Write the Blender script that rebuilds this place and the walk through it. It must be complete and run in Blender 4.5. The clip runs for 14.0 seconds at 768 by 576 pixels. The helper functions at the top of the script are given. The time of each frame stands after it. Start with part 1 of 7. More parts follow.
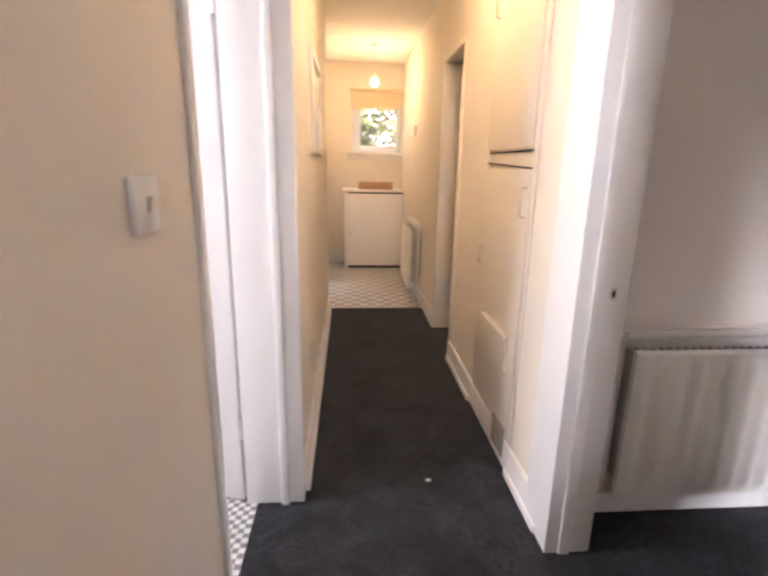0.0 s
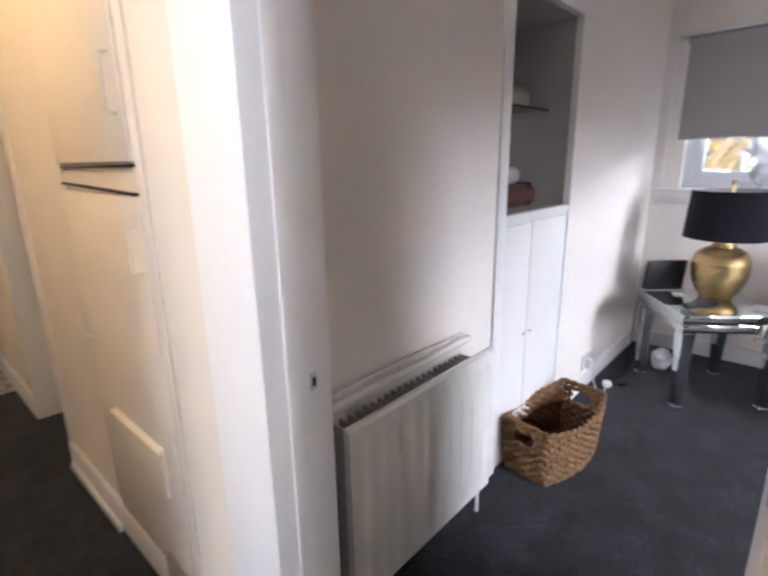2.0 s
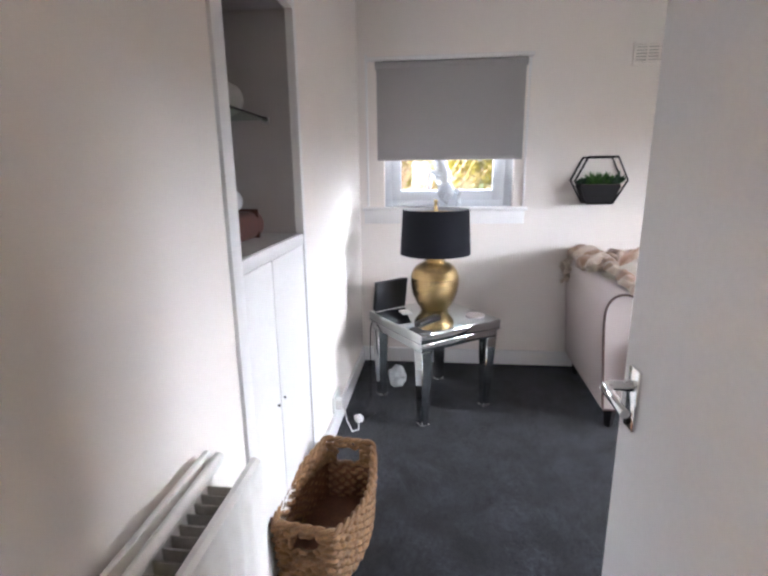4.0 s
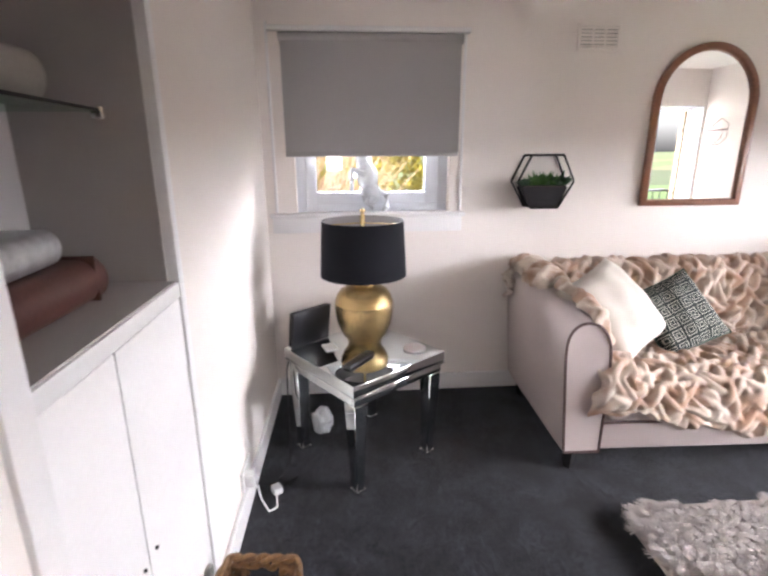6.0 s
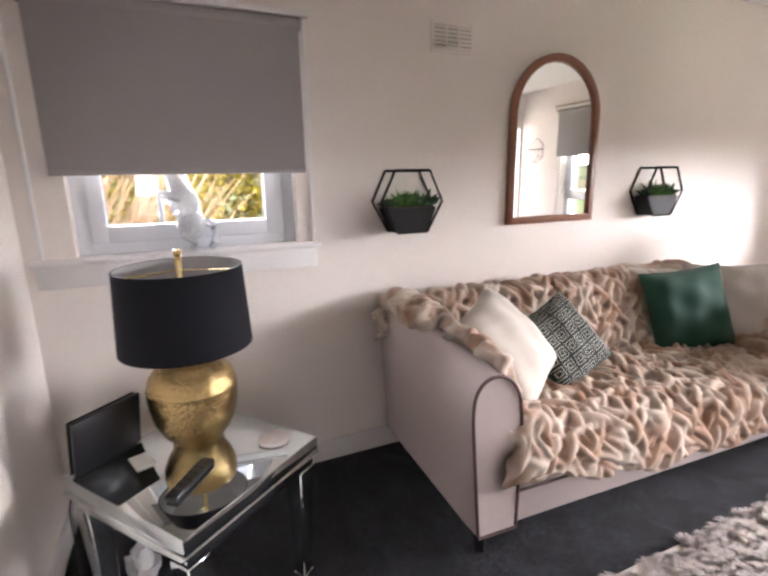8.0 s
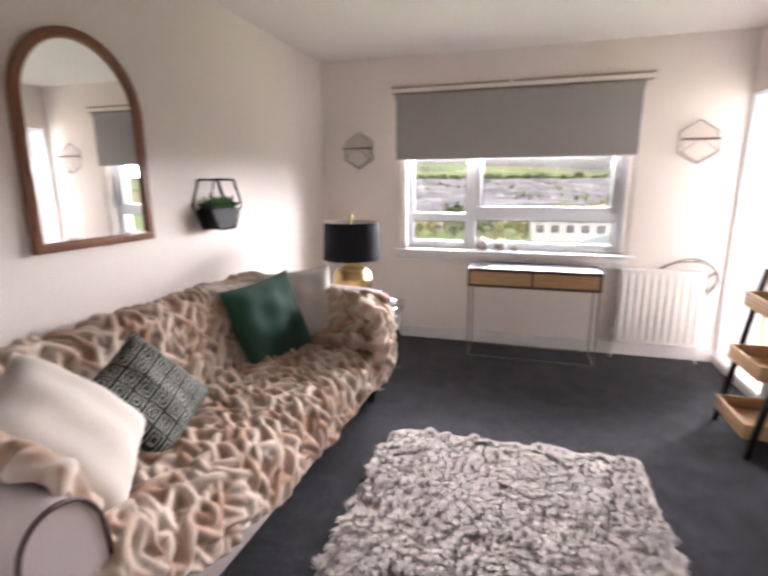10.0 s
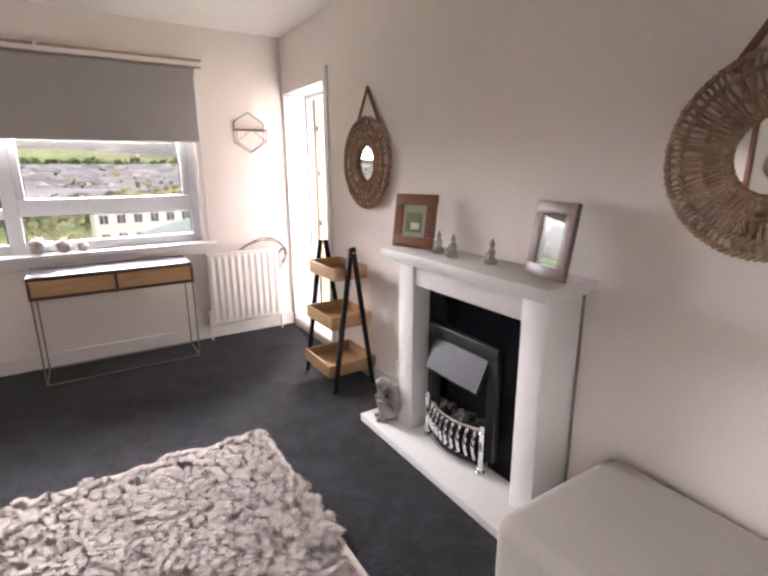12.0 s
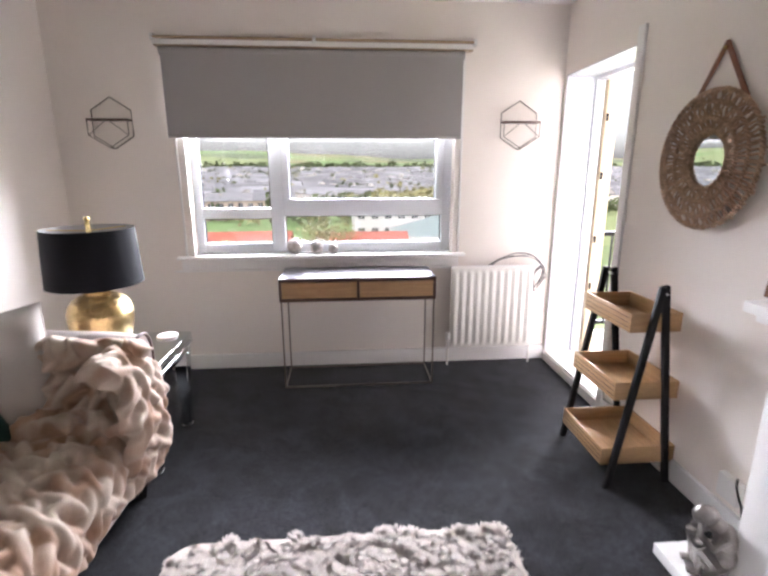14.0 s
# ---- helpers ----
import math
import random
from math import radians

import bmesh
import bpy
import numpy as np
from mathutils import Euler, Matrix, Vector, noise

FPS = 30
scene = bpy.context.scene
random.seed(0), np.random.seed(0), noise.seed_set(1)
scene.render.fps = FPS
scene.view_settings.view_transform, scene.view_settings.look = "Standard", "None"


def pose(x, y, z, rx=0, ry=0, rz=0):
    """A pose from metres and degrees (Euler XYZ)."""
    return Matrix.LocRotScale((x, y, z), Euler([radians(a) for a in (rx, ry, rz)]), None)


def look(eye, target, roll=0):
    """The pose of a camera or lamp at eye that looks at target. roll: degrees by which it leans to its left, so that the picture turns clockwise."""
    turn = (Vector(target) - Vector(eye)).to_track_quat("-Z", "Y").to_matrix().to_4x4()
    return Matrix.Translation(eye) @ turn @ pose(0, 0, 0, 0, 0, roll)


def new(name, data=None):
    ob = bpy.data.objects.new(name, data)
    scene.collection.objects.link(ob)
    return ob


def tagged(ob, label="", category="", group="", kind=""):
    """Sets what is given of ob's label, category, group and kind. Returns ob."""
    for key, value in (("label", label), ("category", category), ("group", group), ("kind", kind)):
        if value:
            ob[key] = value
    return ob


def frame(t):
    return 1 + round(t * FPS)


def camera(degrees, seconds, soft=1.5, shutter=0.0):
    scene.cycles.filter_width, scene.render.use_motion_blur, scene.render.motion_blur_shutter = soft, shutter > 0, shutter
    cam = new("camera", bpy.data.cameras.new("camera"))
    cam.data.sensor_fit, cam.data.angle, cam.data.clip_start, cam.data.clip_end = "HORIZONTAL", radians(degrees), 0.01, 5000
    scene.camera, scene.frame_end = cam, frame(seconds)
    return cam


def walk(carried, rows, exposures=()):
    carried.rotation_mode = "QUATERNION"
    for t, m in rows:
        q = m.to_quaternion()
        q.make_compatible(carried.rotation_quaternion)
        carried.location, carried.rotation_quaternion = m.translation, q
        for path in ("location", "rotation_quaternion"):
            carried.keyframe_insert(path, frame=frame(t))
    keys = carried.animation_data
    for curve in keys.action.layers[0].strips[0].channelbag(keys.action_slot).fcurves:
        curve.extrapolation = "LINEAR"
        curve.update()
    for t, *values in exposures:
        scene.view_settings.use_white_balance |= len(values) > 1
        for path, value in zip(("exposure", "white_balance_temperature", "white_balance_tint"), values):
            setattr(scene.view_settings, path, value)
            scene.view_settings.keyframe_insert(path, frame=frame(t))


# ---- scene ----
cam = camera(78.4, 14.0, soft=2.6, shutter=0.35)
PATH = [
    (0, (-0.644, 3.602, 1.296), (-0.495, 5.53, 0.786), 1.1),
    (0.5, (-0.606, 3.752, 1.299), (-0.15, 5.631, 0.788), 0.8),
    (1, (-0.521, 3.92, 1.32), (0.226, 5.711, 0.835), -0.1),
    (1.5, (-0.448, 4.058, 1.332), (0.632, 5.661, 0.819), -0.5),
    (2, (-0.397, 4.213, 1.354), (1.03, 5.516, 0.837), -1.0),
    (2.5, (-0.337, 4.346, 1.352), (1.344, 5.308, 0.852), -1.0),
    (3, (-0.226, 4.426, 1.344), (1.597, 5.104, 0.878), -0.2),
    (3.5, (-0.071, 4.5, 1.355), (1.834, 4.93, 0.921), -0.2),
    (3.7, (-0.022, 4.534, 1.357), (1.901, 4.862, 0.915), -0.5),
    (5.8, (0.556, 4.624, 1.465), (2.477, 4.552, 0.914), 0.2),
    (6, (0.626, 4.633, 1.466), (2.546, 4.489, 0.925), -0.3),
    (6.5, (0.789, 4.66, 1.459), (2.686, 4.306, 0.932), -1.0),
    (7, (0.94, 4.626, 1.45), (2.808, 4.131, 0.935), -0.6),
    (7.2, (1.006, 4.603, 1.45), (2.873, 4.085, 0.952), -0.4),
    (9.3, (1.492, 4.405, 1.43), (2.686, 2.866, 0.974), -0.7),
    (9.5, (1.514, 4.347, 1.431), (2.56, 2.7, 0.991), -0.1),
    (10, (1.533, 4.248, 1.432), (2.091, 2.376, 1.002), -0.3),
    (10.5, (1.563, 4.205, 1.453), (1.491, 2.254, 1.018), -1.5),
    (11, (1.595, 4.184, 1.46), (0.971, 2.337, 1.013), -1.4),
    (11.5, (1.599, 4.168, 1.45), (0.624, 2.486, 0.982), -0.9),
    (12, (1.583, 4.131, 1.441), (0.546, 2.493, 0.947), -0.3),
    (12.5, (1.546, 3.974, 1.437), (0.772, 2.196, 0.948), -0.3),
    (13, (1.499, 3.792, 1.432), (1.121, 1.889, 0.945), 0.2),
    (13.5, (1.492, 3.618, 1.415), (1.342, 1.697, 0.881), 0.2),
    (14, (1.511, 3.374, 1.426), (1.361, 1.438, 0.946), -0.1),
]
EXPO = [(0.0, 2.80, 6400, 23), (1.0, 2.65, 6150, 20), (1.5, 2.60, 5900, 17), (2.5, 2.65, 5900, 16), (3.0, 2.90, 5650, 11), (3.7, 2.90, 5850, 13), (6.0, 2.85, 6400, 19), (7.2, 2.60, 6600, 20), (9.5, 2.40, 6700, 20), (10.5, 2.20, 6600, 20), (11.5, 2.25, 6800, 21), (13.5, 2.15, 6450, 20), (14.0, 2.25, 6300, 18)]
walk(cam, [(t, look(eye, target, roll)) for t, eye, target, roll in PATH], EXPO)

# ---- world and light ----
world = bpy.data.worlds.new("world")
scene.world = world
world.use_nodes = True
wn = world.node_tree
wn.nodes.clear()
sky = wn.nodes.new("ShaderNodeTexSky")
sky.sky_type, sky.sun_disc = "NISHITA", False
sky.sun_elevation, sky.sun_rotation = radians(48), radians(20)
sky.air_density, sky.dust_density, sky.ozone_density = 1.2, 4.0, 1.0
grey = wn.nodes.new("ShaderNodeHueSaturation")
grey.inputs["Saturation"].default_value = 0.3
bg = wn.nodes.new("ShaderNodeBackground")
bg.inputs["Strength"].default_value = 0.078
wo = wn.nodes.new("ShaderNodeOutputWorld")
wn.links.new(sky.outputs[0], grey.inputs["Color"])
wn.links.new(grey.outputs[0], bg.inputs["Color"])
wn.links.new(bg.outputs[0], wo.inputs["Surface"])

sun_data = bpy.data.lights.new("sun", "SUN")
sun_data.energy, sun_data.angle, sun_data.color = 0.5, radians(12), (1.0, 0.96, 0.9)
sun = new("sun", sun_data)
# the overcast sun stands over the +y side, turned a little to +x
sun.matrix_world = look((0, 0, 30), (-math.sin(radians(20)) * 20, -math.cos(radians(20)) * 20, 30 - 20 * math.tan(radians(48))))


X_EAST = 3.388


def bulb_light(name, xyz, watts, size):
    data = bpy.data.lights.new(name, "POINT")
    data.energy, data.shadow_soft_size, data.color = watts, size, (1.0, 0.75, 0.48)
    ob = new(name, data)
    ob.location = xyz
    return ob


bulb_light("pendant_bulb_light", (-0.37, 9.0, 2.13), 0.06, 0.045)
bulb_light("hall_bulb_light", (-0.40, 5.80, 2.26), 0.29, 0.045)


def sky_lamp(name, eye, target, wide, high, watts):
    """Stands in for the open sky above a window's opening."""
    data = bpy.data.lights.new(name, "AREA")
    data.shape, data.size, data.size_y, data.energy, data.color = "RECTANGLE", wide, high, watts, (0.93, 0.97, 1.0)
    ob = new(name, data)
    ob.matrix_world = look(eye, target)
    return ob


sky_lamp("sky_lamp_south", (-2.0, -8.0, 4.75), (-2.0, 0.0, 1.25), 17.2, 6.6, 5900)
sky_lamp("sky_lamp_east", (X_EAST + 2.5, 4.48, 2.5), (X_EAST, 4.48, 1.3), 4.0, 1.3, 190)
sky_lamp("sky_lamp_west", (-4.0, -0.8, 5.6), (0.0, 0.45, 1.1), 4.0, 2.6, 60)
sky_lamp("sky_lamp_side", (-3.5, 4.8, 1.7), (-2.0, 4.9, 1.2), 1.1, 1.1, 14)


# ---- materials ----
def mat(name, base, rough=0.5, metal=0.0, vary=0.12, scale=3.0, grain=60.0, bump=0.1, dist=0.002, second=None, sheen=0.0, coat=0.0, stretch=(1, 1, 1), alpha_noise=0.0, island=False):
    """Principled paint with variation at two scales and a fine relief."""
    m = bpy.data.materials.new(name)
    m.use_nodes = True
    nt = m.node_tree
    b = nt.nodes["Principled BSDF"]
    b.inputs["Roughness"].default_value = rough
    b.inputs["Metallic"].default_value = metal
    if sheen:
        b.inputs["Sheen Weight"].default_value = sheen
    if coat:
        b.inputs["Coat Weight"].default_value = coat
        b.inputs["Coat Roughness"].default_value = 0.08
    tc = nt.nodes.new("ShaderNodeTexCoord")
    mp = nt.nodes.new("ShaderNodeMapping")
    mp.inputs["Scale"].default_value = stretch
    nt.links.new(tc.outputs["Object"], mp.inputs["Vector"])
    big = nt.nodes.new("ShaderNodeTexNoise")
    big.inputs["Scale"].default_value = scale
    big.inputs["Detail"].default_value = 4
    fine = nt.nodes.new("ShaderNodeTexNoise")
    fine.inputs["Scale"].default_value = grain
    fine.inputs["Detail"].default_value = 3
    nt.links.new(mp.outputs[0], big.inputs["Vector"])
    nt.links.new(mp.outputs[0], fine.inputs["Vector"])
    mix = nt.nodes.new("ShaderNodeMix")
    mix.data_type = "RGBA"
    dark = tuple(c * (1 - vary) for c in base) if second is None else second
    mix.inputs["A"].default_value = (*dark, 1)
    mix.inputs["B"].default_value = (*(min(1, c * (1 + vary * 0.6)) for c in base), 1)
    add = nt.nodes.new("ShaderNodeMath")
    add.operation = "ADD"
    half = nt.nodes.new("ShaderNodeMath")
    half.operation = "MULTIPLY"
    half.inputs[1].default_value = 0.5
    nt.links.new(big.outputs["Fac"], add.inputs[0])
    nt.links.new(fine.outputs["Fac"], add.inputs[1])
    nt.links.new(add.outputs[0], half.inputs[0])
    ramp = nt.nodes.new("ShaderNodeMapRange")
    ramp.inputs["From Min"].default_value, ramp.inputs["From Max"].default_value = 0.33, 0.67
    nt.links.new(half.outputs[0], ramp.inputs["Value"])
    nt.links.new(ramp.outputs[0], mix.inputs["Factor"])
    out = mix.outputs["Result"]
    if island:
        geo = nt.nodes.new("ShaderNodeNewGeometry")
        hsv = nt.nodes.new("ShaderNodeHueSaturation")
        mr = nt.nodes.new("ShaderNodeMapRange")
        mr.inputs["To Min"].default_value, mr.inputs["To Max"].default_value = 1 - island, 1 + island * 0.6
        nt.links.new(geo.outputs["Random Per Island"], mr.inputs["Value"])
        nt.links.new(mr.outputs[0], hsv.inputs["Value"])
        nt.links.new(out, hsv.inputs["Color"])
        out = hsv.outputs[0]
    nt.links.new(out, b.inputs["Base Color"])
    if bump:
        bp = nt.nodes.new("ShaderNodeBump")
        bp.inputs["Strength"].default_value, bp.inputs["Distance"].default_value = bump, dist
        nt.links.new(fine.outputs["Fac"], bp.inputs["Height"])
        nt.links.new(bp.outputs[0], b.inputs["Normal"])
    return m


def glow_mat(name, colour, strength):
    m = bpy.data.materials.new(name)
    m.use_nodes = True
    b = m.node_tree.nodes["Principled BSDF"]
    b.inputs["Base Color"].default_value = (*colour, 1)
    b.inputs["Emission Color"].default_value = (*colour, 1)
    b.inputs["Emission Strength"].default_value = strength
    return m


def glass_mat(name, rough=0.0, tint=(1, 1, 1), thin=True):
    m = bpy.data.materials.new(name)
    m.use_nodes = True
    nt = m.node_tree
    if thin:
        nt.nodes.clear()
        o = nt.nodes.new("ShaderNodeOutputMaterial")
        tr = nt.nodes.new("ShaderNodeBsdfTransparent")
        tr.inputs["Color"].default_value = (*tint, 1)
        gl = nt.nodes.new("ShaderNodeBsdfGlossy")
        gl.inputs["Roughness"].default_value = 0.02
        mx = nt.nodes.new("ShaderNodeMixShader")
        mx.inputs[0].default_value = 0.064
        nt.links.new(tr.outputs[0], mx.inputs[1])
        nt.links.new(gl.outputs[0], mx.inputs[2])
        nt.links.new(mx.outputs[0], o.inputs["Surface"])
    else:
        b = nt.nodes["Principled BSDF"]
        b.inputs["Base Color"].default_value = (*tint, 1)
        b.inputs["Transmission Weight"].default_value = 1.0
        b.inputs["Roughness"].default_value = rough
        b.inputs["IOR"].default_value = 1.5
    return m


def wood_mat(name, base, dark, rough=0.45, along=(1, 14, 14), scale=5.0):
    m = mat(name, base, rough, second=dark, scale=scale, grain=scale * 9, bump=0.15, dist=0.001, stretch=along)
    return m


M_WALL = mat("wall_paint_warm_white", (0.86, 0.795, 0.745), 0.75, vary=0.03, scale=1.6, grain=220, bump=0.08, dist=0.001)
M_CEIL = mat("ceiling_paint_white", (0.88, 0.845, 0.81), 0.85, vary=0.03, scale=1.2, grain=150, bump=0.1, dist=0.001)
M_TRIM = mat("satin_white_trim", (0.83, 0.81, 0.80), 0.45, vary=0.03, scale=4, grain=90, bump=0.04, dist=0.001)
M_HALL = mat("hall_paint_cream", (0.80, 0.735, 0.65), 0.7, vary=0.03, scale=1.6, grain=200, bump=0.08, dist=0.001)
M_UPVC = mat("white_upvc", (0.72, 0.74, 0.78), 0.25, vary=0.02, scale=5, grain=50, bump=0.0)
M_BLIND = mat("grey_blind_cloth", (0.36, 0.34, 0.33), 0.85, vary=0.04, scale=2, grain=420, bump=0.15, dist=0.0006)
M_BLINDC = mat("cream_blind_cloth", (0.72, 0.60, 0.44), 0.85, vary=0.04, scale=2, grain=420, bump=0.15, dist=0.0006)
M_GLASS = glass_mat("window_glass", tint=(0.96, 0.97, 0.97))
M_MIRROR = mat("mirror_silver", (0.90, 0.92, 0.92), 0.012, 1.0, vary=0.01, scale=2, grain=8, bump=0.0)
M_MIRT = mat("bevelled_mirror_panel", (0.66, 0.70, 0.70), 0.04, 1.0, vary=0.05, scale=3, grain=20, bump=0.02, dist=0.001)
M_GOLD = mat("hammered_gold", (0.50, 0.355, 0.165), 0.25, 1.0, vary=0.15, scale=9, grain=85, bump=1.0, dist=0.005)
M_BRASS = mat("brass", (0.72, 0.55, 0.26), 0.25, 1.0, vary=0.1)
M_BLACKCL = mat("black_shade_cloth", (0.010, 0.010, 0.014), 0.75, vary=0.2, scale=8, grain=500, bump=0.2, dist=0.0006)
M_WHITECL = mat("grey_shade_lining", (0.36, 0.35, 0.36), 0.8, vary=0.03)
M_SOFA = mat("pink_grey_velvet", (0.53, 0.445, 0.42), 0.75, vary=0.08, scale=3, grain=260, bump=0.12, dist=0.001, sheen=0.2)
M_STOOL = mat("beige_grey_suede", (0.37, 0.335, 0.30), 0.85, vary=0.10, scale=3, grain=240, bump=0.12, dist=0.001, sheen=0.15)
M_PIPING = mat("brown_piping", (0.10, 0.055, 0.05), 0.6, vary=0.15)
M_BLACKW = mat("black_stained_wood", (0.014, 0.012, 0.013), 0.5, vary=0.3, scale=5, grain=60, bump=0.1, dist=0.001)
M_OAK = wood_mat("light_oak", (0.52, 0.33, 0.17), (0.36, 0.21, 0.10))
M_OAKX = wood_mat("light_oak_long", (0.52, 0.33, 0.17), (0.36, 0.21, 0.10), along=(14, 1, 14))
M_DARKW = wood_mat("dark_walnut", (0.10, 0.045, 0.03), (0.05, 0.022, 0.016))
M_REDW = wood_mat("red_brown_wood", (0.29, 0.125, 0.072), (0.18, 0.072, 0.042), rough=0.35)
M_GREYW = wood_mat("grey_brown_wood", (0.24, 0.17, 0.155), (0.16, 0.11, 0.10), rough=0.4)
M_STEEL = mat("brushed_steel", (0.62, 0.60, 0.58), 0.28, 1.0, vary=0.1, scale=4, grain=120, bump=0.05, dist=0.001)
M_DKSTEEL = mat("dark_brushed_steel", (0.075, 0.075, 0.08), 0.48, 0.9, vary=0.1, scale=4, grain=120, bump=0.05, dist=0.001)
M_CHROME = mat("chrome", (0.80, 0.80, 0.80), 0.08, 1.0, vary=0.05, bump=0.0)
M_SILVER = mat("silver_resin", (0.42, 0.39, 0.37), 0.3, 0.9, vary=0.25, scale=14, grain=90, bump=0.3, dist=0.002)
M_BLACKG = mat("black_gloss_panel", (0.006, 0.006, 0.008), 0.12, vary=0.2, scale=3, grain=30, bump=0.0)
M_BLACKG.node_tree.nodes["Principled BSDF"].inputs["Specular IOR Level"].default_value = 0.10
M_BLACKM = mat("black_metal", (0.018, 0.016, 0.017), 0.5, 0.2, vary=0.2, scale=6, grain=80, bump=0.05, dist=0.001)
for m_ in (M_BLACKCL, M_BLACKM, M_BLACKW):
    m_.node_tree.nodes["Principled BSDF"].inputs["Specular IOR Level"].default_value = 0.18
M_GREYM = mat("bronze_grey_wire", (0.26, 0.225, 0.195), 0.4, 0.7, vary=0.1)
M_CHARC = mat("black_plastic", (0.02, 0.02, 0.024), 0.35, vary=0.15, scale=6, grain=200, bump=0.05, dist=0.0005)
M_WHITEP = mat("white_plastic", (0.78, 0.77, 0.75), 0.35, vary=0.03, scale=5, grain=60, bump=0.0)
M_RADI = mat("white_radiator_enamel", (0.80, 0.77, 0.73), 0.35, vary=0.04, scale=4, grain=60, bump=0.03, dist=0.001)
M_RADIN = mat("dusty_grey_metal", (0.30, 0.27, 0.24), 0.6, vary=0.3, scale=14, grain=60, bump=0.1, dist=0.001)
M_FIN = mat("dusty_cream_fins", (0.50, 0.46, 0.42), 0.6, vary=0.25, scale=14, grain=60, bump=0.1, dist=0.001)
M_HEARTH = mat("white_marble_hearth", (0.80, 0.79, 0.78), 0.35, vary=0.05, scale=4, grain=60, bump=0.03, dist=0.001)
M_COAL = mat("grey_ash_coal", (0.08, 0.075, 0.07), 0.85, second=(0.02, 0.02, 0.02), scale=18, grain=60, bump=0.6, dist=0.006)
M_WICKER = mat("woven_hyacinth", (0.31, 0.165, 0.07), 0.65, second=(0.14, 0.07, 0.028), scale=22, grain=130, bump=0.4, dist=0.003, island=0.35)
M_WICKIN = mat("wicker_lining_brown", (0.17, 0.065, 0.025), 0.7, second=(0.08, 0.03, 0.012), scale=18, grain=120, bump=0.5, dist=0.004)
M_RATTAN = mat("twisted_rattan", (0.58, 0.40, 0.28), 0.7, second=(0.34, 0.21, 0.135), scale=20, grain=110, bump=0.4, dist=0.003, island=0.35)
M_LEATHER = mat("tan_leather_strap", (0.20, 0.075, 0.035), 0.5, vary=0.2, scale=9, grain=120, bump=0.15, dist=0.001)
M_CREAMC = mat("cream_velvet", (0.57, 0.505, 0.44), 0.8, vary=0.08, scale=6, grain=300, bump=0.12, dist=0.001, sheen=0.4)
M_GREYC = mat("light_grey_velvet", (0.55, 0.50, 0.46), 0.8, vary=0.08, scale=6, grain=300, bump=0.12, dist=0.001, sheen=0.4)
M_GREENC = mat("dark_green_velvet", (0.006, 0.060, 0.037), 0.8, second=(0.005, 0.048, 0.029), scale=3, grain=300, bump=0.2, dist=0.001, sheen=0.12)
M_GRASSY = mat("succulent_green", (0.10, 0.24, 0.045), 0.5, second=(0.035, 0.11, 0.02), scale=14, grain=70, bump=0.1, dist=0.001, island=0.35)
M_DKLEAF = mat("succulent_dark_green", (0.03, 0.085, 0.035), 0.5, vary=0.3, scale=14, grain=70, bump=0.1, dist=0.001, island=0.35)
M_SOIL = mat("planter_soil", (0.03, 0.02, 0.014), 0.95, vary=0.4, scale=20, grain=90, bump=0.6, dist=0.004)
M_BOOK = mat("brown_leather_box", (0.085, 0.032, 0.024), 0.45, vary=0.25, scale=8, grain=90, bump=0.25, dist=0.001)
M_FOIL = mat("silver_wrapped_gift", (0.62, 0.62, 0.64), 0.3, 0.6, vary=0.3, scale=16, grain=40, bump=0.4, dist=0.004)
M_GREYBOX = mat("grey_card_box", (0.36, 0.33, 0.30), 0.6, vary=0.1, scale=6, grain=80)
M_GREENOB = mat("green_stone_ball", (0.04, 0.09, 0.05), 0.3, vary=0.4, scale=20, grain=70)
M_ROPE = mat("white_mossy_ball", (0.60, 0.56, 0.52), 0.9, second=(0.20, 0.17, 0.16), scale=45, grain=130, bump=0.8, dist=0.008)
M_PINK = mat("pale_pink_coaster", (0.72, 0.60, 0.60), 0.5, second=(0.80, 0.77, 0.76), scale=60, grain=90, bump=0.0)
M_CRYST = mat("crystal_figurine", (0.82, 0.84, 0.87), 0.08, vary=0.15, scale=25, grain=80, bump=0.3, dist=0.003)
M_CRYST.node_tree.nodes["Principled BSDF"].inputs["Transmission Weight"].default_value = 0.3
M_BAG = mat("clear_plastic_bag", (0.70, 0.70, 0.72), 0.2, vary=0.1, scale=20, grain=60, bump=0.6, dist=0.006)
M_CLEAR = glass_mat("shelf_glass", tint=(0.85, 0.92, 0.88))
M_PAPER = mat("white_paper", (0.78, 0.77, 0.76), 0.7, vary=0.03)
M_PRINT = mat("pale_glazed_print", (0.62, 0.57, 0.48), 0.12, second=(0.50, 0.45, 0.37), scale=6, grain=40, bump=0.0, coat=0.6)


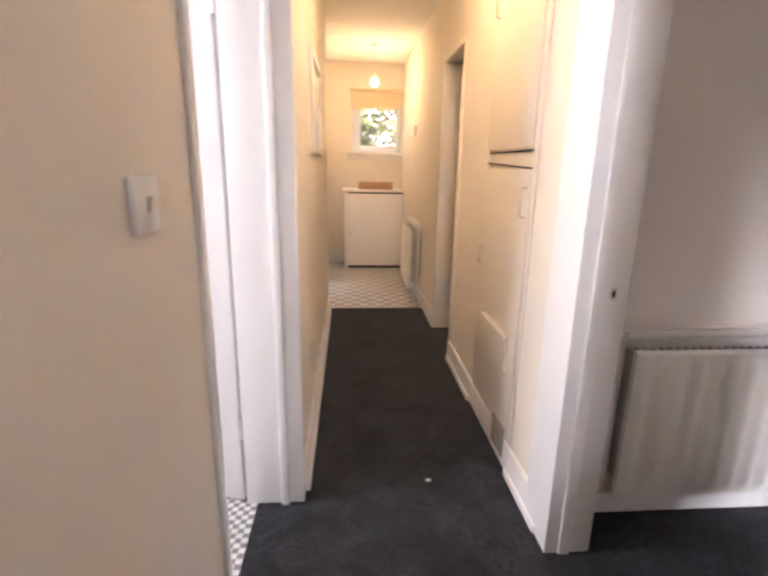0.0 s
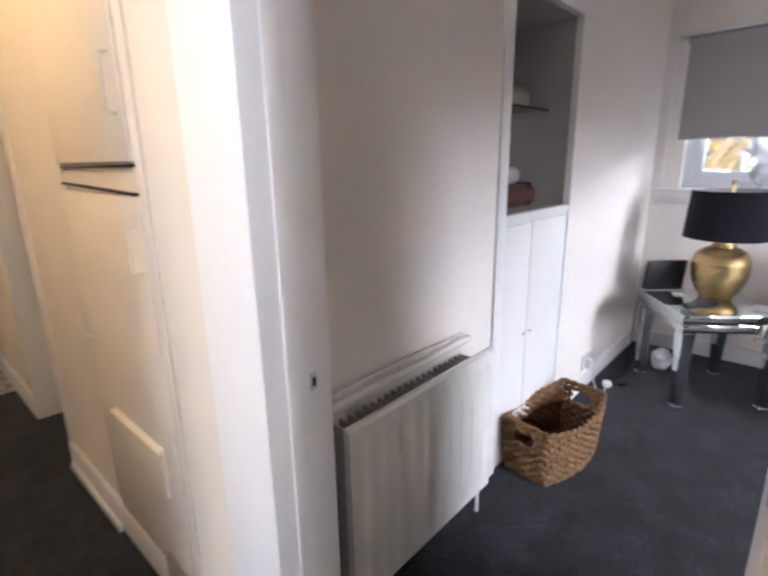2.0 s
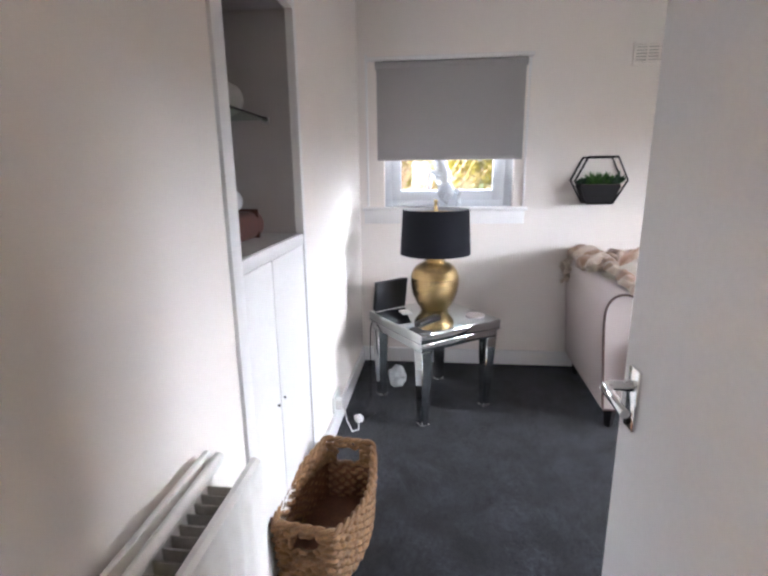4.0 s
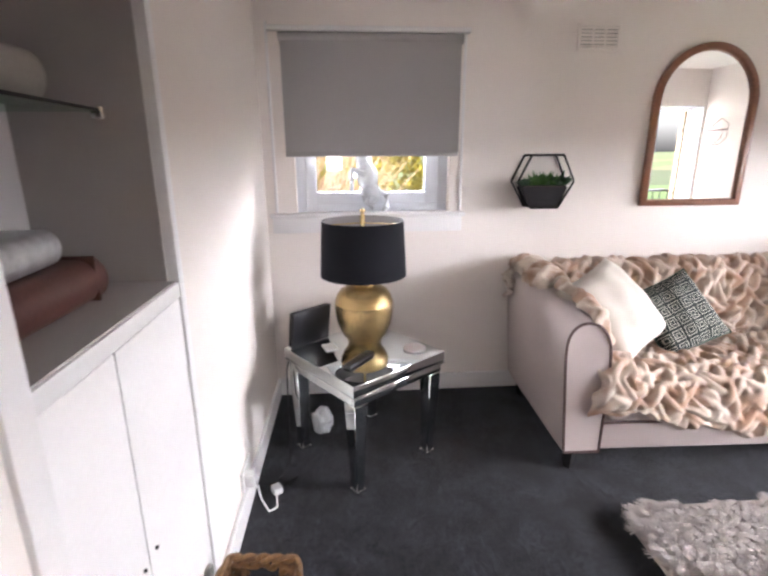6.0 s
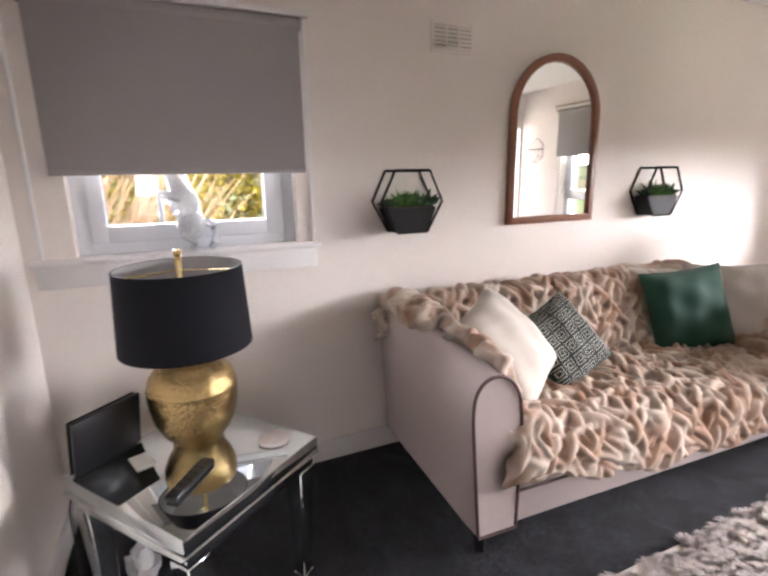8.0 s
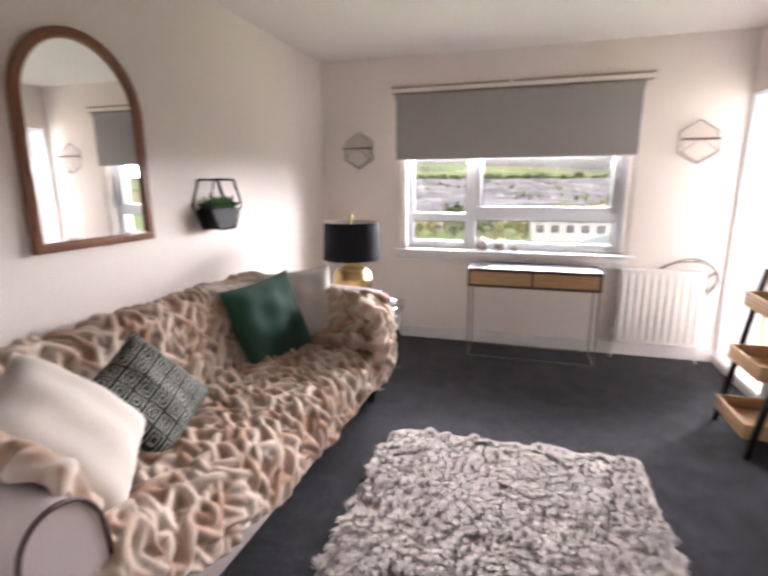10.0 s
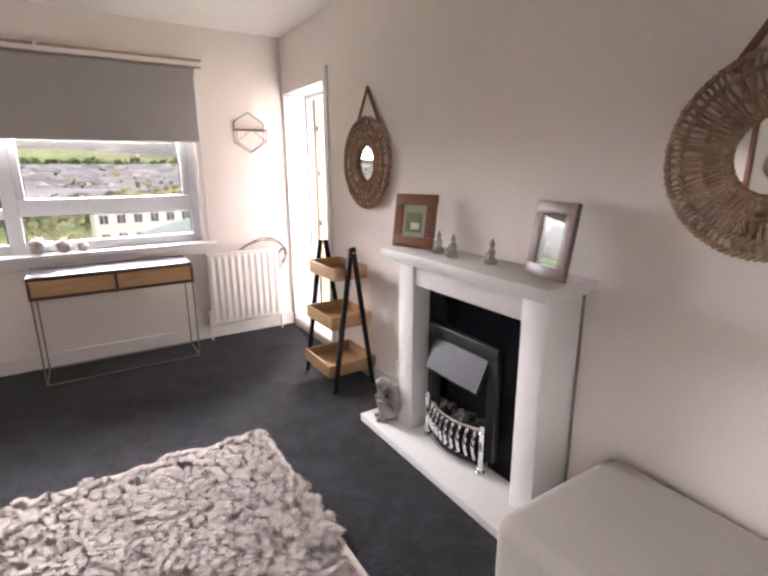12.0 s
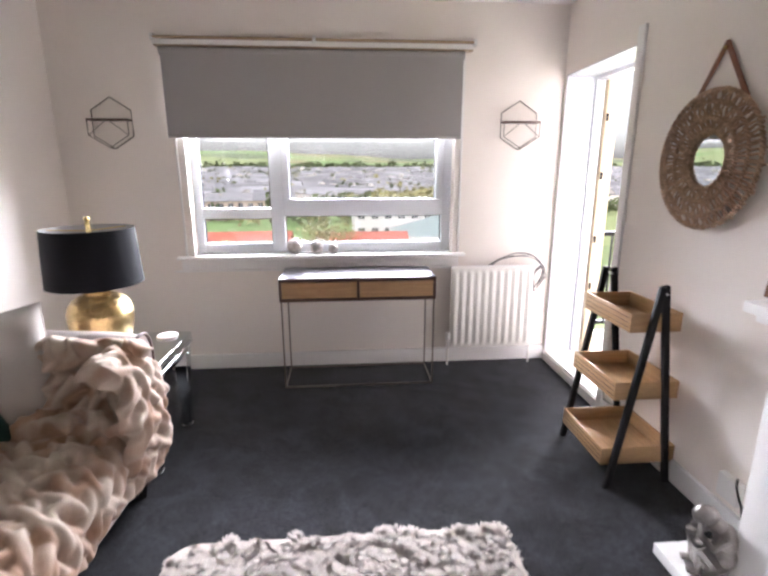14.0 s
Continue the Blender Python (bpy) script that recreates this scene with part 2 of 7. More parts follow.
def carpet_mat():
    """Cut-pile carpet: brushed patches of lighter and darker nap over a fine pile."""
    m = mat("charcoal_carpet", (0.0135, 0.0135, 0.0178), 0.95, vary=0.2, scale=2.6, grain=300, bump=0.9, dist=0.005, sheen=0.17)
    nt = m.node_tree
    b = nt.nodes["Principled BSDF"]
    b.inputs["Specular IOR Level"].default_value = 0.12
    tc = nt.nodes.new("ShaderNodeTexCoord")
    n = nt.nodes.new("ShaderNodeTexNoise")
    n.inputs["Scale"].default_value, n.inputs["Detail"].default_value, n.inputs["Roughness"].default_value = 6.5, 6, 0.62
    n.inputs["Distortion"].default_value = 0.6
    nt.links.new(tc.outputs["Object"], n.inputs["Vector"])
    mr = nt.nodes.new("ShaderNodeMapRange")
    mr.inputs["From Min"].default_value, mr.inputs["From Max"].default_value = 0.38, 0.64
    mr.inputs["To Min"].default_value, mr.inputs["To Max"].default_value = 0.32, 1.75
    nt.links.new(n.outputs["Fac"], mr.inputs["Value"])
    hsv = nt.nodes.new("ShaderNodeHueSaturation")
    old = b.inputs["Base Color"].links[0].from_socket
    nt.links.new(old, hsv.inputs["Color"])
    tuft = nt.nodes.new("ShaderNodeTexNoise")
    tuft.inputs["Scale"].default_value, tuft.inputs["Detail"].default_value, tuft.inputs["Roughness"].default_value = 55, 4, 0.7
    nt.links.new(tc.outputs["Object"], tuft.inputs["Vector"])
    mt = nt.nodes.new("ShaderNodeMapRange")
    mt.inputs["From Min"].default_value, mt.inputs["From Max"].default_value = 0.36, 0.64
    mt.inputs["To Min"].default_value, mt.inputs["To Max"].default_value = 0.30, 1.9
    nt.links.new(tuft.outputs["Fac"], mt.inputs["Value"])
    both = nt.nodes.new("ShaderNodeMath")
    both.operation = "MULTIPLY"
    nt.links.new(mr.outputs[0], both.inputs[0])
    nt.links.new(mt.outputs[0], both.inputs[1])
    nt.links.new(both.outputs[0], hsv.inputs["Value"])
    nt.links.new(hsv.outputs[0], b.inputs["Base Color"])
    return m


M_CARPET = carpet_mat()


def throw_mat():
    """Ruched faux fur: cream folds and tan folds in loose patches, with a soft nap."""
    m = mat("ruched_fur_throw", (0.68, 0.575, 0.49), 0.95, vary=0.12, scale=6.5, grain=210, bump=0.5, dist=0.003, sheen=0.2)
    nt = m.node_tree
    b = nt.nodes["Principled BSDF"]
    tc = nt.nodes.new("ShaderNodeTexCoord")
    patch = nt.nodes.new("ShaderNodeTexNoise")
    patch.inputs["Scale"].default_value, patch.inputs["Detail"].default_value = 6.0, 3
    nt.links.new(tc.outputs["Object"], patch.inputs["Vector"])
    dye = nt.nodes.new("ShaderNodeAttribute")
    dye.attribute_name = "dye"
    mix = nt.nodes.new("ShaderNodeMath")
    mix.operation = "MULTIPLY_ADD"
    mix.inputs[1].default_value = 0.42
    nt.links.new(dye.outputs["Fac"], mix.inputs[0])
    nt.links.new(patch.outputs["Fac"], mix.inputs[2])
    mr = nt.nodes.new("ShaderNodeMapRange")
    mr.inputs["From Min"].default_value, mr.inputs["From Max"].default_value = 0.44, 0.86
    nt.links.new(mix.outputs[0], mr.inputs["Value"])
    tone = nt.nodes.new("ShaderNodeMix")
    tone.data_type, tone.blend_type = "RGBA", "MULTIPLY"
    old = b.inputs["Base Color"].links[0].from_socket
    nt.links.new(old, tone.inputs["A"])
    tone.inputs["B"].default_value = (0.60, 0.44, 0.355, 1)
    nt.links.new(mr.outputs[0], tone.inputs["Factor"])
    nt.links.new(tone.outputs["Result"], b.inputs["Base Color"])
    return m


M_THROW = throw_mat()
M_RUGP = mat("shaggy_rug_pile", (0.60, 0.525, 0.495), 0.95, second=(0.50, 0.435, 0.405), scale=14, grain=90, bump=0.0, dist=0.002, sheen=0.2, island=0.08)
geo = M_RUGP.node_tree.nodes.new("ShaderNodeNewGeometry")
lift = M_RUGP.node_tree.nodes.new("ShaderNodeVectorMath")
lift.operation = "ADD"
lift.inputs[1].default_value = (0, 0, 2.0)
unit = M_RUGP.node_tree.nodes.new("ShaderNodeVectorMath")
unit.operation = "NORMALIZE"
M_RUGP.node_tree.links.new(geo.outputs["Normal"], lift.inputs[0])
M_RUGP.node_tree.links.new(lift.outputs[0], unit.inputs[0])
M_RUGP.node_tree.links.new(unit.outputs[0], M_RUGP.node_tree.nodes["Principled BSDF"].inputs["Normal"])
M_RUGB = mat("rug_backing", (0.62, 0.54, 0.49), 0.95, vary=0.2, scale=30, grain=150, bump=0.5, dist=0.004)


def key_pattern_mat():
    """Black cushion cover with a woven white squared-key pattern turning green at one edge."""
    m = bpy.data.materials.new("black_white_key_weave")
    m.use_nodes = True
    nt = m.node_tree
    b = nt.nodes["Principled BSDF"]
    b.inputs["Roughness"].default_value = 0.8
    tc = nt.nodes.new("ShaderNodeTexCoord")
    mp = nt.nodes.new("ShaderNodeMapping")
    mp.inputs["Scale"].default_value = (15, 15, 15)
    mp.inputs["Rotation"].default_value = (0, 0, 0)
    nt.links.new(tc.outputs["Object"], mp.inputs["Vector"])
    fr = nt.nodes.new("ShaderNodeVectorMath")
    fr.operation = "FRACTION"
    nt.links.new(mp.outputs[0], fr.inputs[0])
    sub = nt.nodes.new("ShaderNodeVectorMath")
    sub.operation = "SUBTRACT"
    sub.inputs[1].default_value = (0.5, 0.5, 0.5)
    nt.links.new(fr.outputs[0], sub.inputs[0])
    ab = nt.nodes.new("ShaderNodeVectorMath")
    ab.operation = "ABSOLUTE"
    nt.links.new(sub.outputs[0], ab.inputs[0])
    sp = nt.nodes.new("ShaderNodeSeparateXYZ")
    nt.links.new(ab.outputs[0], sp.inputs[0])
    mx = nt.nodes.new("ShaderNodeMath")
    mx.operation = "MAXIMUM"
    nt.links.new(sp.outputs[0], mx.inputs[0])
    nt.links.new(sp.outputs[1], mx.inputs[1])
    rings = nt.nodes.new("ShaderNodeMath")
    rings.operation = "MULTIPLY"
    rings.inputs[1].default_value = 5.0
    nt.links.new(mx.outputs[0], rings.inputs[0])
    f2 = nt.nodes.new("ShaderNodeMath")
    f2.operation = "FRACT"
    nt.links.new(rings.outputs[0], f2.inputs[0])
    th = nt.nodes.new("ShaderNodeMath")
    th.operation = "GREATER_THAN"
    th.inputs[1].default_value = 0.70
    nt.links.new(f2.outputs[0], th.inputs[0])
    mix = nt.nodes.new("ShaderNodeMix")
    mix.data_type = "RGBA"
    mix.inputs["A"].default_value = (0.012, 0.018, 0.016, 1)
    mix.inputs["B"].default_value = (0.40, 0.39, 0.33, 1)
    nt.links.new(th.outputs[0], mix.inputs["Factor"])
    nt.links.new(mix.outputs["Result"], b.inputs["Base Color"])
    bp = nt.nodes.new("ShaderNodeBump")
    bp.inputs["Strength"].default_value, bp.inputs["Distance"].default_value = 0.5, 0.002
    nt.links.new(f2.outputs[0], bp.inputs["Height"])
    nt.links.new(bp.outputs[0], b.inputs["Normal"])
    return m


M_KEY = key_pattern_mat()


def vinyl_mat(name, cells, base, line):
    """Sheet vinyl printed as small grey-and-white squared tiles."""
    m = bpy.data.materials.new(name)
    m.use_nodes = True
    nt = m.node_tree
    b = nt.nodes["Principled BSDF"]
    b.inputs["Roughness"].default_value = 0.35
    tc = nt.nodes.new("ShaderNodeTexCoord")
    br = nt.nodes.new("ShaderNodeTexChecker")
    br.inputs["Scale"].default_value = cells
    br.inputs["Color1"].default_value = (*base, 1)
    br.inputs["Color2"].default_value = (*line, 1)
    vo = nt.nodes.new("ShaderNodeTexVoronoi")
    vo.inputs["Scale"].default_value = cells * 2.2
    mix = nt.nodes.new("ShaderNodeMix")
    mix.data_type = "RGBA"
    mix.blend_type = "MULTIPLY"
    mix.inputs["Factor"].default_value = 0.55
    nt.links.new(tc.outputs["Object"], br.inputs["Vector"])
    nt.links.new(tc.outputs["Object"], vo.inputs["Vector"])
    nt.links.new(br.outputs["Color"], mix.inputs["A"])
    rp = nt.nodes.new("ShaderNodeMapRange")
    rp.inputs["From Max"].default_value = 0.5
    rp.inputs["To Min"].default_value = 0.35
    nt.links.new(vo.outputs["Distance"], rp.inputs["Value"])
    nt.links.new(rp.outputs[0], mix.inputs["B"])
    nt.links.new(mix.outputs["Result"], b.inputs["Base Color"])
    return m


M_VINYL = vinyl_mat("printed_vinyl_tiles", 13.0, (0.62, 0.60, 0.60), (0.33, 0.32, 0.34))
M_VINYL2 = vinyl_mat("scroll_vinyl", 44.0, (0.70, 0.69, 0.68), (0.22, 0.21, 0.21))

# outdoors
M_GRASS = mat("hill_grass", (0.17, 0.23, 0.10), 0.95, second=(0.21, 0.19, 0.12), scale=0.012, grain=0.2, bump=0.0)


def field_pattern(m):
    """Hedged fields on the hills: each cell its own green or brown, with rough moor and woods between."""
    nt = m.node_tree
    b = nt.nodes["Principled BSDF"]
    old = b.inputs["Base Color"].links[0].from_socket
    tc = nt.nodes.new("ShaderNodeTexCoord")
    vo = nt.nodes.new("ShaderNodeTexVoronoi")
    vo.inputs["Scale"].default_value = 0.0055
    nt.links.new(tc.outputs["Object"], vo.inputs["Vector"])
    sep = nt.nodes.new("ShaderNodeSeparateColor")
    nt.links.new(vo.outputs["Color"], sep.inputs[0])
    ramp = nt.nodes.new("ShaderNodeValToRGB")
    ramp.color_ramp.interpolation = "CONSTANT"
    for pos, col in ((0.0, (0.17, 0.29, 0.09)), (0.3, (0.25, 0.30, 0.12)), (0.5, (0.29, 0.24, 0.14)), (0.66, (0.19, 0.25, 0.10)), (0.82, (0.10, 0.13, 0.07))):
        e = ramp.color_ramp.elements[0] if pos == 0 else ramp.color_ramp.elements.new(pos)
        e.color = (*col, 1)
    nt.links.new(sep.outputs[0], ramp.inputs["Fac"])
    mix = nt.nodes.new("ShaderNodeMix")
    mix.data_type = "RGBA"
    mix.inputs["Factor"].default_value = 0.7
    nt.links.new(old, mix.inputs["A"])
    nt.links.new(ramp.outputs["Color"], mix.inputs["B"])
    nt.links.new(mix.outputs["Result"], b.inputs["Base Color"])


field_pattern(M_GRASS)
M_ROOFS = mat("slate_roofs", (0.26, 0.255, 0.265), 0.8, vary=0.3, scale=0.05, grain=1.0, bump=0.0, island=0.35)
M_HOUSEW = mat("town_render", (0.60, 0.56, 0.53), 0.9, vary=0.25, scale=0.05, grain=1.0, bump=0.0, island=0.4)
M_TREES = mat("far_foliage", (0.11, 0.135, 0.06), 0.95, second=(0.07, 0.085, 0.04), scale=0.2, grain=2.0, bump=0.0, island=0.35)
M_TREEG = mat("spring_foliage", (0.29, 0.29, 0.10), 0.95, second=(0.25, 0.21, 0.12), scale=0.3, grain=2.0, bump=0.0, island=0.35)
M_YELLOW = mat("yellow_blossom", (0.34, 0.25, 0.008), 0.7, second=(0.17, 0.15, 0.012), scale=6, grain=30, bump=0.0, island=0.35)
M_TWIG = mat("bare_twigs", (0.26, 0.17, 0.10), 0.85, vary=0.3, scale=5, grain=60, bump=0.0)
M_BARK = mat("grey_bark", (0.12, 0.10, 0.08), 0.9, vary=0.3, scale=5, grain=40, bump=0.4, dist=0.01)
M_SCHOOL = mat("white_render", (0.50, 0.48, 0.46), 0.85, vary=0.08, scale=0.3, grain=4, bump=0.0)
M_TEAL = mat("teal_metal_roof", (0.24, 0.30, 0.28), 0.5, vary=0.12, scale=0.3, grain=4, bump=0.0)
M_REDROOF = mat("red_clay_roof", (0.36, 0.11, 0.075), 0.8, vary=0.2, scale=0.5, grain=6, bump=0.0)
M_CABLE = mat("grey_cable_rubber", (0.13, 0.12, 0.12), 0.5, vary=0.1)
M_ALCOVE = mat("alcove_grey", (0.47, 0.44, 0.425), 0.75, vary=0.03, scale=1.6, grain=200, bump=0.06, dist=0.001)
M_TAN = mat("tan_rail_varnish", (0.42, 0.30, 0.20), 0.5, vary=0.15, scale=6, grain=60, bump=0.0)
M_SAND = mat("sandstone", (0.42, 0.33, 0.27), 0.9, vary=0.15, scale=0.5, grain=6, bump=0.0)
M_DKGLASS = mat("dark_window", (0.05, 0.055, 0.06), 0.15, vary=0.1, bump=0.0)
M_PINKR = mat("pale_pink_render", (0.52, 0.44, 0.41), 0.9, vary=0.08, scale=0.8, grain=20, bump=0.1, dist=0.003)
M_ROOFT = mat("grey_brown_roof_tiles", (0.22, 0.17, 0.14), 0.85, vary=0.2, scale=1.5, grain=20, bump=0.2, dist=0.01, island=0.35)
M_PALEW = wood_mat("pale_yellow_timber", (0.70, 0.58, 0.40), (0.60, 0.48, 0.31), along=(14, 14, 1))
M_CONC = mat("balcony_concrete", (0.34, 0.33, 0.31), 0.9, vary=0.15, scale=3, grain=40, bump=0.2, dist=0.003)


# ---- mesh helpers ----
def box(bm, a, b, bev=0.0, seg=2):
    a, b = Vector(a), Vector(b)
    r = bmesh.ops.create_cube(bm, size=1.0, matrix=Matrix.LocRotScale((a + b) / 2, None, b - a))
    if bev:
        es = {e for v in r["verts"] for e in v.link_edges}
        bmesh.ops.bevel(bm, geom=list(es), offset=bev, segments=seg, affect="EDGES", profile=0.5, clamp_overlap=True)
    return bm


def boxes(*rows, bev=0.0):
    bm = bmesh.new()
    for a, b in rows:
        box(bm, a, b, bev)
    return bm


def turned_box(bm, m, size, bev=0.0, seg=2):
    """A box of that size, centred, set by the matrix m."""
    r = bmesh.ops.create_cube(bm, size=1.0, matrix=m @ Matrix.Diagonal((*size, 1)))
    if bev:
        es = {e for v in r["verts"] for e in v.link_edges}
        bmesh.ops.bevel(bm, geom=list(es), offset=bev, segments=seg, affect="EDGES", profile=0.5, clamp_overlap=True)
    return bm


def lathe(bm, profile, n=32, centre=(0, 0, 0)):
    """Rings of (radius, height) turned about z; closed where a radius is 0."""
    rings = []
    for r, z in profile:
        if r < 1e-6:
            rings.append([bm.verts.new((centre[0], centre[1], centre[2] + z))])
        else:
            rings.append([bm.verts.new((centre[0] + r * math.cos(2 * math.pi * k / n), centre[1] + r * math.sin(2 * math.pi * k / n), centre[2] + z)) for k in range(n)])
    for p, q in zip(rings, rings[1:]):
        for k in range(n):
            j = (k + 1) % n
            if len(p) == 1 and len(q) > 1:
                bm.faces.new((p[0], q[j], q[k])) if True else None
            elif len(q) == 1 and len(p) > 1:
                bm.faces.new((p[k], p[j], q[0]))
            elif len(p) > 1:
                bm.faces.new((p[k], p[j], q[j], q[k]))
    return bm


def tube(bm, pts, r, n=8, closed=False, radii=None):
    """A round bar along points."""
    pts = [Vector(p) for p in pts]
    rings = []
    up = Vector((0.13, 0.21, 0.97)).normalized()
    for i, p in enumerate(pts):
        a = pts[i - 1] if i or closed else p
        b = pts[(i + 1) % len(pts)] if i < len(pts) - 1 or closed else p
        d = (b - a).normalized()
        s = d.cross(up)
        if s.length < 1e-3:
            s = d.cross(Vector((1, 0, 0)))
        s.normalize()
        t = s.cross(d)
        rr = radii[i] if radii else r
        rings.append([bm.verts.new(p + (s * math.cos(2 * math.pi * k / n) + t * math.sin(2 * math.pi * k / n)) * rr) for k in range(n)])
    pairs = list(zip(rings, rings[1:])) + ([(rings[-1], rings[0])] if closed else [])
    for p, q in pairs:
        for k in range(n):
            j = (k + 1) % n
            bm.faces.new((p[k], p[j], q[j], q[k]))
    if not closed:
        bm.faces.new(rings[0][::-1])
        bm.faces.new(rings[-1])
    return bm


def ball(bm, c, r, squash=(1, 1, 1), sub=2, rot=None):
    m = Matrix.Translation(c) @ (rot.to_matrix().to_4x4() if rot else Matrix()) @ Matrix.Diagonal((r * squash[0], r * squash[1], r * squash[2], 1))
    bmesh.ops.create_icosphere(bm, subdivisions=sub, radius=1.0, matrix=m)
    return bm


def prism(bm, pts, lo, hi, axis="y"):
    """A flat outline of (a, b) points pushed from lo to hi along an axis."""
    def at(p, v):
        return {"x": (v, p[0], p[1]), "y": (p[0], v, p[1]), "z": (p[0], p[1], v)}[axis]
    f = [bm.verts.new(at(p, lo)) for p in pts]
    g = [bm.verts.new(at(p, hi)) for p in pts]
    bm.faces.new(f)
    bm.faces.new(g[::-1])
    for k in range(len(pts)):
        j = (k + 1) % len(pts)
        bm.faces.new((f[j], f[k], g[k], g[j]))
    return bm


def part(name, bm, material, parent=None, label="", sharp=38):
    bmesh.ops.recalc_face_normals(bm, faces=bm.faces)
    me = bpy.data.meshes.new(name)
    bm.to_mesh(me)
    bm.free()
    me.materials.append(material)
    for p in me.polygons:
        p.use_smooth = True
    me.set_sharp_from_angle(angle=radians(sharp))
    ob = new(name, me)
    if parent:
        ob.parent = parent
    if label:
        tagged(ob, label=label)
    return ob


def grid_part(name, verts, faces, material, parent=None, label="", sharp=180):
    me = bpy.data.meshes.new(name)
    me.from_pydata(verts, [], faces)
    me.materials.append(material)
    for p in me.polygons:
        p.use_smooth = True
    if sharp < 180:
        me.set_sharp_from_angle(angle=radians(sharp))
    ob = new(name, me)
    if parent:
        ob.parent = parent
    if label:
        tagged(ob, label=label)
    return ob


def thing(name, at, label, category, group="", rz=0.0):
    ob = new(name)
    ob.empty_display_size = 0.1
    ob.matrix_basis = pose(*at, 0, 0, rz)
    return tagged(ob, label=label, category=category, group=group)


def setting(name, bm, material, label="", sharp=38):
    ob = part(name, bm, material, None, label, sharp)
    return tagged(ob, category="structure", kind="structure")


# ---- the shell of the rooms ----
X1, Y1, H = 3.388, 5.10, 2.5           # living room: x 0 to X1, y 0 to Y1
HL, HR = -0.83, 0.05                   # hall walls

bm = boxes(((-0.02, -0.02, -0.12), (X1 + 0.02, Y1, 0)), ((-1.0, 2.6, -0.12), (-0.02, Y1, 0)), ((-1.0, Y1, -0.12), (HR + 0.02, 7.78, 0)), ((HR + 0.02, 6.5, -0.12), (1.0, 7.3, 0)), ((HR + 0.02, Y1, -0.12), (2.1, 5.6, 0)))
setting("floor", bm, M_CARPET, "dark charcoal fitted carpet through living room and hall")
setting("floor_vestibule", boxes(((-1.0, 7.78, -0.12), (HR + 0.1, 9.95, 0.003))), M_VINYL, "grey and white printed vinyl tile floor")
setting("floor_side_room", boxes(((-2.8, 3.6, -0.12), (-1.0, 6.6, 0.002))), M_VINYL2, "black and white scroll patterned vinyl floor")
setting("floor_strip", boxes(((-0.83, 7.765, 0), (0.05, 7.795, 0.008))), M_STEEL, "metal threshold strip between carpet and vinyl")
setting("ceiling", boxes(((-0.2, -0.35, H), (X1 + 0.3, Y1 + 0.02, H + 0.2)), ((-3.0, 2.4, H), (-0.2, 10.3, H + 0.2)), ((-0.2, Y1 + 0.02, H), (1.2, 10.3, H + 0.2))), M_CEIL, "plain off-white ceiling")

# south wall with the wide window
SW0, SW1, SZ0, SZ1 = 0.75, 2.585, 0.845, 2.18
setting("wall_south", boxes(((-0.3, -0.3, -0.3), (SW0, 0, H)), ((SW1, -0.3, -0.3), (X1 + 0.3, 0, H)), ((SW0, -0.3, -0.3), (SW1, 0, SZ0)), ((SW0, -0.3, SZ1), (SW1, 0, H))), M_WALL, "warm white painted wall round a wide window")
# east wall with the small window
EY0, EY1, EZ0, EZ1 = 4.045, 4.925, 1.145, 2.06
setting("wall_east", boxes(((X1, 0, -0.3), (X1 + 0.3, EY0, H)), ((X1, EY1, -0.3), (X1 + 0.3, Y1 + 0.3, H)), ((X1, EY0, -0.3), (X1 + 0.3, EY1, EZ0)), ((X1, EY0, EZ1), (X1 + 0.3, EY1, H))), M_WALL, "warm white painted wall behind the sofa")
# west wall with the balcony door
BY0, BY1, BZ0, BZ1 = 0.03, 0.845, 0.06, 2.06
setting("wall_west", boxes(((-0.3, BY1, -0.3), (0, 2.6, H)), ((-0.12, 2.6, -0.3), (0, 4.02, H)), ((-0.3, 0, BZ1), (0, BY1, H)), ((-0.3, 0, -0.3), (0, BY0, BZ1)), ((-0.3, BY0, -0.3), (0, BY1, BZ0))), M_WALL, "warm white painted chimney wall with the fireplace")
# north wall with alcove and cupboard
AX0, AX1, AZ0, AZ1 = 1.283, 1.885, 1.145, 1.955
setting("wall_north", boxes(((0.19, Y1, 0), (1.205, Y1 + 0.1, H)), ((1.925, Y1, 0), (X1, Y1 + 0.1, H)), ((1.205, Y1, 2.02), (1.925, Y1 + 0.1, H))), M_WALL, "warm white painted wall beside the alcove")
# the lining has a darker grey than the walls around it
setting("alcove_lining", boxes(((1.245, Y1 + 0.34, 1.10), (1.925, Y1 + 0.37, 2.0)), ((1.245, Y1 + 0.02, 1.10), (AX0, Y1 + 0.34, 2.0)), ((AX1, Y1 + 0.02, 1.10), (1.925, Y1 + 0.34, 2.0)), ((AX0, Y1 + 0.02, AZ1), (AX1, Y1 + 0.34, 2.0)), ((AX0, Y1 + 0.0, 1.10), (AX1, Y1 + 0.34, AZ0))), M_ALCOVE, "grey alcove lining above the cupboard")

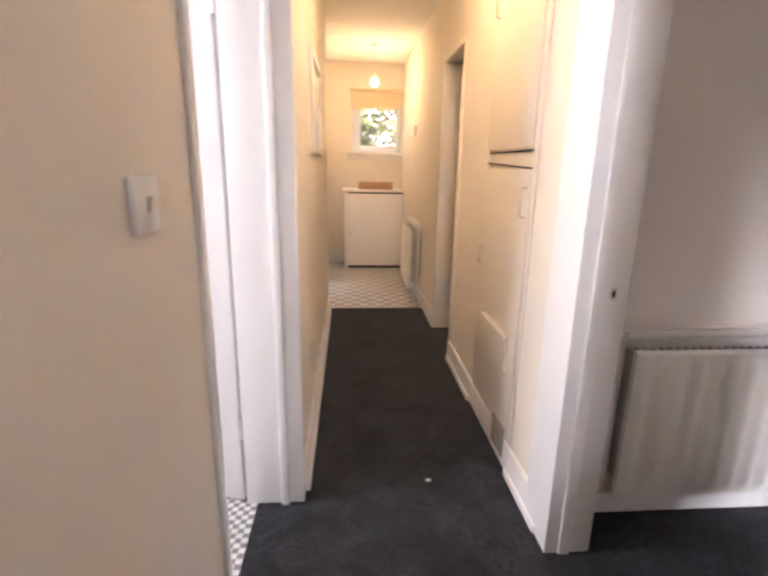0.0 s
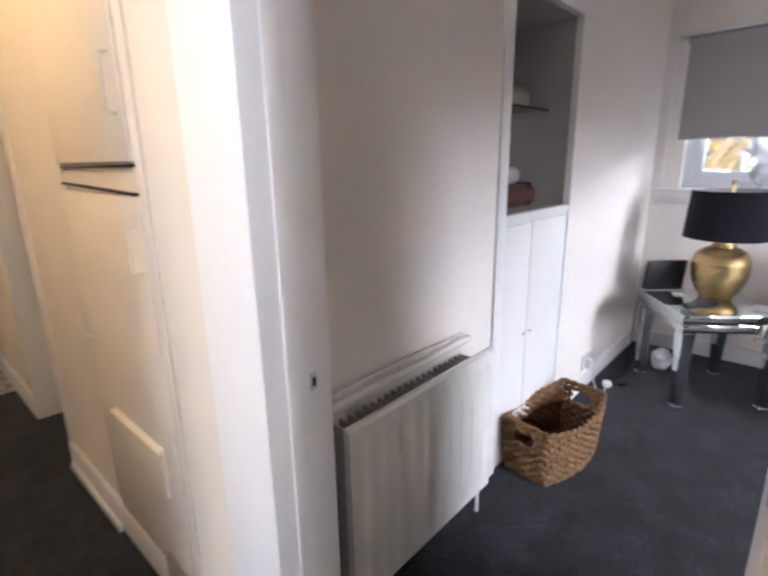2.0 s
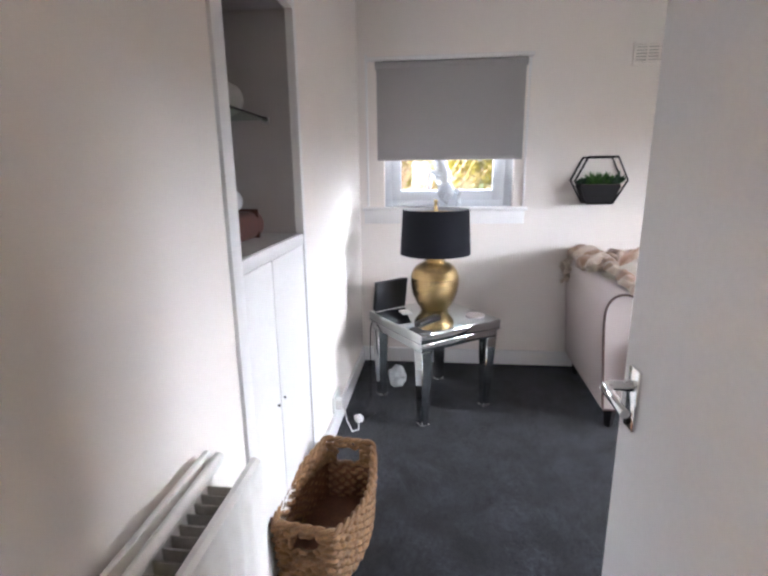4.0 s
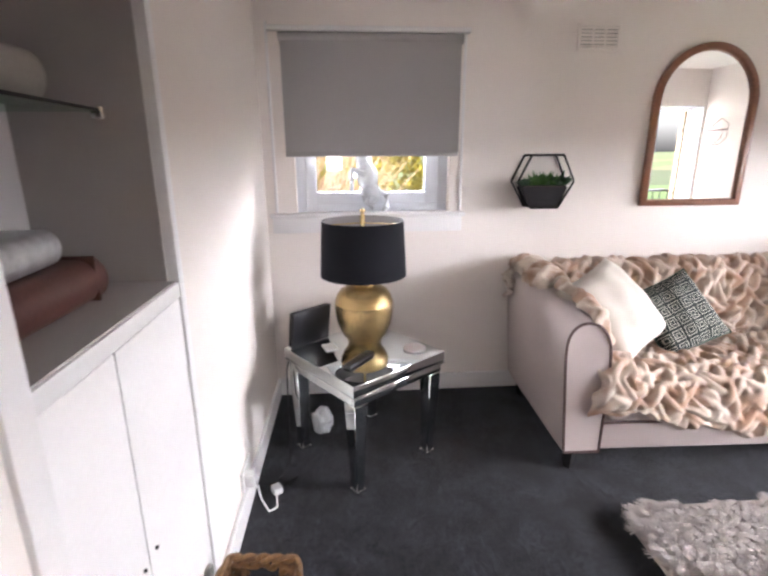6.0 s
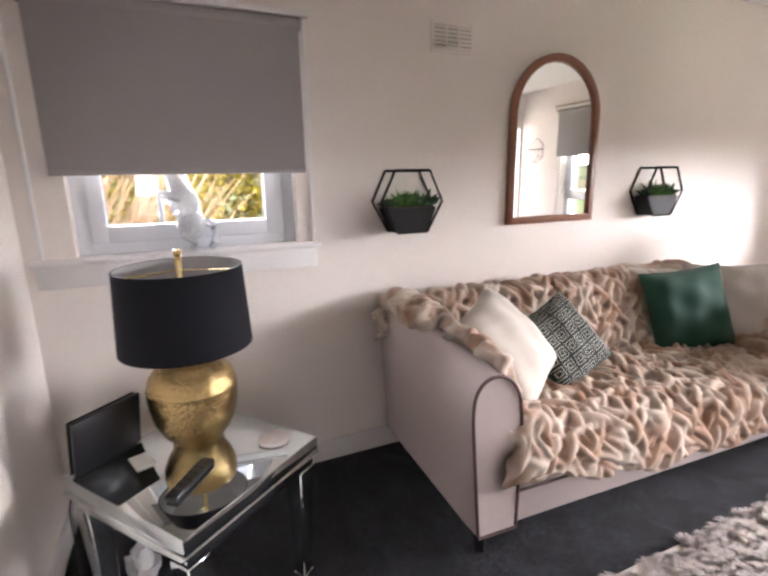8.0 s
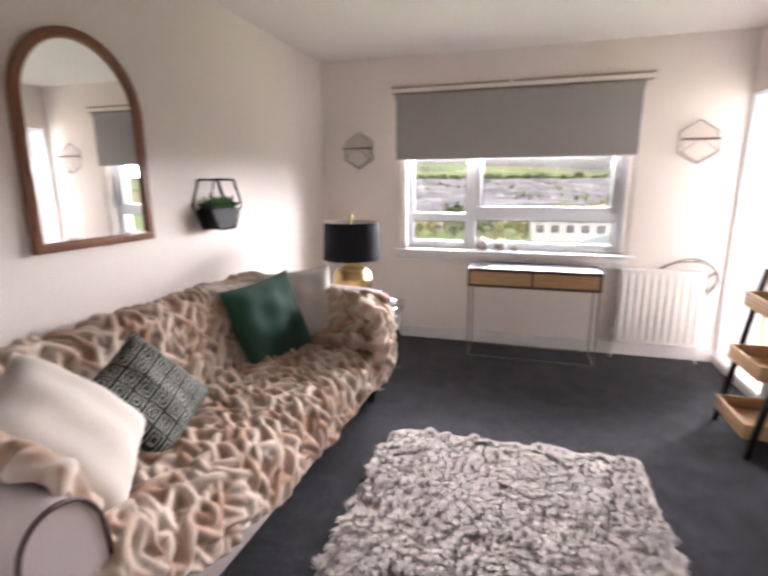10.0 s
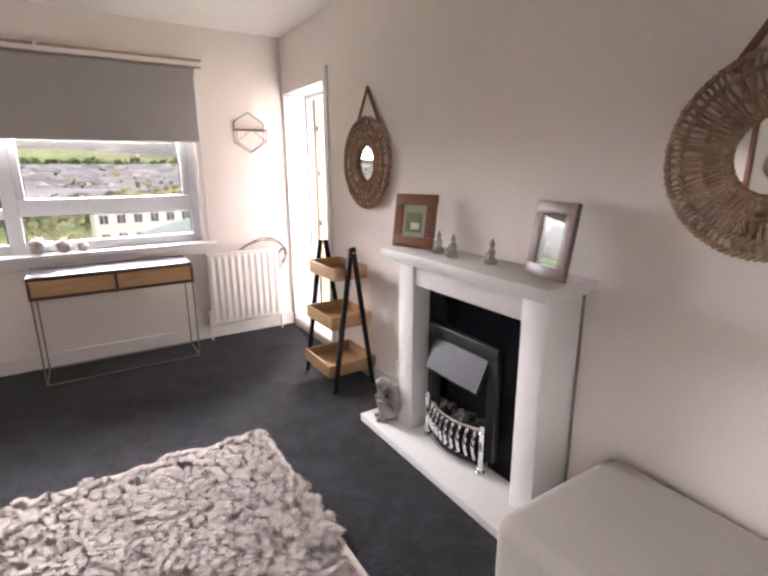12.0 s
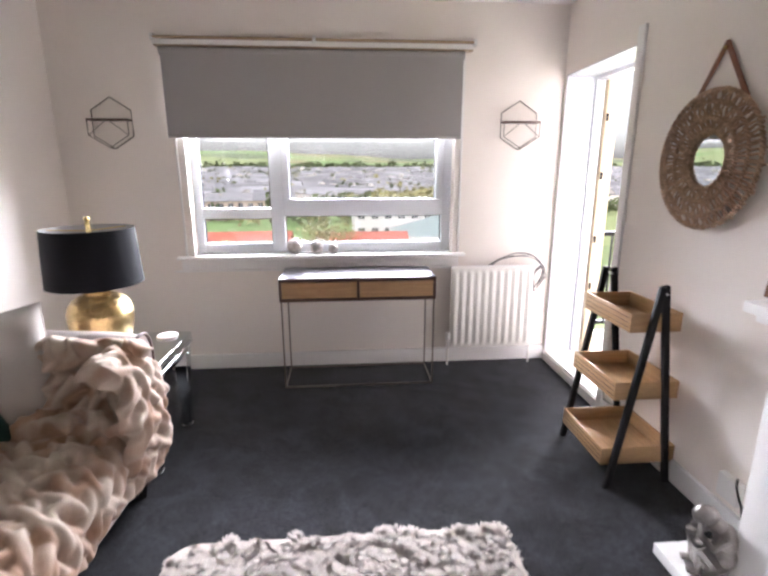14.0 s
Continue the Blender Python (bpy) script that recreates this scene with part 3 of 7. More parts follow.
# hall walls
setting("wall_hall_east", boxes(((HR, Y1, 0), (0.19, 6.60, H)), ((HR, 7.24, 0), (HR + 0.14, 9.9, H)), ((HR, 6.60, 2.02), (HR + 0.14, 7.24, H)), ((0.19, 5.48, 0), (2.0, 5.60, H)), ((HR + 0.14, 6.44, 0), (1.0, 6.56, H)), ((HR + 0.14, 7.28, 0), (1.0, 7.4, H)), ((1.0, 6.44, 0), (1.1, 7.4, H))), M_HALL, "cream painted hall wall with cupboard and door opening")
LY0, LY1, WX = 4.71, 5.23, -0.98
setting("wall_hall_west", boxes(((WX - 0.13, 2.6, 0), (WX, LY0, H)), ((HL - 0.13, LY1, 0), (HL, 7.75, H)), ((WX - 0.13, LY0, 2.04), (WX, LY1, H)), ((-1.05, 7.75, 0), (-0.94, 9.9, H))), M_HALL, "cream painted hall wall with a picture")
# the opening here is added, out of view, to brighten the hall
setting("wall_hall_south", boxes(((-1.0, 2.5, 0), (-0.76, 2.6, H)), ((-0.38, 2.5, 0), (-0.12, 2.6, H)), ((-0.76, 2.5, 0), (-0.38, 2.6, 1.6)), ((-0.76, 2.5, 2.0), (-0.38, 2.6, H))), M_HALL, "cream wall closing the hall, with an unseen opening added for daylight")
NX0, NX1, NZ0, NZ1 = -0.60, 0.03, 1.425, 2.20
setting("wall_hall_north", boxes(((-1.05, 9.9, -0.3), (NX0, 10.2, H)), ((NX1, 9.9, -0.3), (1.2, 10.2, H)), ((NX0, 9.9, -0.3), (NX1, 10.2, NZ0)), ((NX0, 9.9, NZ1), (NX1, 10.2, H))), M_HALL, "cream painted end wall with a small window")
setting("wall_side_room", boxes(((-3.0, 3.5, -0.3), (-2.8, 4.2, H)), ((-3.0, 5.4, -0.3), (-2.8, 6.7, H)), ((-3.0, 4.2, -0.3), (-2.8, 5.4, 0.9)), ((-3.0, 4.2, 2.1), (-2.8, 5.4, H)), ((-2.8, 3.5, 0), (-1.11, 3.6, H)), ((-2.8, 6.6, 0), (-0.96, 6.7, H))), M_TRIM, "plain white walls of the side room")
# outer shell, so that no light leaks in
setting("outer_wall", boxes(((1.2, 5.62, -0.3), (X1 + 0.3, 5.8, H)), ((1.1, 5.8, -0.3), (1.2, 9.9, H)), ((-1.2, 6.7, -0.3), (-1.05, 10.2, H)), ((-3.0, 2.3, -0.3), (-0.76, 2.5, H)), ((-0.38, 2.3, -0.3), (-0.3, 2.5, H)), ((-0.76, 2.3, -0.3), (-0.38, 2.5, 1.6)), ((-0.76, 2.3, 2.0), (-0.38, 2.5, H)), ((-3.0, 2.5, -0.3), (-2.8, 3.5, H))), M_PINKR, "rendered outer walls closing the flat")

# skirting boards
def skirting(name, rows):
    bm = bmesh.new()
    for a, b in rows:
        box(bm, a, b, 0.004, 1)
    ob = setting(name, bm, M_TRIM, "white gloss skirting board")


T = 0.018
skirting("baseboard_living", [((0, 0, 0), (X1, T, 0.11)), ((X1 - T, T, 0), (X1, Y1 - T, 0.11)), ((1.93, Y1 - T, 0), (X1, Y1, 0.11)), ((0.19, Y1 - T, 0), (1.19, Y1, 0.09)), ((0, 0.91, 0), (T, 1.93, 0.11)), ((0, 3.21, 0), (T, 4.02, 0.11))])
skirting("baseboard_hall", [((HR - T, 4.99, 0), (HR, 5.33, 0.13)), ((HR - T, 5.98, 0), (HR, 6.60, 0.13)), ((HR - T, 7.24, 0), (HR, 9.48, 0.13)), ((HL, 5.26, 0), (HL + T, 7.75, 0.13)), ((WX, 2.6, 0), (WX + T, 4.655, 0.13)), ((-0.94, 7.75, 0), (-0.94 + T, 9.9, 0.1)), ((-0.93, 9.9 - T, 0), (-0.72, 9.9, 0.1))])
skirting("baseboard_cap", [((HL + T, 5.26, 0.0), (HL + T + 0.012, 7.7, 0.035)), ((HR - T - 0.012, 4.99, 0), (HR - T, 5.33, 0.035)), ((HR - T - 0.012, 5.98, 0), (HR - T, 6.58, 0.035))])

# living room door lining: the latch post and the hinge post
bm = boxes(((0.028, 4.90, 0), (0.19, Y1, H - 0.4)), ((0.028, 4.02, 0), (0.19, 4.17, H - 0.4)), bev=0.004)
box(bm, (0.028, 4.02, 2.05), (0.19, Y1, H - 0.001))
setting("door_lining", bm, M_TRIM, "white painted door lining between hall and living room")
setting("door_stop", boxes(((0.075, 4.892, 0), (0.115, 4.899, 2.05)), bev=0.003), M_TRIM, "white door stop")
plate = thing("strike_plate", (0.14, 4.899, 0.935), "small worn brass latch strike set in the white door post", "latch")
part("plate", boxes(((-0.008, -0.003, -0.018), (0.008, 0.0, 0.018)), bev=0.001), M_STEEL, plate)
part("slot", boxes(((-0.004, -0.0045, -0.009), (0.004, -0.002, 0.009))), M_BLACKM, plate, "dark latch slot")

# side room door lining on the hall's left
setting("side_door_lining", boxes(((HL - 0.21, LY1 - 0.03, 0), (HL + 0.012, LY1 + 0.03, 2.05)), ((WX - 0.15, LY0 - 0.02, 0), (WX + 0.008, LY0 + 0.004, 2.05)), ((WX - 0.15, LY0 + 0.004, 2.02), (WX + 0.008, LY1 - 0.032, 2.09)), ((HL - 0.075, LY1 - 0.045, 0), (HL - 0.045, LY1 - 0.03, 2.02)), bev=0.004), M_TRIM, "white painted lining of the side room doorway")
setting("side_door_architrave", boxes(((WX, LY0 - 0.05, 0), (WX + 0.014, LY0 - 0.022, 2.10)), bev=0.005), M_TRIM, "white architrave in the hall")
sd = thing("side_door", (HL - 0.225, LY1 - 0.02, 0), "white flush door standing open into the side room", "door", rz=-16)
part("leaf", boxes(((-0.76, 0.0, 0.01), (0.0, 0.04, 2.0)), bev=0.003), M_TRIM, sd)
for z in (0.28, 1.72):
    part("hinge", boxes(((-0.002, -0.006, z), (0.016, 0.004, z + 0.09)), bev=0.002), M_STEEL, sd)
# lining of the doorway further along the hall
setting("far_doorway_lining", boxes(((HR - 0.012, 6.585, 0), (HR + 0.15, 6.612, 2.03)), ((HR - 0.012, 7.225, 0), (HR + 0.15, 7.255, 2.03)), ((HR - 0.012, 6.612, 2.0), (HR + 0.15, 7.225, 2.05)), bev=0.003), M_HALL, "cream painted doorway lining in the hall")

# window boards and aprons
setting("sill_south", boxes(((0.66, -0.14, 0.825), (2.70, 0.045, 0.85)), bev=0.006), M_TRIM, "white painted window board under the wide window")
setting("trim_south", boxes(((0.03, 0, 0.735), (2.73, 0.012, 0.748)), ((0.70, 0.0, 0.75), (2.68, 0.008, 0.82)), ((SW0 - 0.05, 0, 0.85), (SW0 - 0.035, 0.012, 2.19)), ((SW1 + 0.045, 0, 0.85), (SW1 + 0.06, 0.012, 2.19)), bev=0.003), M_TRIM, "thin white trim lines round the wide window")
setting("sill_east", boxes(((X1 - 0.045, 3.95, 1.125), (X1 + 0.16, 5.075, 1.148)), bev=0.006), M_TRIM, "white painted window board under the small window")
setting("trim_east", boxes(((X1 - 0.016, 3.965, 1.035), (X1, 5.065, 1.125)), ((X1 - 0.012, 5.03, 1.15), (X1, 5.045, 2.14)), ((X1 - 0.012, 3.97, 1.15), (X1, 3.985, 2.10)), bev=0.004), M_TRIM, "white apron board and trim round the small window")
setting("sill_north", boxes(((-0.66, 9.83, 1.405), (0.045, 10.06, 1.43)), ((-0.64, 9.882, 1.335), (0.03, 9.9, 1.40)), bev=0.005), M_TRIM, "white window board and apron in the vestibule")


# ---- windows ----
def pane_bars(rows, depth0, depth1, axis):
    """Frame bars, rows of (u0, z0, u1, z1) across the wall."""
    bm = bmesh.new()
    for u0, z0, u1, z1 in rows:
        if axis == "y":
            box(bm, (u0, depth0, z0), (u1, depth1, z1), 0.006, 2)
        else:
            box(bm, (depth0, u0, z0), (depth1, u1, z1), 0.006, 2)
    return bm


def pane(bm_rows, depth, axis, parent):
    for u0, z0, u1, z1 in bm_rows:
        bm = bmesh.new()
        if axis == "y":
            box(bm, (u0, depth, z0), (u1, depth + 0.006, z1))
        else:
            box(bm, (depth, u0, z0), (depth + 0.006, u1, z1))
        p = part("pane", bm, M_GLASS, parent)
        p.visible_shadow = False
        # dark rubber seal round the pane
        s = bmesh.new()
        e = 0.006
        for a0, c0, a1, c1 in ((u0 - e, z0 - e, u1 + e, z0), (u0 - e, z1, u1 + e, z1 + e), (u0 - e, z0, u0, z1), (u1, z0, u1 + e, z1)):
            if axis == "y":
                box(s, (a0, depth - 0.004, c0), (a1, depth + 0.010, c1))
            else:
                box(s, (depth - 0.004, a0, c0), (depth + 0.010, a1, c1))
        part("seal", s, M_BLACKM, parent, "thin dark rubber seal")


def window(name, label):
    ob = new(name)
    ob.empty_display_size = 0.1
    return tagged(ob, label=label, category="window", kind="structure")


w = window("window_1", "wide white plastic window with four panes over the town")
part("window_frame", pane_bars([(SW0 - 0.01, 0.85, 0.815, 2.18), (2.535, 0.85, SW1 + 0.01, 2.18), (0.815, 0.85, 1.96, 0.92), (2.055, 0.85, 2.535, 0.92), (0.815, 2.10, 1.96, 2.18), (2.055, 2.10, 2.535, 2.18), (1.96, 0.85, 2.055, 2.18)], -0.16, -0.10, "y"), M_UPVC, w)
part("opening_sash", pane_bars([(0.81, 1.235, 0.865, 2.04), (1.915, 1.235, 1.965, 2.04), (0.81, 1.115, 1.965, 1.235), (0.81, 2.04, 1.965, 2.10)], -0.155, -0.085, "y"), M_UPVC, w)
part("transom", pane_bars([(2.055, 1.10, 2.535, 1.172)], -0.158, -0.098, "y"), M_UPVC, w)
pane([(0.872, 1.242, 1.908, 2.033), (0.823, 0.927, 1.952, 1.107), (2.063, 0.927, 2.527, 1.092), (2.063, 1.18, 2.527, 2.092)], -0.135, "y", w)
part("handle", tube(boxes(((0.765, -0.086, 1.28), (0.785, -0.072, 1.36)), bev=0.003), [(0.775, -0.075, 1.30), (0.775, -0.045, 1.30), (0.775, -0.04, 1.18)], 0.008), M_UPVC, w)
part("trickle_vent", boxes(((1.99, -0.098, 1.62), (2.01, -0.088, 1.86)), bev=0.003), M_UPVC, w)

w = window("window_2", "small white plastic window onto a yellow flowering bush")
part("window_frame", pane_bars([(EY0 - 0.01, 1.148, EY0 + 0.06, 2.06), (EY1 - 0.06, 1.148, EY1 + 0.01, 2.06), (EY0 + 0.05, 1.148, EY1 - 0.05, 1.20), (EY0 + 0.05, 2.0, EY1 - 0.05, 2.06)], X1 + 0.06, X1 + 0.12, "x"), M_UPVC, w)
part("sash", pane_bars([(EY0 + 0.055, 1.195, EY0 + 0.135, 2.005), (EY1 - 0.115, 1.195, EY1 - 0.055, 2.005), (EY0 + 0.13, 1.195, EY1 - 0.11, 1.262), (EY0 + 0.13, 1.95, EY1 - 0.11, 2.005)], X1 + 0.045, X1 + 0.115, "x"), M_UPVC, w)
pane([(EY0 + 0.137, 1.265, EY1 - 0.117, 1.948)], X1 + 0.08, "x", w)

w = window("window_3", "small white window with trees behind at the hall's end")
part("window_frame", pane_bars([(NX0, 1.43, NX0 + 0.11, 2.2), (NX1 - 0.05, 1.43, NX1, 2.2), (NX0 + 0.1, 1.43, NX1 - 0.04, 1.52), (NX0 + 0.1, 2.12, NX1 - 0.04, 2.2)], 10.02, 10.08, "y"), M_UPVC, w)
pane([(NX0 + 0.112, 1.522, NX1 - 0.052, 2.118)], 10.05, "y", w)

# added window behind the camera's start; it lights the hall walls
w = window("hall_fill_window", "small unseen window added to let daylight into the hall")
part("window_frame", pane_bars([(-0.76, 1.6, -0.73, 2.0), (-0.41, 1.6, -0.38, 2.0), (-0.73, 1.6, -0.41, 1.63), (-0.73, 1.97, -0.41, 2.0)], 2.52, 2.58, "y"), M_UPVC, w)
pane([(-0.722, 1.638, -0.418, 1.962)], 2.545, "y", w)

# balcony doorway: white frame at the outer edge of the reveal, threshold step
d = new("door_2")
tagged(d, label="white framed balcony doorway standing open in a deep reveal", category="door", kind="structure")
part("door_frame", pane_bars([(BY0, BZ0 + 0.012, BY0 + 0.03, BZ1), (BY1 - 0.03, BZ0 + 0.012, BY1, BZ1), (BY0 + 0.03, 2.025, BY1 - 0.03, BZ1)], -0.265, -0.20, "x"), M_UPVC, d)
part("architrave", boxes(((0, BY1, 0.0), (0.016, BY1 + 0.06, 2.14)), bev=0.004), M_TRIM, d)
part("reveal_lining", boxes(((-0.20, BY0, BZ0 + 0.014), (0.003, BY0 + 0.008, BZ1)), ((-0.20, BY0 + 0.008, BZ1 - 0.008), (0.003, BY1, BZ1)), bev=0.002), M_UPVC, d)
part("threshold", boxes(((-0.29, BY0, BZ0), (0.004, BY1, BZ0 + 0.012)), bev=0.003), M_TRIM, d)
part("riser", boxes(((0, BY0, 0.0), (0.012, BY1, BZ0 - 0.002)), bev=0.003), M_TRIM, d)
# outer timber jamb with black fixings
post = thing("timber_post", (-0.27, 0.035, -0.3), "pale yellow timber jamb post outside the balcony door", "post")
part("post", boxes(((-0.085, 0.0, 0), (0.0, 0.05, 2.6)), bev=0.004), M_PALEW, post)
for z in (0.57, 0.92, 1.37, 1.76):
    part("bracket", boxes(((-0.022, 0.05, z + 0.3), (-0.004, 0.056, z + 0.35)), bev=0.001), M_BLACKM, post, "small black fixing")


# roller blinds
def roller_blind(name, along, lo, hi, ztop, zbot, depth, cloth, label):
    """along 'x' hangs on the south wall (depth is y), 'y' on the east wall (depth is x)."""
    t = thing(name, (0, 0, 0), label, "blind")

    def b(u0, d0, z0, u1, d1, z1, bev=0.0):
        return boxes(((u0, d0, z0), (u1, d1, z1)) if along == "x" else ((d0, u0, z0), (d1, u1, z1)), bev=bev)
    s = 1 if along == "x" else -1
    part("cloth", b(lo + 0.01, min(depth, depth + 0.004), zbot, hi - 0.01, max(depth, depth + 0.004), ztop - 0.03), cloth, t)
    part("bottom_bar", b(lo + 0.01, depth - 0.004, zbot - 0.006, hi - 0.01, depth + 0.009, zbot + 0.018, 0.003), cloth, t)
    bmr = bmesh.new()
    c = depth - s * 0.018
    pts = [(lo, c, ztop - 0.02), (hi, c, ztop - 0.02)] if along == "x" else [(c, lo, ztop - 0.02), (c, hi, ztop - 0.02)]
    tube(bmr, pts, 0.026, 14)
    part("roller", bmr, cloth, t)
    return t


roller_blind("roller_blind", "x", 0.715, 2.675, 2.19, 1.648, 0.045, M_BLIND, "grey cloth roller blind half down over the wide window")
roller_blind("roller_blind", "y", 3.995, 4.975, 2.085, 1.468, X1 - 0.035, M_BLIND, "grey cloth roller blind drawn down over the small window")
roller_blind("roller_blind", "x", -0.63, 0.03, 2.20, 1.965, 9.885, M_BLINDC, "cream roller blind drawn up over the vestibule window")

rail = thing("curtain_rail", (0, 0, 0), "pale double curtain rail above the wide window blind", "curtain rail")
part("rail", boxes(((0.655, 0.004, 2.240), (1.690, 0.050, 2.256)), ((1.710, 0.004, 2.240), (2.715, 0.050, 2.256)), bev=0.003), M_TAN, rail, "tan varnished upper rail")
part("fascia", boxes(((0.66, 0.0, 2.206), (2.71, 0.044, 2.238)), bev=0.003), M_TRIM, rail)
part("lower_rail", boxes(((0.66, 0.0, 2.197), (2.70, 0.048, 2.204)), bev=0.002), M_TAN, rail)
part("bracket", boxes(((1.690, 0.0, 2.225), (1.710, 0.060, 2.270)), bev=0.004), M_WHITEP, rail)
part("end_stop", boxes(((0.635, 0.008, 2.228), (0.66, 0.05, 2.268)), bev=0.005), M_WHITEP, rail)
part("end_stop", boxes(((2.695, 0.008, 2.228), (2.72, 0.05, 2.268)), bev=0.005), M_WHITEP, rail)
rail2 = thing("curtain_rail", (0, 0, 0), "slim white curtain rail above the small window blind", "curtain rail")
part("rail", boxes(((X1 - 0.05, 3.96, 2.09), (X1 - 0.01, 5.03, 2.115)), bev=0.004), M_TRIM, rail2)

# ---- living room: sofa with throw and cushions ----
SOFA_Y0, SOFA_Y1, SOFA_X0, SOFA_X1 = 1.36, 3.70, 2.46, 3.36
sofa = thing("sofa", (2.868, 2.514, 0), "pinkish grey velvet sofa with brown piping and black feet", "sofa", rz=-2)
sx0, sx1, sy0, sy1 = SOFA_X0 - 2.91, SOFA_X1 - 2.91, SOFA_Y0 - 2.53, SOFA_Y1 - 2.53
part("base", boxes(((sx0 + 0.02, sy0 + 0.2, 0.13), (sx1 - 0.05, sy1 - 0.2, 0.27)), bev=0.012), M_SOFA, sofa)
bm = bmesh.new()
box(bm, (sx0 - 0.005, sy0 + 0.215, 0.275), (sx1 - 0.2, sy1 - 0.215, 0.44), 0.045, 4)
part("seat_cushion", bm, M_SOFA, sofa)
bm = bmesh.new()
prism(bm, [(sx1 - 0.30, 0.28), (sx1 - 0.02, 0.28), (sx1 + 0.0, 0.80), (sx1 - 0.08, 0.835), (sx1 - 0.17, 0.80)], sy0 + 0.19, sy1 - 0.19, "y")
part("backrest", bm, M_SOFA, sofa)


def arm_outline(s):
    """Front outline of a flared arm as (y, z): s is +1 for the arm on the +y side."""
    e = sy1 if s > 0 else sy0
    pts = [(e - s * 0.20, 0.13), (e - s * 0.035, 0.13), (e - s * 0.01, 0.45), (e + s * 0.005, 0.66), (e - s * 0.01, 0.735), (e - s * 0.055, 0.775), (e - s * 0.115, 0.775), (e - s * 0.165, 0.74), (e - s * 0.20, 0.66), (e - s * 0.205, 0.45)]
    # the corners above the base are cut twice, which rounds the roll of the arm
    for _ in range(2):
        cut = [pts[0], pts[1]]
        for p, q in zip(pts[1:], pts[2:] + pts[:1]):
            cut += [(p[0] * 0.75 + q[0] * 0.25, p[1] * 0.75 + q[1] * 0.25), (p[0] * 0.25 + q[0] * 0.75, p[1] * 0.25 + q[1] * 0.75)]
        pts = cut
    return pts


for s in (1, -1):
    bm = bmesh.new()
    out = arm_outline(s)
    # the arm's top rises a little towards the back
    cols = []
    for k in range(9):
        x = sx0 + (sx1 - sx0 - 0.01) * k / 8
        rise = 0.045 * (k / 8) ** 1.3
        shrink = 0.012 if k in (0, 8) else 0.0
        cy = sum(p[0] for p in out) / len(out)
        cols.append([bm.verts.new((x, cy + (p[0] - cy) * (1 - shrink * 6), p[1] + (rise if p[1] > 0.6 else rise * 0.5 * (p[1] > 0.4)) - shrink * (p[1] > 0.6))) for p in out])
    for a, b in zip(cols, cols[1:]):
        for j in range(len(out)):
            l = (j + 1) % len(out)
            bm.faces.new((a[j], a[l], b[l], b[j]))
    bm.faces.new(cols[0])
    bm.faces.new(cols[-1][::-1])
    arm = part("arm", bm, M_SOFA, sofa, sharp=50)
    bm = bmesh.new()
    tube(bm, [(sx0 - 0.002, p[0], p[1] - 0.006 * (p[1] > 0.6)) for p in [(q[0], max(q[1], 0.135)) for q in out]], 0.0065, 6, closed=True)
    part("piping", bm, M_PIPING, arm, "dark brown piping")
bm = bmesh.new()
tube(bm, [(sx0 + 0.017, sy0 + 0.21, 0.272), (sx0 + 0.017, sy1 - 0.21, 0.272)], 0.006, 6)
part("piping", bm, M_PIPING, sofa, "dark brown piping")
for x, y in ((sx0 + 0.08, sy0 + 0.1), (sx0 + 0.08, sy1 - 0.1), (sx1 - 0.1, sy0 + 0.1), (sx1 - 0.1, sy1 - 0.1)):
    bm = bmesh.new()
    lathe(bm, [(0.0, 0), (0.022, 0), (0.038, 0.13), (0, 0.13)], 4, (x, y, 0))
    part("leg", bm, M_BLACKW, sofa, "black tapered foot")


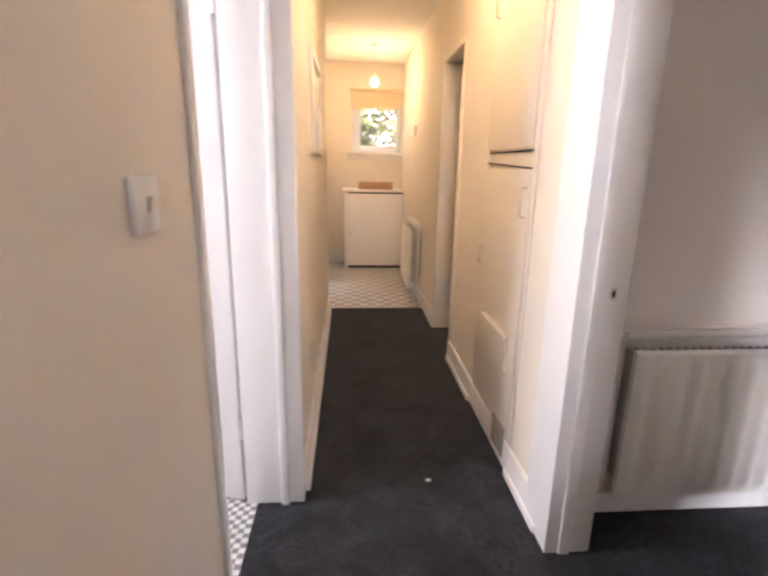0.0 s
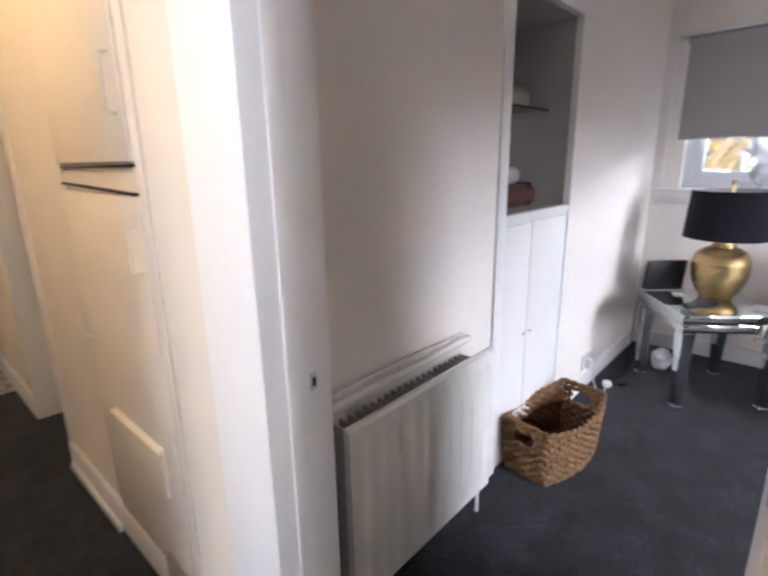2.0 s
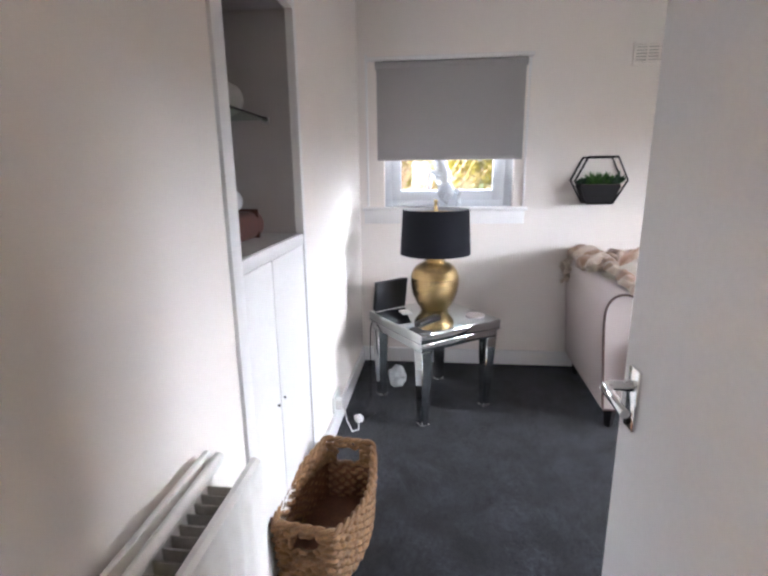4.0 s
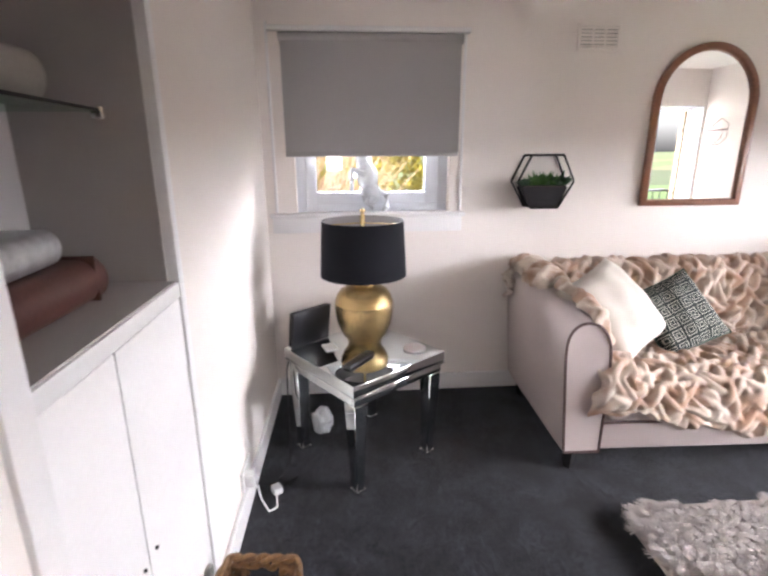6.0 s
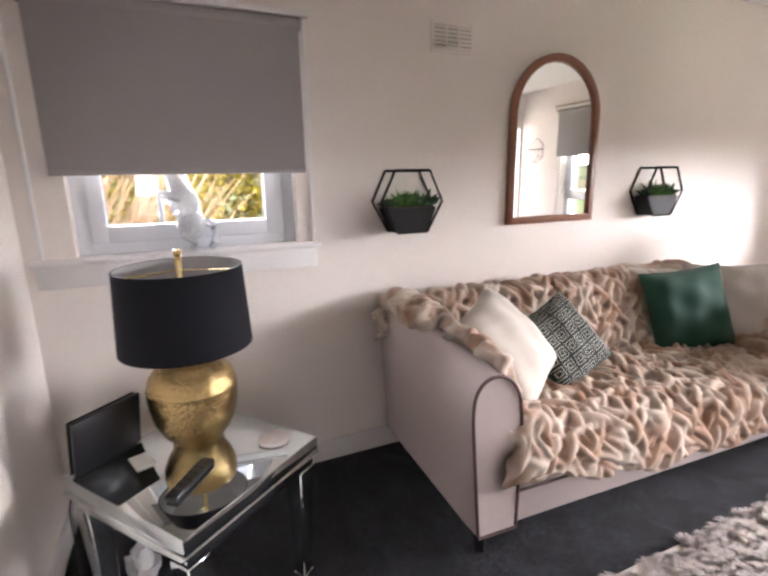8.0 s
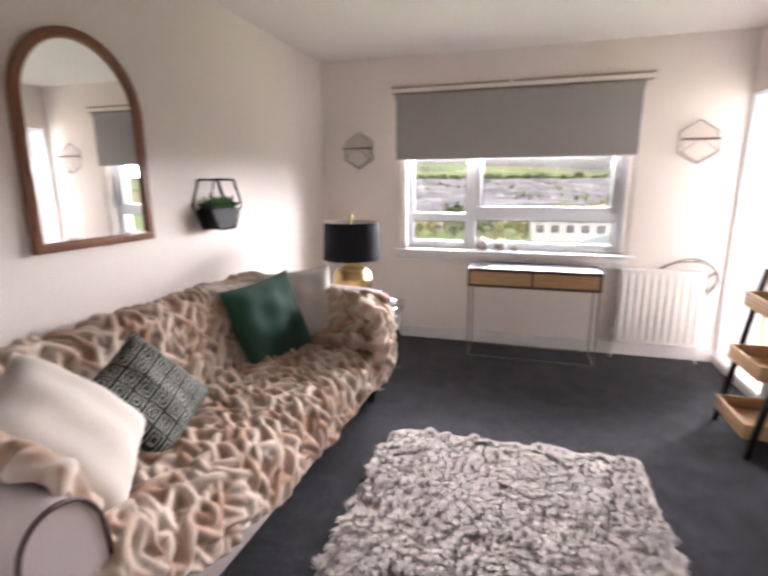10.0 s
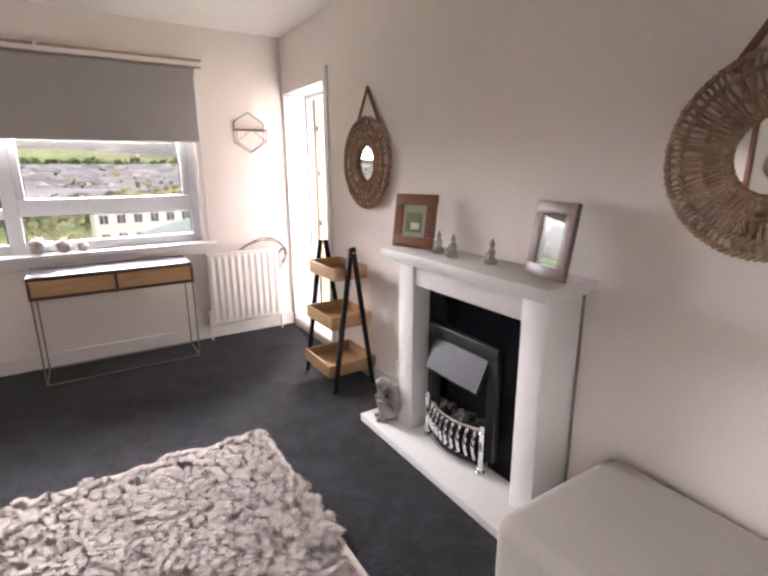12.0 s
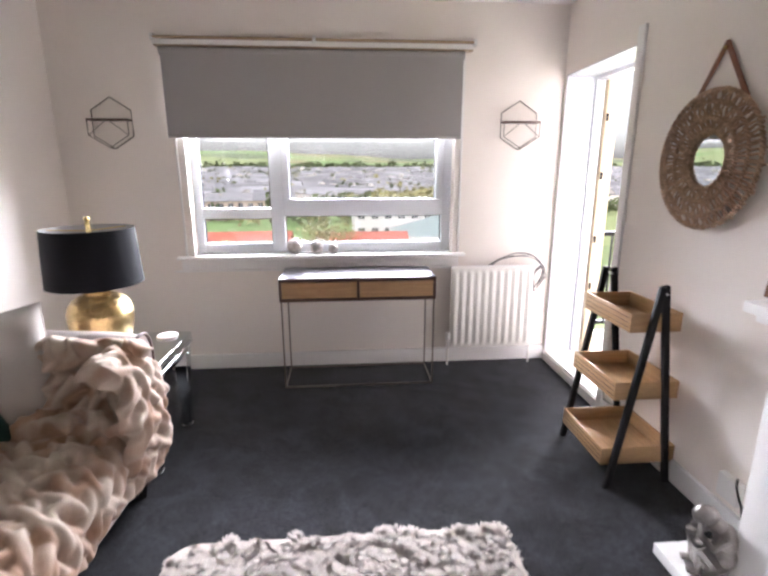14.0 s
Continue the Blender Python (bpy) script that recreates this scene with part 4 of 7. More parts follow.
# ---- the ruched throw: a cloth sheet over back, seat and front, gathered into short fat interlaced folds ----
def fold_relief(n, m, su, sv, seed, soft=1.0, pitch=0.053):
    """Height of the gathered pile over an n by m grid: short plump folds that lean left and right by turns and
    overlap, and the dye of the fold that lies on top (0 cream to 1 tan)."""
    rng = np.random.RandomState(seed)
    high, dye = np.zeros((n, m)), np.full((n, m), 0.5)
    gu, gv = np.arange(n) * su, np.arange(m) * sv
    for i in range(-1, int(n * su / pitch) + 2):
        for j in range(-1, int(m * sv / pitch) + 2):
            cu, cv = (i + rng.uniform(-0.42, 0.42)) * pitch, (j + 0.5 * (i % 2) + rng.uniform(-0.42, 0.42)) * pitch
            ang = radians(38 if rng.rand() < 0.62 else -48) + rng.normal(0, 0.28)
            half, rad, bend = rng.uniform(0.070, 0.125), rng.uniform(0.0165, 0.0245), rng.uniform(-0.45, 0.45)
            lift, tint = rng.uniform(0.0, 0.013), rng.beta(0.8, 1.0)
            reach = half + rad
            a0, a1 = np.searchsorted(gu, (cu - reach, cu + reach))
            b0, b1 = np.searchsorted(gv, (cv - reach, cv + reach))
            if a1 <= a0 or b1 <= b0:
                continue
            U, V = np.meshgrid(gu[a0:a1] - cu, gv[b0:b1] - cv, indexing="ij")
            along = U * math.cos(ang) + V * math.sin(ang)
            f = along / half
            across = -U * math.sin(ang) + V * math.cos(ang) - bend * half * (f * f - 0.4)
            wide = rad * (1 - 0.30 * np.clip(f * f, 0, 1))
            h = np.sqrt(np.clip(1 - (across / wide) ** 2, 0, 1)) * rad * 1.5 + lift - 0.046 * np.abs(f) ** 2.2
            h = np.where((np.abs(across) < wide) & (np.abs(f) < 1.15), h, -1)
            part_h, part_d = high[a0:a1, b0:b1], dye[a0:a1, b0:b1]
            top = h > part_h
            part_h[top], part_d[top] = h[top], tint
    for _ in range(1):
        p = np.pad(high, 1, mode="edge")
        high = (4 * high + p[:-2, 1:-1] + p[2:, 1:-1] + p[1:-1, :-2] + p[1:-1, 2:]) / 8
    for _ in range(3):
        p = np.pad(dye, 1, mode="edge")
        dye = (2 * dye + p[:-2, 1:-1] + p[2:, 1:-1] + p[1:-1, :-2] + p[1:-1, 2:]) / 6
    # the edges roll under
    eu, ev = np.minimum(gu, gu[-1] - gu)[:, None], np.minimum(gv, gv[-1] - gv)[None, :]
    edge = np.clip(np.minimum(eu, ev) / 0.03, 0, 1)
    return (high * edge - 0.022 * (1 - edge) ** 2) * (0.5 + 0.5 * soft), dye


def pile_sheet(name, X, Y, Z, su, sv, seed, soft, label):
    """Lays the gathered folds over a sheet given as grids of X, Y, Z."""
    n, m = X.shape
    P = np.stack([X, Y, Z], -1)
    N = np.cross(np.gradient(P, axis=0), np.gradient(P, axis=1))
    N /= np.linalg.norm(N, axis=-1, keepdims=True) + 1e-9
    if N[n // 2, m // 2, 2] < 0:
        N = -N
    high, dye = fold_relief(n, m, su, sv, seed, soft)
    P = P + N * high[..., None]
    k = np.arange(n * m).reshape(n, m)
    faces = np.stack([k[:-1, :-1], k[:-1, 1:], k[1:, 1:], k[1:, :-1]], -1).reshape(-1, 4).tolist()
    ob = grid_part(name, P.reshape(-1, 3).tolist(), faces, M_THROW, throw, label)
    at = ob.data.attributes.new("dye", "FLOAT", "POINT")
    at.data.foreach_set("value", dye.reshape(-1).astype(np.float32))
    return tagged(ob, kind="stuff")


def throw_over(name, profile, y0, y1, seed, label, step=0.0065, hem=0.0):
    """Sheet along a profile of (x, z) points, from y0 to y1, displaced along its normal by the ridges."""
    pr = [Vector((p[0], 0, p[1])) for p in profile]
    lens = np.cumsum([0] + [(b - a).length for a, b in zip(pr, pr[1:])])
    n = int(lens[-1] / step)
    s = np.linspace(0, lens[-1], n)
    px, pz = np.interp(s, lens, [p.x for p in pr]), np.interp(s, lens, [p.z for p in pr])
    for _ in range(26):
        px[1:-1], pz[1:-1] = (px[:-2] + 2 * px[1:-1] + px[2:]) / 4, (pz[:-2] + 2 * pz[1:-1] + pz[2:]) / 4
    tx, tz = np.gradient(px), np.gradient(pz)
    ln = np.hypot(tx, tz)
    nx, nz = tz / ln, -tx / ln
    m = int((y1 - y0) / step)
    ys = np.linspace(y0, y1, m)
    uu, vv = np.meshgrid(s, ys - y0, indexing="ij")
    h = 0.005
    # hem: the long edges roll in and waver
    rng = np.random.RandomState(seed + 5)
    wave = 0.020 * np.sin(ys * 17 + 1.0) + 0.010 * np.sin(ys * 41 + 2)
    fall = np.clip((s - (lens[-1] - 0.10)) / 0.10, 0, 1)[:, None]
    big = 0.012 * np.sin(uu * 7 + vv * 5) * np.sin(vv * 8 - uu * 3)
    X = px[:, None] + nx[:, None] * (h + big)
    Z = pz[:, None] + nz[:, None] * (h + big) + fall * wave[None, :]
    if hem:
        late = np.clip((s - (lens[-1] - 0.22)) / 0.22, 0, 1)[:, None]
        k = np.clip((ys - (y1 - 0.6)) / 0.6, 0, 1)
        Z = Z + late * (hem * k * k * (3 - 2 * k))[None, :]
    wy = 0.018 * np.sin(s * 31) + 0.012 * np.sin(s * 67 + 1)
    edge = np.clip(1 - np.minimum(vv, (y1 - y0) - vv) / 0.08, 0, 1)
    Y = ys[None, :] + edge * wy[:, None] * np.sign(vv - (y1 - y0) / 2)
    Z = Z - edge ** 2 * 0.014
    return pile_sheet(name, X, Y, Z, s[1] - s[0], ys[1] - ys[0], seed, 1.0, label)


throw = thing("throw", (0, 0, 0), "cream and tan ruched faux fur throw over sofa back and seat", "throw")
throw.matrix_basis = pose(2.868, 2.514, 0, 0, 0, -2) @ pose(-2.91, -2.53, 0)
BK, FR = SOFA_X1, SOFA_X0
main_profile = [(BK + 0.012, 0.66), (BK + 0.012, 0.80), (BK - 0.05, 0.85), (BK - 0.14, 0.83), (BK - 0.20, 0.74), (BK - 0.27, 0.52), (BK - 0.31, 0.462), (BK - 0.5, 0.455), (FR + 0.08, 0.452), (FR - 0.012, 0.42), (FR - 0.030, 0.35), (FR - 0.030, 0.225)]
throw_over("cover", main_profile, 1.56, 3.49, 3, "", hem=0.12)


def arm_drape(name, y_in, y_out, zs, seed, x_range, label="", soft=1.0):
    """Cloth from the seat up over the inner side of an arm and partly over its top."""
    step = 0.0065
    prof = [(y_in[0], y_in[1])] + list(zs) + [(y_out[0], y_out[1])]
    pr = [Vector((0, p[0], p[1])) for p in prof]
    lens = np.cumsum([0] + [(b - a).length for a, b in zip(pr, pr[1:])])
    n = int(lens[-1] / step)
    s = np.linspace(0, lens[-1], n)
    py, pz = np.interp(s, lens, [p.y for p in pr]), np.interp(s, lens, [p.z for p in pr])
    for _ in range(18):
        py[1:-1], pz[1:-1] = (py[:-2] + 2 * py[1:-1] + py[2:]) / 4, (pz[:-2] + 2 * pz[1:-1] + pz[2:]) / 4
    ty, tz = np.gradient(py), np.gradient(pz)
    ln = np.hypot(ty, tz)
    sgn = 1 if y_out[0] < y_in[0] else -1
    ny, nz = sgn * tz / ln, -sgn * ty / ln
    m = int((x_range[1] - x_range[0]) / step)
    xs = np.linspace(x_range[0], x_range[1], m)
    uu, vv = np.meshgrid(s, xs - x_range[0], indexing="ij")
    h = 0.005
    slant = 0.10 * (xs - x_range[0]) / (x_range[1] - x_range[0])
    wave = (0.02 * np.sin(xs * 27) + 0.012 * np.sin(xs * 61)) * soft
    top = np.clip((s - (lens[-1] - 0.12)) / 0.12, 0, 1)[:, None]
    Y = py[:, None] + ny[:, None] * h + top * wave[None, :] * 0.9
    Z = pz[:, None] + nz[:, None] * h
    front = np.clip(1 - vv / 0.10, 0, 1)
    X = np.repeat(xs[None, :], n, 0) + front * (0.018 * np.sin(s * 40))[:, None] - front ** 2 * 0.0
    Z = Z - front ** 2 * 0.03 + (slant[None, :] * 0.3)
    return pile_sheet(name, X, Y, Z, s[1] - s[0], xs[1] - xs[0], seed, soft, label)


# south arm: climbs the inner side and lies on the top
arm_drape("arm_fold", (1.75, 0.47), (1.535, 0.785), [(1.63, 0.50), (1.585, 0.60), (1.575, 0.72), (1.558, 0.768)], 21, (2.37, 3.12))
# the part that hangs down the front of the south arm
bmx = [(2.53, 0.755), (2.46, 0.735), (2.39, 0.66), (2.36, 0.50), (2.39, 0.34), (2.415, 0.245)]
throw_over("front_fold", bmx, 1.50, 1.80, 33, "")
# north arm: a narrow strip lies along the arm's inner edge
arm_drape("arm_fold", (3.30, 0.47), (3.685, 0.785), [(3.44, 0.50), (3.49, 0.60), (3.505, 0.77), (3.545, 0.838), (3.63, 0.835)], 27, (2.93, 3.36), soft=0.9)
arm_drape("arm_fold", (3.36, 0.47), (3.588, 0.800), [(3.44, 0.50), (3.487, 0.60), (3.500, 0.72), (3.535, 0.798)], 29, (2.50, 2.95), soft=0.75)
bmx = [(2.56, 0.60), (2.47, 0.53), (2.435, 0.46), (2.43, 0.36)]
throw_over("front_fold", bmx, 3.36, 3.56, 41, "")
# knotted bunch at the back corner of the north arm
bm = bmesh.new()
rng = random.Random(4)
for k in range(16):
    c = Vector((3.28 + rng.uniform(-0.09, 0.07), 3.69 + rng.uniform(-0.05, 0.03), 0.80 + rng.uniform(-0.08, 0.04)))
    bm = tube(bmesh.new(), [c, c + Vector((rng.uniform(-0.05, 0.05), rng.uniform(-0.02, 0.04), -0.03)), c + Vector((rng.uniform(-0.07, 0.07), rng.uniform(0.0, 0.03), -0.09))], 0.016, 7, radii=[0.012, 0.02, 0.010])
    part("knot", bm, M_THROW, throw)


# ---- cushions ----
def cushion(name, centre, size, thick, normal, spin, material, label, tilt_up=None, seam=None):
    """A stuffed square cushion, fullest in the middle with pointed corners. normal: the way its face looks."""
    n = 26
    verts, faces = [], []
    rng = np.random.RandomState(int(centre[1] * 1000) % 997)
    for side in (1, -1):
        for i in range(n + 1):
            for j in range(n + 1):
                u, v = -1 + 2 * i / n, -1 + 2 * j / n
                w = (max(0.0, (1 - abs(u) ** 2.6)) * max(0.0, (1 - abs(v) ** 2.6))) ** 0.52
                pin = 1 - 0.075 * (1 - abs(u) ** 2) * abs(v) ** 3
                piv = 1 - 0.075 * (1 - abs(v) ** 2) * abs(u) ** 3
                wr = 0.010 * math.sin(7 * u + 3 * v) * math.sin(5 * v - 2 * u) * w
                verts.append((u * piv * size / 2, v * pin * size / 2, side * (thick / 2 * w + wr)))
    q = (n + 1) ** 2
    for side in (0, 1):
        for i in range(n):
            for j in range(n):
                a = side * q + i * (n + 1) + j
                f = (a, a + n + 1, a + n + 2, a + 1)
                faces.append(f if side == 0 else f[::-1])
    zax = Vector(normal).normalized()
    up = Vector((0, 0, 1))
    xax = up.cross(zax).normalized()
    yax = zax.cross(xax)
    rot = Matrix((xax, yax, zax)).transposed().to_4x4() @ pose(0, 0, 0, 0, 0, spin)
    t = new(name)
    t.empty_display_size = 0.1
    t.matrix_basis = Matrix.Translation(centre) @ rot
    tagged(t, label=label, category="cushion", group="sofa cushions")
    grid_part("cover", verts, faces, material, t)
    # edge seam
    bm = bmesh.new()
    pts = []
    for k in range(4 * n):
        e, r = divmod(k, n)
        p = -1 + 2 * r / n
        u, v = [(p, -1), (1, p), (-p, 1), (-1, -p)][e]
        piv, pin = 1 - 0.075 * (1 - v * v) * abs(u) ** 3, 1 - 0.075 * (1 - u * u) * abs(v) ** 3
        pts.append((u * piv * size / 2, v * pin * size / 2, 0))
    tube(bm, pts, 0.004, 5, closed=True)
    part("seam", bm, seam or material, t)
    return t


cushion("cushion", (2.81, 3.30, 0.70), 0.48, 0.22, (-0.66, -0.24, 0.66), 19, M_CREAMC, "cream velvet cushion leaning in the sofa corner")
cushion("cushion", (2.88, 2.90, 0.645), 0.40, 0.15, (-0.72, 0.05, 0.55), 24, M_KEY, "black cushion woven with white squared key pattern", seam=M_GREENC)
cushion("cushion", (2.915, 1.92, 0.66), 0.50, 0.16, (-0.80, 0.28, 0.32), 6, M_GREENC, "dark green velvet cushion leaning on the throw")
cushion("cushion", (2.86, 1.66, 0.69), 0.46, 0.16, (-0.55, 0.72, 0.22), 4, M_GREYC, "light grey velvet cushion in the sofa's far corner")
cushion("cushion", (3.10, 1.93, 0.68), 0.42, 0.12, (-0.85, 0.1, 0.35), -5, M_CREAMC, "beige cushion tucked behind the green one")

# ---- rug ----
RX0, RX1, RY0, RY1 = 0.90, 2.20, 1.80, 3.52
rug = thing("rug", (0, 0, 0), "shaggy cream and beige rug on the dark carpet", "rug")
bm = bmesh.new()
pts = []
for cx, cy, a0 in ((RX1 - 0.1, RY1 - 0.1, 0), (RX0 + 0.1, RY1 - 0.1, 90), (RX0 + 0.1, RY0 + 0.1, 180), (RX1 - 0.1, RY0 + 0.1, 270)):
    for k in range(7):
        a = radians(a0 + 15 * k)
        pts.append((cx + 0.1 * math.cos(a), cy + 0.1 * math.sin(a)))
prism(bm, pts, 0.002, 0.0355, "z")
part("backing", bm, M_RUGB, rug)
rng = np.random.RandomState(11)
verts, faces = [], []
TUFT = 0.032
gx, gy = int((RX1 - RX0) / TUFT), int((RY1 - RY0) / TUFT)
for i in range(gx + 1):
    for j in range(gy + 1):
        # one tuft: strands that rise together, fan out and bend over
        cx = RX0 + (RX1 - RX0) * (i + 0.5 * (j % 2)) / gx + rng.uniform(-0.015, 0.015)
        cy = RY0 + (RY1 - RY0) * j / gy + rng.uniform(-0.015, 0.015)
        ex, ey = max(RX0 + 0.1 - cx, cx - RX1 + 0.1, 0), max(RY0 + 0.1 - cy, cy - RY1 + 0.1, 0)
        if math.hypot(ex, ey) > 0.094:
            continue
        clump = noise.noise((cx * 11, cy * 11, 0.3))
        lean = 6.28 * noise.noise((cx * 4 + 7, cy * 4, 2.7)) + rng.uniform(-0.8, 0.8)
        lx, ly = 0.020 * math.cos(lean), 0.020 * math.sin(lean)
        tall = 0.037 + 0.012 * clump + rng.uniform(-0.008, 0.010)
        for b in range(52):
            a = 2.4 * b + rng.uniform(-0.3, 0.3)
            r = 0.027 * math.sqrt((b + 0.5) / 52)
            dx, dy = math.cos(a), math.sin(a)
            wd = rng.uniform(0.0022, 0.0036)
            hz = tall * (1 - 0.55 * (r / 0.027) ** 2) + rng.uniform(-0.003, 0.003)
            reach = r * 1.15 + 0.003
            base = len(verts)
            for f, w in ((0.0, 1.0), (0.6, 1.2), (1.0, 0.6)):
                fx = cx + dx * (r * 0.35 + reach * f * f) + lx * f * f
                fy = cy + dy * (r * 0.35 + reach * f * f) + ly * f * f
                fz = 0.014 + hz * math.sin(f * 1.75)
                ww = wd * w
                verts += [(fx - dy * ww, fy + dx * ww, fz), (fx + dy * ww, fy - dx * ww, fz)]
            q = base
            faces += [(q, q + 1, q + 3, q + 2), (q + 2, q + 3, q + 5, q + 4)]
pile = grid_part("pile", verts, faces, M_RUGP, rug)
tagged(pile, kind="stuff")


# ---- mirrored side tables with gold lamps ----
def mirrored_table(at, rz, label):
    t = thing("side_table", at, label, "side table", "mirrored side tables", rz)
    s, zt = 0.28, 0.555
    part("tabletop", boxes(((-s, -s, zt - 0.055), (s, s, zt)), bev=0.006), M_MIRT, t)
    bm = bmesh.new()
    for a, b in (((-s + 0.012, -s + 0.012, zt - 0.105), (s - 0.012, -s + 0.03, zt - 0.060)), ((-s + 0.012, s - 0.03, zt - 0.105), (s - 0.012, s - 0.012, zt - 0.060)), ((-s + 0.012, -s + 0.03, zt - 0.105), (-s + 0.03, s - 0.03, zt - 0.060)), ((s - 0.03, -s + 0.03, zt - 0.105), (s - 0.012, s - 0.03, zt - 0.060))):
        box(bm, a, b, 0.005)
    part("apron", bm, M_MIRT, t)
    part("bead", boxes(((-s - 0.003, -s - 0.003, zt - 0.060), (s + 0.003, s + 0.003, zt - 0.054)), bev=0.002), M_CHROME, t)
    for sx in (-1, 1):
        for sy in (-1, 1):
            bm = bmesh.new()
            o, w0, w1 = s - 0.012, 0.075, 0.045
            top = [(o - w0, o - w0), (o, o - w0), (o, o), (o - w0, o)]
            q = o - 0.02
            bot = [(q - w1, q - w1), (q, q - w1), (q, q), (q - w1, q)]
            vt = [bm.verts.new((sx * p[0], sy * p[1], zt - 0.105)) for p in top]
            vb = [bm.verts.new((sx * p[0], sy * p[1], 0.012)) for p in bot]
            bm.faces.new(vt)
            bm.faces.new(vb)
            for k in range(4):
                bm.faces.new((vt[k], vt[(k + 1) % 4], vb[(k + 1) % 4], vb[k]))
            bmesh.ops.bevel(bm, geom=list(bm.edges), offset=0.004, segments=1, affect="EDGES")
            leg = part("leg", bm, M_MIRT, t)
            part("foot", boxes(((min(sx * (q - w1 - 0.004), sx * (q + 0.004)), min(sy * (q - w1 - 0.004), sy * (q + 0.004)), 0), (max(sx * (q - w1 - 0.004), sx * (q + 0.004)), max(sy * (q - w1 - 0.004), sy * (q + 0.004)), 0.012)), bev=0.002), M_CHROME, leg)
    return t


def gold_lamp(at, label):
    t = thing("table_lamp", at, label, "table lamp", "gold table lamps")
    bm = bmesh.new()
    lathe(bm, [(0, 0), (0.080, 0), (0.085, 0.006), (0.089, 0.02), (0.112, 0.05), (0.134, 0.10), (0.1435, 0.15), (0.146, 0.19), (0.145, 0.205), (0.1465, 0.209), (0.145, 0.213), (0.136, 0.245), (0.115, 0.275), (0.085, 0.292), (0.060, 0.300), (0.060, 0.31), (0.052, 0.316), (0.050, 0.335), (0.054, 0.342), (0.0, 0.342)], 48)
    part("base", bm, M_GOLD, t, "hammered gold vase body")
    bm = bmesh.new()
    lathe(bm, [(0.012, 0.342), (0.012, 0.635), (0.0, 0.635)], 12)
    part("stem", bm, M_BRASS, t)
    bm = bmesh.new()
    lathe(bm, [(0.208, 0.350), (0.210, 0.350), (0.196, 0.615), (0.193, 0.615)], 64)
    part("shade", bm, M_BLACKCL, t, "black drum shade")
    bm = bmesh.new()
    lathe(bm, [(0.205, 0.351), (0.1915, 0.614)], 64)
    part("shade_lining", bm, M_WHITECL, t, "pale grey lining of the shade")
    bm = bmesh.new()
    for k in range(3):
        a = 2 * math.pi * k / 3
        tube(bm, [(0, 0, 0.603), (0.19 * math.cos(a), 0.19 * math.sin(a), 0.607)], 0.003, 6)
    part("spider", bm, M_BRASS, t)
    bm = bmesh.new()
    lathe(bm, [(0, 0.630), (0.010, 0.632), (0.013, 0.640), (0.008, 0.647), (0.014, 0.657), (0.012, 0.667), (0, 0.673)], 16)
    part("finial", bm, M_BRASS, t)
    return t


mirrored_table((2.762, 4.575, 0), -53, "mirrored glass side table in the corner by the small window")
gold_lamp((2.875, 4.565, 0.555), "hammered gold table lamp with a black drum shade")
mirrored_table((2.68, 1.055, 0), 0, "mirrored glass side table beyond the sofa's far arm")
gold_lamp((2.725, 1.06, 0.555), "hammered gold table lamp with a black drum shade, beyond the sofa")

# on the corner table
tab = thing("tablet_computer", (2.855, 4.83, 0.555), "black tablet leaning upright on the mirrored table", "tablet", rz=-47)
bm = bmesh.new()
turned_box(bm, pose(0, 0, 0.096, 8, 0, 0), (0.235, 0.012, 0.19), 0.005)
body = part("body", bm, M_CHARC, tab)
bm = bmesh.new()
turned_box(bm, pose(0, 0.022, 0.097, 8, 0, 0), (0.232, 0.010, 0.185), 0.004)
part("cover", bm, M_BLACKW, tab, "dark folding cover")
card = thing("paper_card", (2.80, 4.74, 0.556), "small white card on the mirrored table", "card", rz=20)
part("sheet", boxes(((-0.045, -0.03, 0), (0.045, 0.03, 0.003))), M_PAPER, card)
rem = thing("remote_control", (2.62, 4.60, 0.556), "black remote control on the mirrored table", "remote control", rz=-35)
part("body", boxes(((-0.10, -0.022, 0), (0.10, 0.022, 0.02)), bev=0.007), M_CHARC, rem)
for k in range(5):
    for j in (-1, 0, 1):
        part("button", boxes(((-0.07 + k * 0.028, j * 0.012 - 0.004, 0.019), (-0.058 + k * 0.028, j * 0.012 + 0.004, 0.022)), bev=0.001), M_DKSTEEL, rem)


def coaster(at, label):
    t = thing("coaster", at, label, "coaster", "round coasters")
    bm = bmesh.new()
    lathe(bm, [(0, 0), (0.050, 0), (0.054, 0.003), (0.054, 0.009), (0.050, 0.012), (0, 0.012)], 32)
    part("disc", bm, M_PINK, t)
    return t


coaster((2.745, 4.325, 0.555), "pale pink round coaster on the corner table")
coaster((2.50, 0.86, 0.555), "pale pink round coaster on the far side table")

bag = thing("plastic_bag", (2.93, 4.80, 0.0), "crumpled clear plastic bag under the mirrored table", "plastic bag")
bm = bmesh.new()
ball(bm, (0, 0, 0.075), 0.075, (0.9, 0.75, 1.0), 3)
for v in bm.verts:
    k = 1 + 0.35 * noise.noise(v.co * 22) + 0.2 * noise.noise(v.co * 55)
    v.co.x, v.co.y = v.co.x * k, v.co.y * k
    v.co.z = max(0.001, v.co.z * (1 + 0.25 * noise.noise(v.co * 30 + Vector((3, 1, 2)))))
part("bag", bm, M_BAG, bag, sharp=20)
